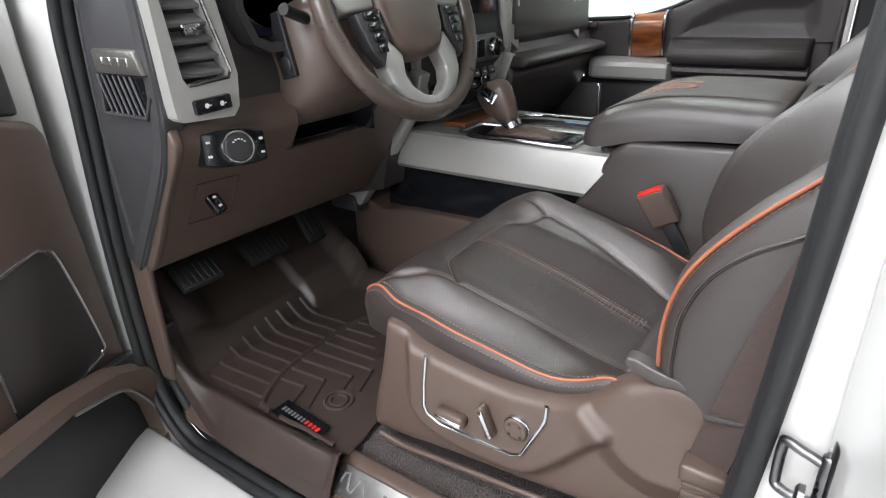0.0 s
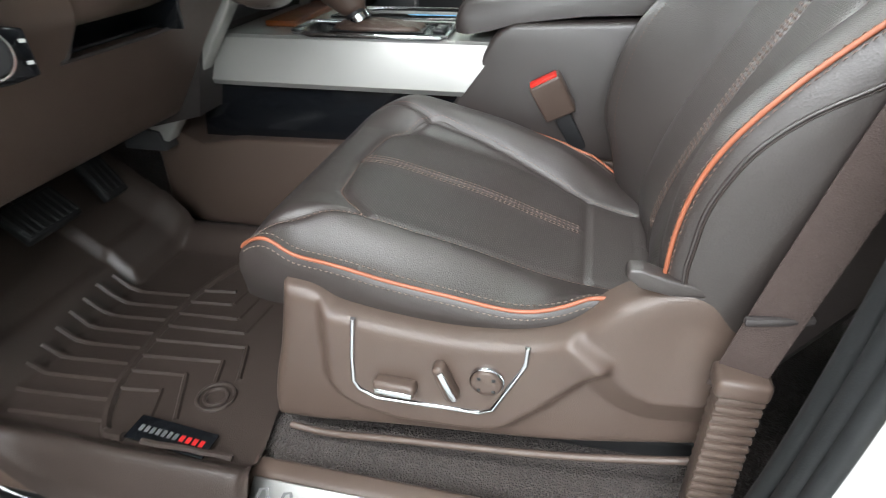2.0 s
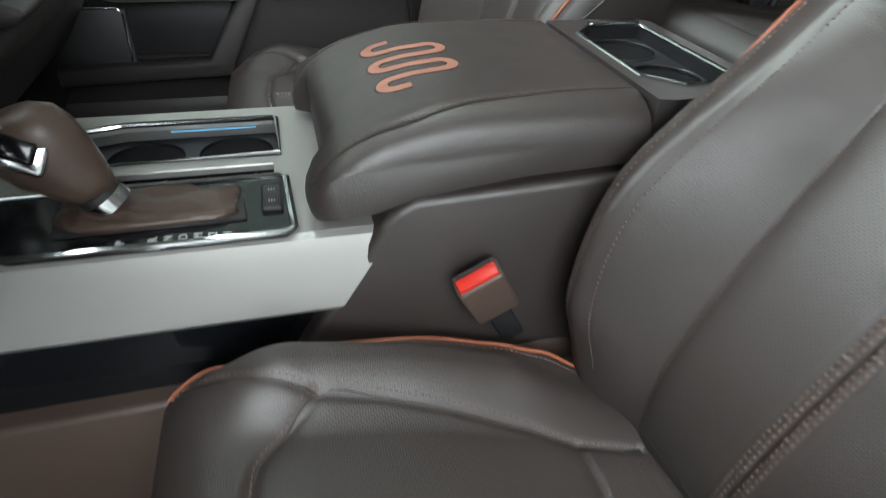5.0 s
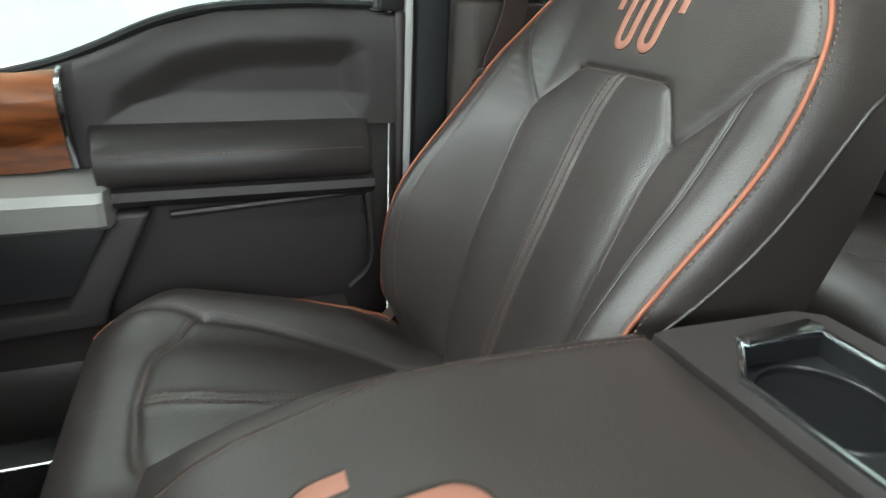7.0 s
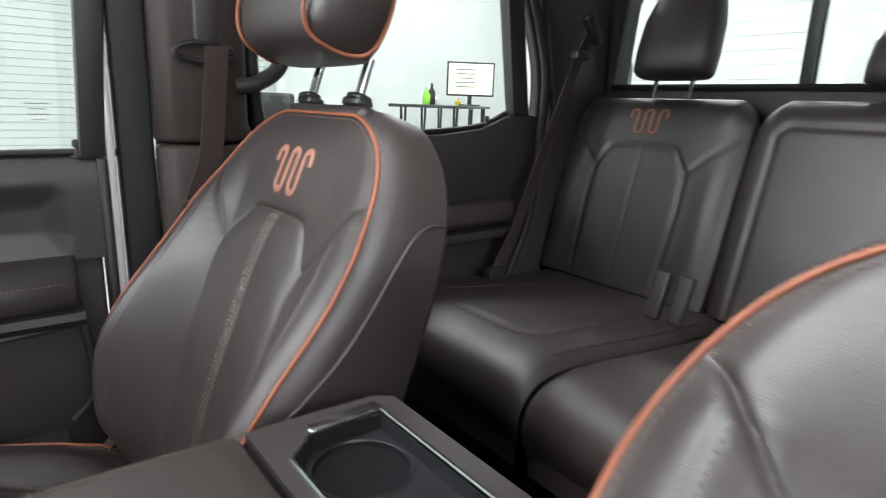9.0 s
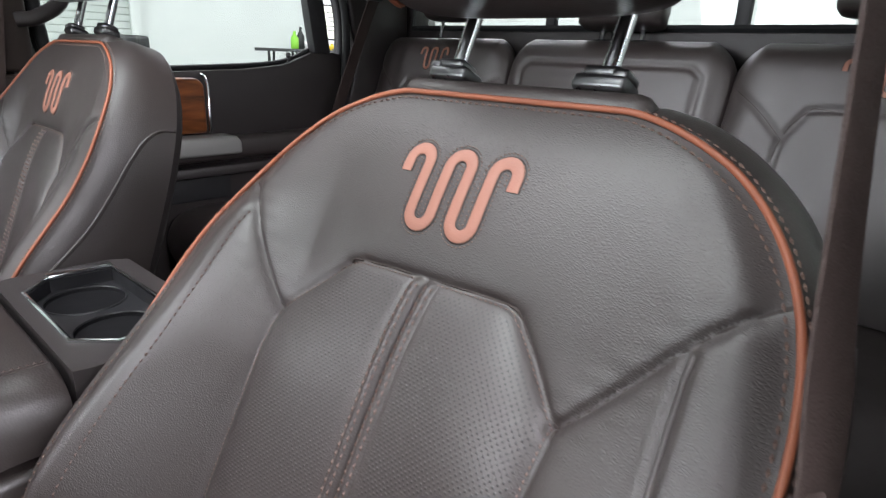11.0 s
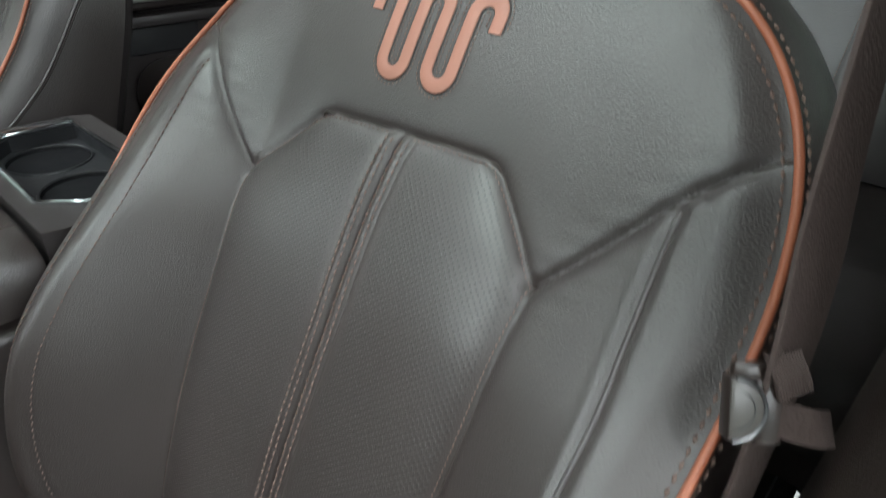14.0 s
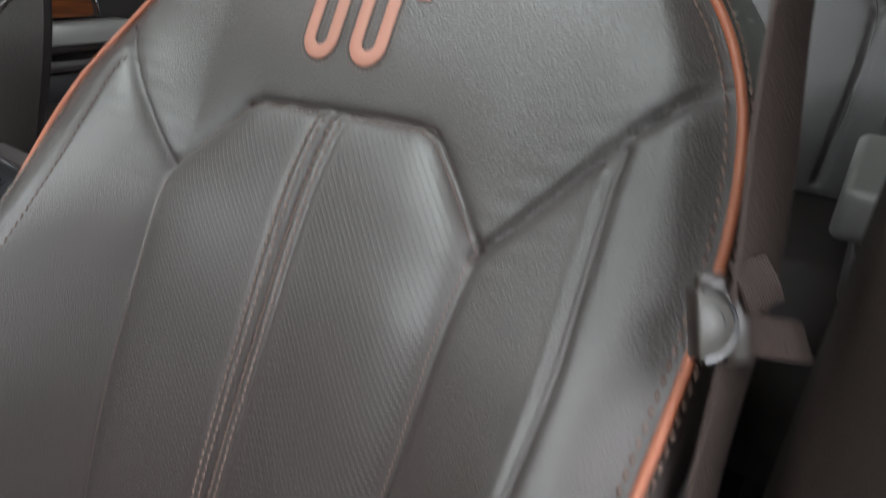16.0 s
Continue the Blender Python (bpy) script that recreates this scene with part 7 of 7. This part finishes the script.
def front_belt(s):
    b = thing("seat_belt", "dark brown front seat belt with guide and tongue", "seat belt", (s * 0.67, -0.06, 0.10), "front seat belts")
    dx = 0.062 if s < 0 else 0.0
    part("webbing", strap([(s * (0.690 - dx), -0.205, 0.905), (s * (0.666 - dx * 0.3), -0.180, 0.74), (s * 0.663, -0.150, 0.65), (s * 0.668, -0.138, 0.56), (s * 0.676, -0.108, 0.45), (s * 0.680, -0.081, 0.335), (s * 0.682, -0.063, 0.25)], 0.039, [(-s * 0.02, 1, 0.0), (-s * 0.22, 0.97, 0.0), (-s * 0.14, 0.98, 0), (-s * 0.25, 0.96, 0), (-s * 0.34, 0.94, 0)]), WEB, b, "brown ribbed webbing")
    boot = []
    for k in range(15):
        z = 0.255 - 0.0115 * k
        boot.append(z)
    x, y = s * 0.684, -0.066
    lb = part("retractor_boot", box((x, y, 0.18), (0.022, 0.032, 0.17), 0.003), BROWN, b, "ribbed brown belt guide")
    for z in boot:
        part("boot_rib", box((x, y - 0.004, z), (0.028, 0.040, 0.0082), 0.003, 2), BROWN, lb)
    part("boot_cap", box((x, y - 0.003, 0.268), (0.032, 0.046, 0.022), 0.006, 3), BROWN, b)
    part("belt_stop", box((s * 0.681, -0.083, 0.335), (0.008, 0.052, 0.008), 0.003, 2, Matrix.Rotation(radians(-10), 4, "X")), BROWN_DARK, b)
    long_axis, facing = Vector((-s * 0.77, 0.64, 0.0)).normalized(), Vector((s * 0.55, 0.67, 0.49)).normalized()
    upright = facing.cross(long_axis) * (1 if s < 0 else -1)
    tm = Matrix.Translation((s * 0.662, -0.128, 0.640)) @ Matrix((facing * (1 if s < 0 else -1), long_axis, upright)).transposed().to_4x4() @ Matrix.Scale(0.60, 4)
    def half_round(r, flat=0.0225):
        """A half-round outline with a straight edge, in the tongue's own plane."""
        arc = [(0.0195 - r * math.cos(k * math.pi / 16), r * math.sin(k * math.pi / 16)) for k in range(-8, 9)]
        return [(flat, -r * 0.98), *arc, (flat, r * 0.98)]
    o = -s
    body = merge(prism(half_round(0.0195), "x", *sorted((-o * 0.008, o * 0.004)), 0.002, 2), box((-o * 0.004, -0.004, 0.002), (0.010, 0.018, 0.040), 0.003, 2), box((-o * 0.004, 0.008, -0.022), (0.008, 0.022, 0.012), 0.003, 2))
    tg = part("tongue", moved(body, tm), TONGUE, b, "dark bronze plastic belt tongue")
    part("tongue_face", moved(prism(half_round(0.0185, 0.0220), "x", *sorted((o * 0.0035, o * 0.0052)), 0.0008, 2), tm), TONGUE_FACE, tg, "satin grey half-round face")
    part("face_rim", moved(tube([(o * 0.0050, y, z) for y, z in half_round(0.0190)[1:-1]], 0.0013, 8), tm), DARK_STEEL, tg)
    part("face_groove", moved(tube([(o * 0.0051, y, z) for y, z in half_round(0.0125)[2:-2]], 0.0005, 6), tm), BLACK, tg)
    part("webbing_loop", moved(strap([(-o * 0.002, -0.010, 0.006), (o * 0.004, -0.019, 0.007), (o * 0.004, -0.031, 0.009), (-o * 0.003, -0.043, 0.011)], 0.022, [(0.1, 0.0, 1), (0.2, -0.1, 1), (0.25, -0.15, 1)], 0.0024), tm), WEB, tg)
    part("webbing_fold", moved(strap([(o * 0.002, -0.018, -0.010), (o * 0.004, -0.014, -0.020), (o * 0.003, -0.010, -0.030), (o * 0.001, -0.009, -0.035)], 0.022, [(0.1, 1, 0.15), (0.0, 1, 0.1)], 0.0024), tm), WEB, tg)
    dr = thing("belt_anchor", "dark belt anchor with a slotted ring", "belt anchor", (s * (0.70 - dx), -0.18, 0.95), "belt anchors")
    part("ring", tube(spline([(s * (0.690 - dx), -0.140, 0.885), (s * (0.688 - dx), -0.150, 0.90), (s * (0.69 - dx), -0.185, 0.905), (s * (0.695 - dx), -0.222, 0.90), (s * (0.697 - dx), -0.230, 0.885), (s * (0.692 - dx), -0.185, 0.875)], 5, True), 0.005, 8), BLACK, dr)
    part("height_slider", box((s * (0.697 - dx), -0.19, 0.945), (0.022, 0.040, 0.085), 0.006, 3), BROWN_DARK, dr)
    return b


front_belt(-1)
front_belt(1)


# ---- rear bench ----
bench = thing("rear_bench", "brown leather rear bench in three sections with headrests", "bench")


def rear_seat(cx, hw, label, emblem=True, top=0.86, group="rear seats", tilt=15, headrest=True, z0=0.40, y0=-1.075):
    m = Matrix.Translation((cx, y0, z0)) @ Matrix.Rotation(radians(tilt), 4, "X")
    H = (top - z0) / math.cos(radians(tilt))
    hwf = curve1([0, 0.1, H * 0.5, H - 0.08, H - 0.04, H - 0.015, H], [hw * 0.98, hw, hw, hw * 0.985, hw * 0.95, hw * 0.88, hw * 0.80])
    ins = [(-hw * 0.50, 0.02), (-hw * 0.54, H * 0.45), (-hw * 0.52, H * 0.62), (-hw * 0.38, H * 0.735), (-hw * 0.26, H * 0.745), (hw * 0.26, H * 0.745), (hw * 0.38, H * 0.735), (hw * 0.52, H * 0.62), (hw * 0.54, H * 0.45), (hw * 0.50, 0.02)]
    wing = [(hw * 0.52, H * 0.62), (hw * 0.72, H * 0.72), (hw * 0.93, H * 0.80)]
    plain = not emblem

    def height(U, V):
        a = np.abs(U)
        e = np.minimum(hwf(V) - a, H - V)
        w = 0.03 * (1 - np.exp(-np.clip(e, 0, 1) / 0.022)) - 0.03
        if plain:
            box_line = [(-hw * 0.80, 0.0), (-hw * 0.80, H * 0.84), (-hw * 0.72, H * 0.88), (hw * 0.72, H * 0.88), (hw * 0.80, H * 0.84), (hw * 0.80, 0.0)]
            return w - 0.006 * np.exp(-(line_distance(U, V, box_line) / 0.006) ** 2)
        d = line_distance(U, V, ins)
        w = w + 0.010 * smoothstep(hw * 0.6, hw * 0.85, a) * smoothstep(H * 0.8, H * 0.5, V)
        w = w - 0.005 * np.exp(-(d / 0.006) ** 2) - 0.004 * np.exp(-(line_distance(a, V, wing) / 0.006) ** 2)
        return w - np.where(V < H * 0.745, 0.002 * np.exp(-(U / 0.004) ** 2), 0)
    P, faces, flat, loop, U, V = pad(hwf, np.linspace(0, H, 90), height, 81, yz_up)
    t = local_part("seat_back", (P, faces, flat), LEATHER, bench, m, label, 180)
    m = Matrix.Identity(4)
    r = band(P[loop][:, 1], flat[loop][:, :2], [(0.0, lambda e: e), (0.006, lambda e: e * 0 - 0.04), (0.006, lambda e: e * 0 - 0.06), (-0.01, lambda e: e * 0 - 0.075)], yz_up)
    local_part("back_side", skin(r, True), LEATHER_PLAIN, t, m, "", 60)

    def on(u, v, lift=0.0):
        return Vector((u, float(height(np.array([u]), np.array([v]))[0]) + lift, v))
    if emblem:
        local_part("emblem", ribbon(W_LINE, 0.0085, lambda u, v, h: on(u, (v - 0.5105) * 1.0 + H * 0.865, h), 0.0012), EMBLEM, t, m, "tan leather inlaid winding-line emblem")
        for run in (ins, wing, [(-x, y) for x, y in wing]):
            local_part("seam", tube([on(q.x, q.y) for q in spline([(x, y, 0) for x, y in run], 5)], 0.0010, 6), EMBLEM_EDGE, t, m)
        local_part("emblem_edge", ribbon(W_LINE, 0.0108, lambda u, v, h: on(u, (v - 0.5105) * 1.0 + H * 0.865, h), 0.0006), EMBLEM_EDGE, t, m)
        local_part("stitching", stitches([[on(o, v) for v in np.linspace(0.02, H * 0.74, 50)] for o in (-0.009, 0.009)], 0.0004), THREAD, t, m)
    if headrest:
        hh = 0.70 if not emblem else 1.18
        for s in (-1, 1):
            local_part("headrest_post", tube([(s * 0.05, -0.06, H - 0.02), (s * 0.05, -0.06, H + 0.075)], 0.006, 12), CHROME, t, m)
            local_part("post_sleeve", box((s * 0.05, -0.06, H + 0.004), (0.036, 0.028, 0.014), 0.004, 3), GLOSS_BLACK, t, m)
        rings = []
        for v, w, f, b in ((0.050, 0.082, -0.03, -0.06), (0.052, 0.096, -0.012, -0.075), (0.060, 0.103, 0.0, -0.082), (0.105, 0.104, 0.006, -0.085), (0.165, 0.100, 0.004, -0.082), (0.210, 0.088, -0.006, -0.076), (0.229, 0.068, -0.020, -0.066), (0.235, 0.040, -0.032, -0.058)):
            ring = []
            for j in range(36):
                a = 2 * math.pi * j / 36
                ring.append((w * math.copysign(abs(math.cos(a)) ** 0.6, math.cos(a)), (f + b) / 2 + (f - b) / 2 * math.copysign(abs(math.sin(a)) ** 0.6, math.sin(a)), H + v * hh))
            rings.append(ring)
        local_part("headrest", loft(rings), LEATHER_PLAIN, t, m, "brown leather headrest", 180)
    return t


rear_seat(0.522, 0.243, "brown leather seat back with a tan emblem")
rear_seat(-0.522, 0.243, "brown leather seat back with a tan emblem")
rear_seat(0.0, 0.276, "brown leather middle rear seat back with a plain panel", emblem=False)


def rear_cushion(x0, x1, label):
    cx, hw = (x0 + x1) / 2, (x1 - x0) / 2
    ys = curve1(np.linspace(0, 1, 9), [-1.10, -0.96, -0.82, -0.72, -0.62, -0.54, -0.495, -0.48, -0.50])
    zs = curve1(np.linspace(0, 1, 9), [0.395, 0.400, 0.412, 0.424, 0.434, 0.432, 0.408, 0.36, 0.30])

    def place(u, s, w):
        y, z = ys(s), zs(s)
        e = hw - np.abs(u)
        d = line_distance(np.abs(u), y, [(0.0, -0.60), (hw * 0.50, -0.60), (hw * 0.62, -0.64), (hw * 0.55, -0.95)])
        z = z - 0.02 * np.exp(-e / 0.012) - 0.004 * np.exp(-(d / 0.007) ** 2)
        return np.stack([u + cx, y, z], -1)
    P, faces, flat, loop, U, V = pad(lambda v: hw + v * 0, np.linspace(0, 1, 70), lambda u, v: u * 0, 61, place)
    t = part("cushion", (P, faces, flat), LEATHER, bench, label, 180)
    ss = np.linspace(0, 0.75, 80)

    def on(u, y, lift):
        sv = np.array([float(np.interp(y, ys(ss), ss))])
        q = place(np.array([u]), sv, 0)[0]
        return Vector((q[0], q[1], q[2] + lift))
    for k in (-1, 1):
        run = spline([(k * x, y, 0) for x, y in ((0.0, -0.60), (hw * 0.30, -0.598), (hw * 0.50, -0.602), (hw * 0.62, -0.64), (hw * 0.60, -0.75), (hw * 0.55, -0.95))], 6)
        part("cushion_seam", tube([on(q.x, q.y, 0.0006) for q in run], 0.0011, 6), EMBLEM_EDGE, t)
        side = spline([(k * (hw - 0.022), y, 0) for y in (-0.58, -0.66, -0.78, -0.92, -1.03)], 6)
        part("cushion_seam", tube([on(q.x, q.y, 0.0004) for q in side], 0.0011, 6), EMBLEM_EDGE, t)
        tagged(part("cushion_stitching", stitches([[on(q.x - k * 0.006, q.y, 0.0004) for q in run]], 0.0003, normal=(0, 0, 1)), THREAD, t), kind="stuff")
    e3 = P[loop]
    low = e3.copy()
    low[:, 2] = np.minimum(e3[:, 2] - 0.02, 0.30)
    part("side", skin([e3, low, low * [1, 1, 0] + [0, 0, 0.26]], True), LEATHER_PLAIN, t, "", 60)
    part("base", box((cx, -0.78, 0.155), (hw * 1.8, 0.46, 0.21), 0.01), BLACK, t)
    return t


rear_cushion(0.225, 0.735, "brown leather rear cushion, passenger side")
rear_cushion(-0.735, 0.215, "wide brown leather rear cushion, driver's side")
for x in (0.285, 0.235):
    b = thing("rear_buckle", "dark rear belt buckle tucked at the seat joint", "buckle", (x, -0.93, 0.42), "rear buckles")
    part("housing", box((x, -0.925, 0.465), (0.030, 0.022, 0.10), 0.006, 3, Matrix.Rotation(radians(20), 4, "X")), BROWN_DARK, b)
rb = thing("rear_seat_belt", "dark brown rear seat belt running down to the cushion", "seat belt", (0.72, -0.95, 0.42))
part("webbing", strap([(0.69, -1.135, 1.0), (0.69, -1.09, 0.92), (0.69, -1.0, 0.72), (0.692, -0.925, 0.54), (0.695, -0.86, 0.42)], 0.045, [(-0.3, 1, 0.4), (-0.3, 1, 0.4)]), WEB, rb)
part("upper_guide", merge(box((0.69, -1.145, 1.02), (0.03, 0.085, 0.03), 0.008, 3, Matrix.Rotation(radians(50), 4, "X")), box((0.69, -1.105, 0.955), (0.026, 0.05, 0.02), 0.004, 2)), BLACK, rb)
part("anchor", box((0.695, -0.855, 0.42), (0.03, 0.05, 0.03), 0.006, 3), BLACK, rb)

# ---- things beyond the windows ----
def shutter():
    s = thing("roller_shutter", "white roller shutter with horizontal slats", "shutter", (RX1 - 0.04, 0.2, GROUND), kind="structure")
    m0 = None
    for k in range(52):
        z = GROUND + 0.035 + 0.068 * k
        ob = part("slat", box((RX1 - 0.03, -1.20, z), (0.035, 2.68, 0.0660), 0.005, 1), SHUTTER, s) if m0 is None else None
        if m0 is None:
            m0 = ob
        else:
            o = m0.copy()
            scene.collection.objects.link(o)
            o.matrix_basis = Matrix.Translation((0, 0, 0.068 * k)) @ m0.matrix_basis
    for y in (-2.58, 0.19):
        part("guide", box((RX1 - 0.04, y, 1.45), (0.08, 0.10, 4.14), 0.01), WALL, s)
    return s


shutter()


def desk():
    d = thing("work_desk", "black folding desk against the wall", "desk", (5.2, -4.2, GROUND))
    top = 0.80
    m = Matrix.Translation((5.1, -4.1, 0)) @ Matrix.Rotation(radians(-52), 4, "Z")
    part("top", moved(box((0, 0, top), (1.9, 0.7, 0.03), 0.006), m), BLACK, d)
    for x in (-0.75, 0.0, 0.75):
        for y in (-0.28, 0.28):
            part("leg", moved(tube([(x, y, top - 0.01), (x + 0.15, y, GROUND)], 0.014, 8), m), BLACK, d)
            part("leg", moved(tube([(x + 0.15, y, top - 0.01), (x, y, GROUND)], 0.014, 8), m), BLACK, d)
    mon = thing("monitor", "black computer monitor showing a pale page", "monitor", m @ Vector((0.6, -0.15, top)))
    mm = Matrix.Translation(m @ Vector((0.6, -0.15, top))) @ Matrix.Rotation(radians(-122), 4, "Z")
    part("stand", moved(merge(box((0, 0, 0.025), (0.24, 0.18, 0.015), 0.005), box((0, 0.02, 0.10), (0.05, 0.04, 0.16), 0.006)), mm), BLACK, mon)
    part("case", moved(box((0, 0, 0.33), (0.58, 0.03, 0.40), 0.008), mm), BLACK, mon)
    part("screen", moved(box((0, -0.017, 0.33), (0.54, 0.004, 0.36), 0), mm), SCREEN, mon)
    for k in range(5):
        part("page_bar", moved(box((-0.06, -0.0195, 0.44 - 0.05 * k), (0.26 - 0.04 * (k % 3), 0.001, 0.010), 0), mm), PRINT_GREY, mon)
    for k, (x, h, mt, lb) in enumerate(((-0.62, 0.17, GREEN, "green spray bottle"), (-0.42, 0.22, BLACK, "dark spray bottle"), (-0.25, 0.10, LABEL, "small white jar"), (0.85, 0.08, YELLOW, "yellow tape roll"))):
        b = thing("bottle", lb + " on the desk", "bottle", m @ Vector((x, 0.05, top + 0.016)), "bottles on the desk")
        part("body", lathe([(0.035, 0), (0.04, 0.01), (0.04, h * 0.6), (0.015, h * 0.8), (0.015, h), (0, h)], Matrix.Translation(m @ Vector((x, 0.05, top + 0.016))), 16), mt, b)
    ch = thing("desk_chair", "dark office chair near the wall", "chair", (4.6, -1.95, GROUND))
    part("back", box((4.75, -1.95, 0.62), (0.08, 0.34, 0.50), 0.03, 3), BLACK, ch)
    part("seat", box((4.5, -1.95, 0.10), (0.46, 0.44, 0.08), 0.03, 3), BLACK, ch)
    part("column", tube([(4.5, -1.95, GROUND), (4.5, -1.95, 0.08)], 0.04, 10), BLACK, ch)
    part("back_bar", tube([(4.5, -1.95, 0.08), (4.72, -1.95, 0.13), (4.75, -1.95, 0.42)], 0.03, 8), BLACK, ch)


desk()
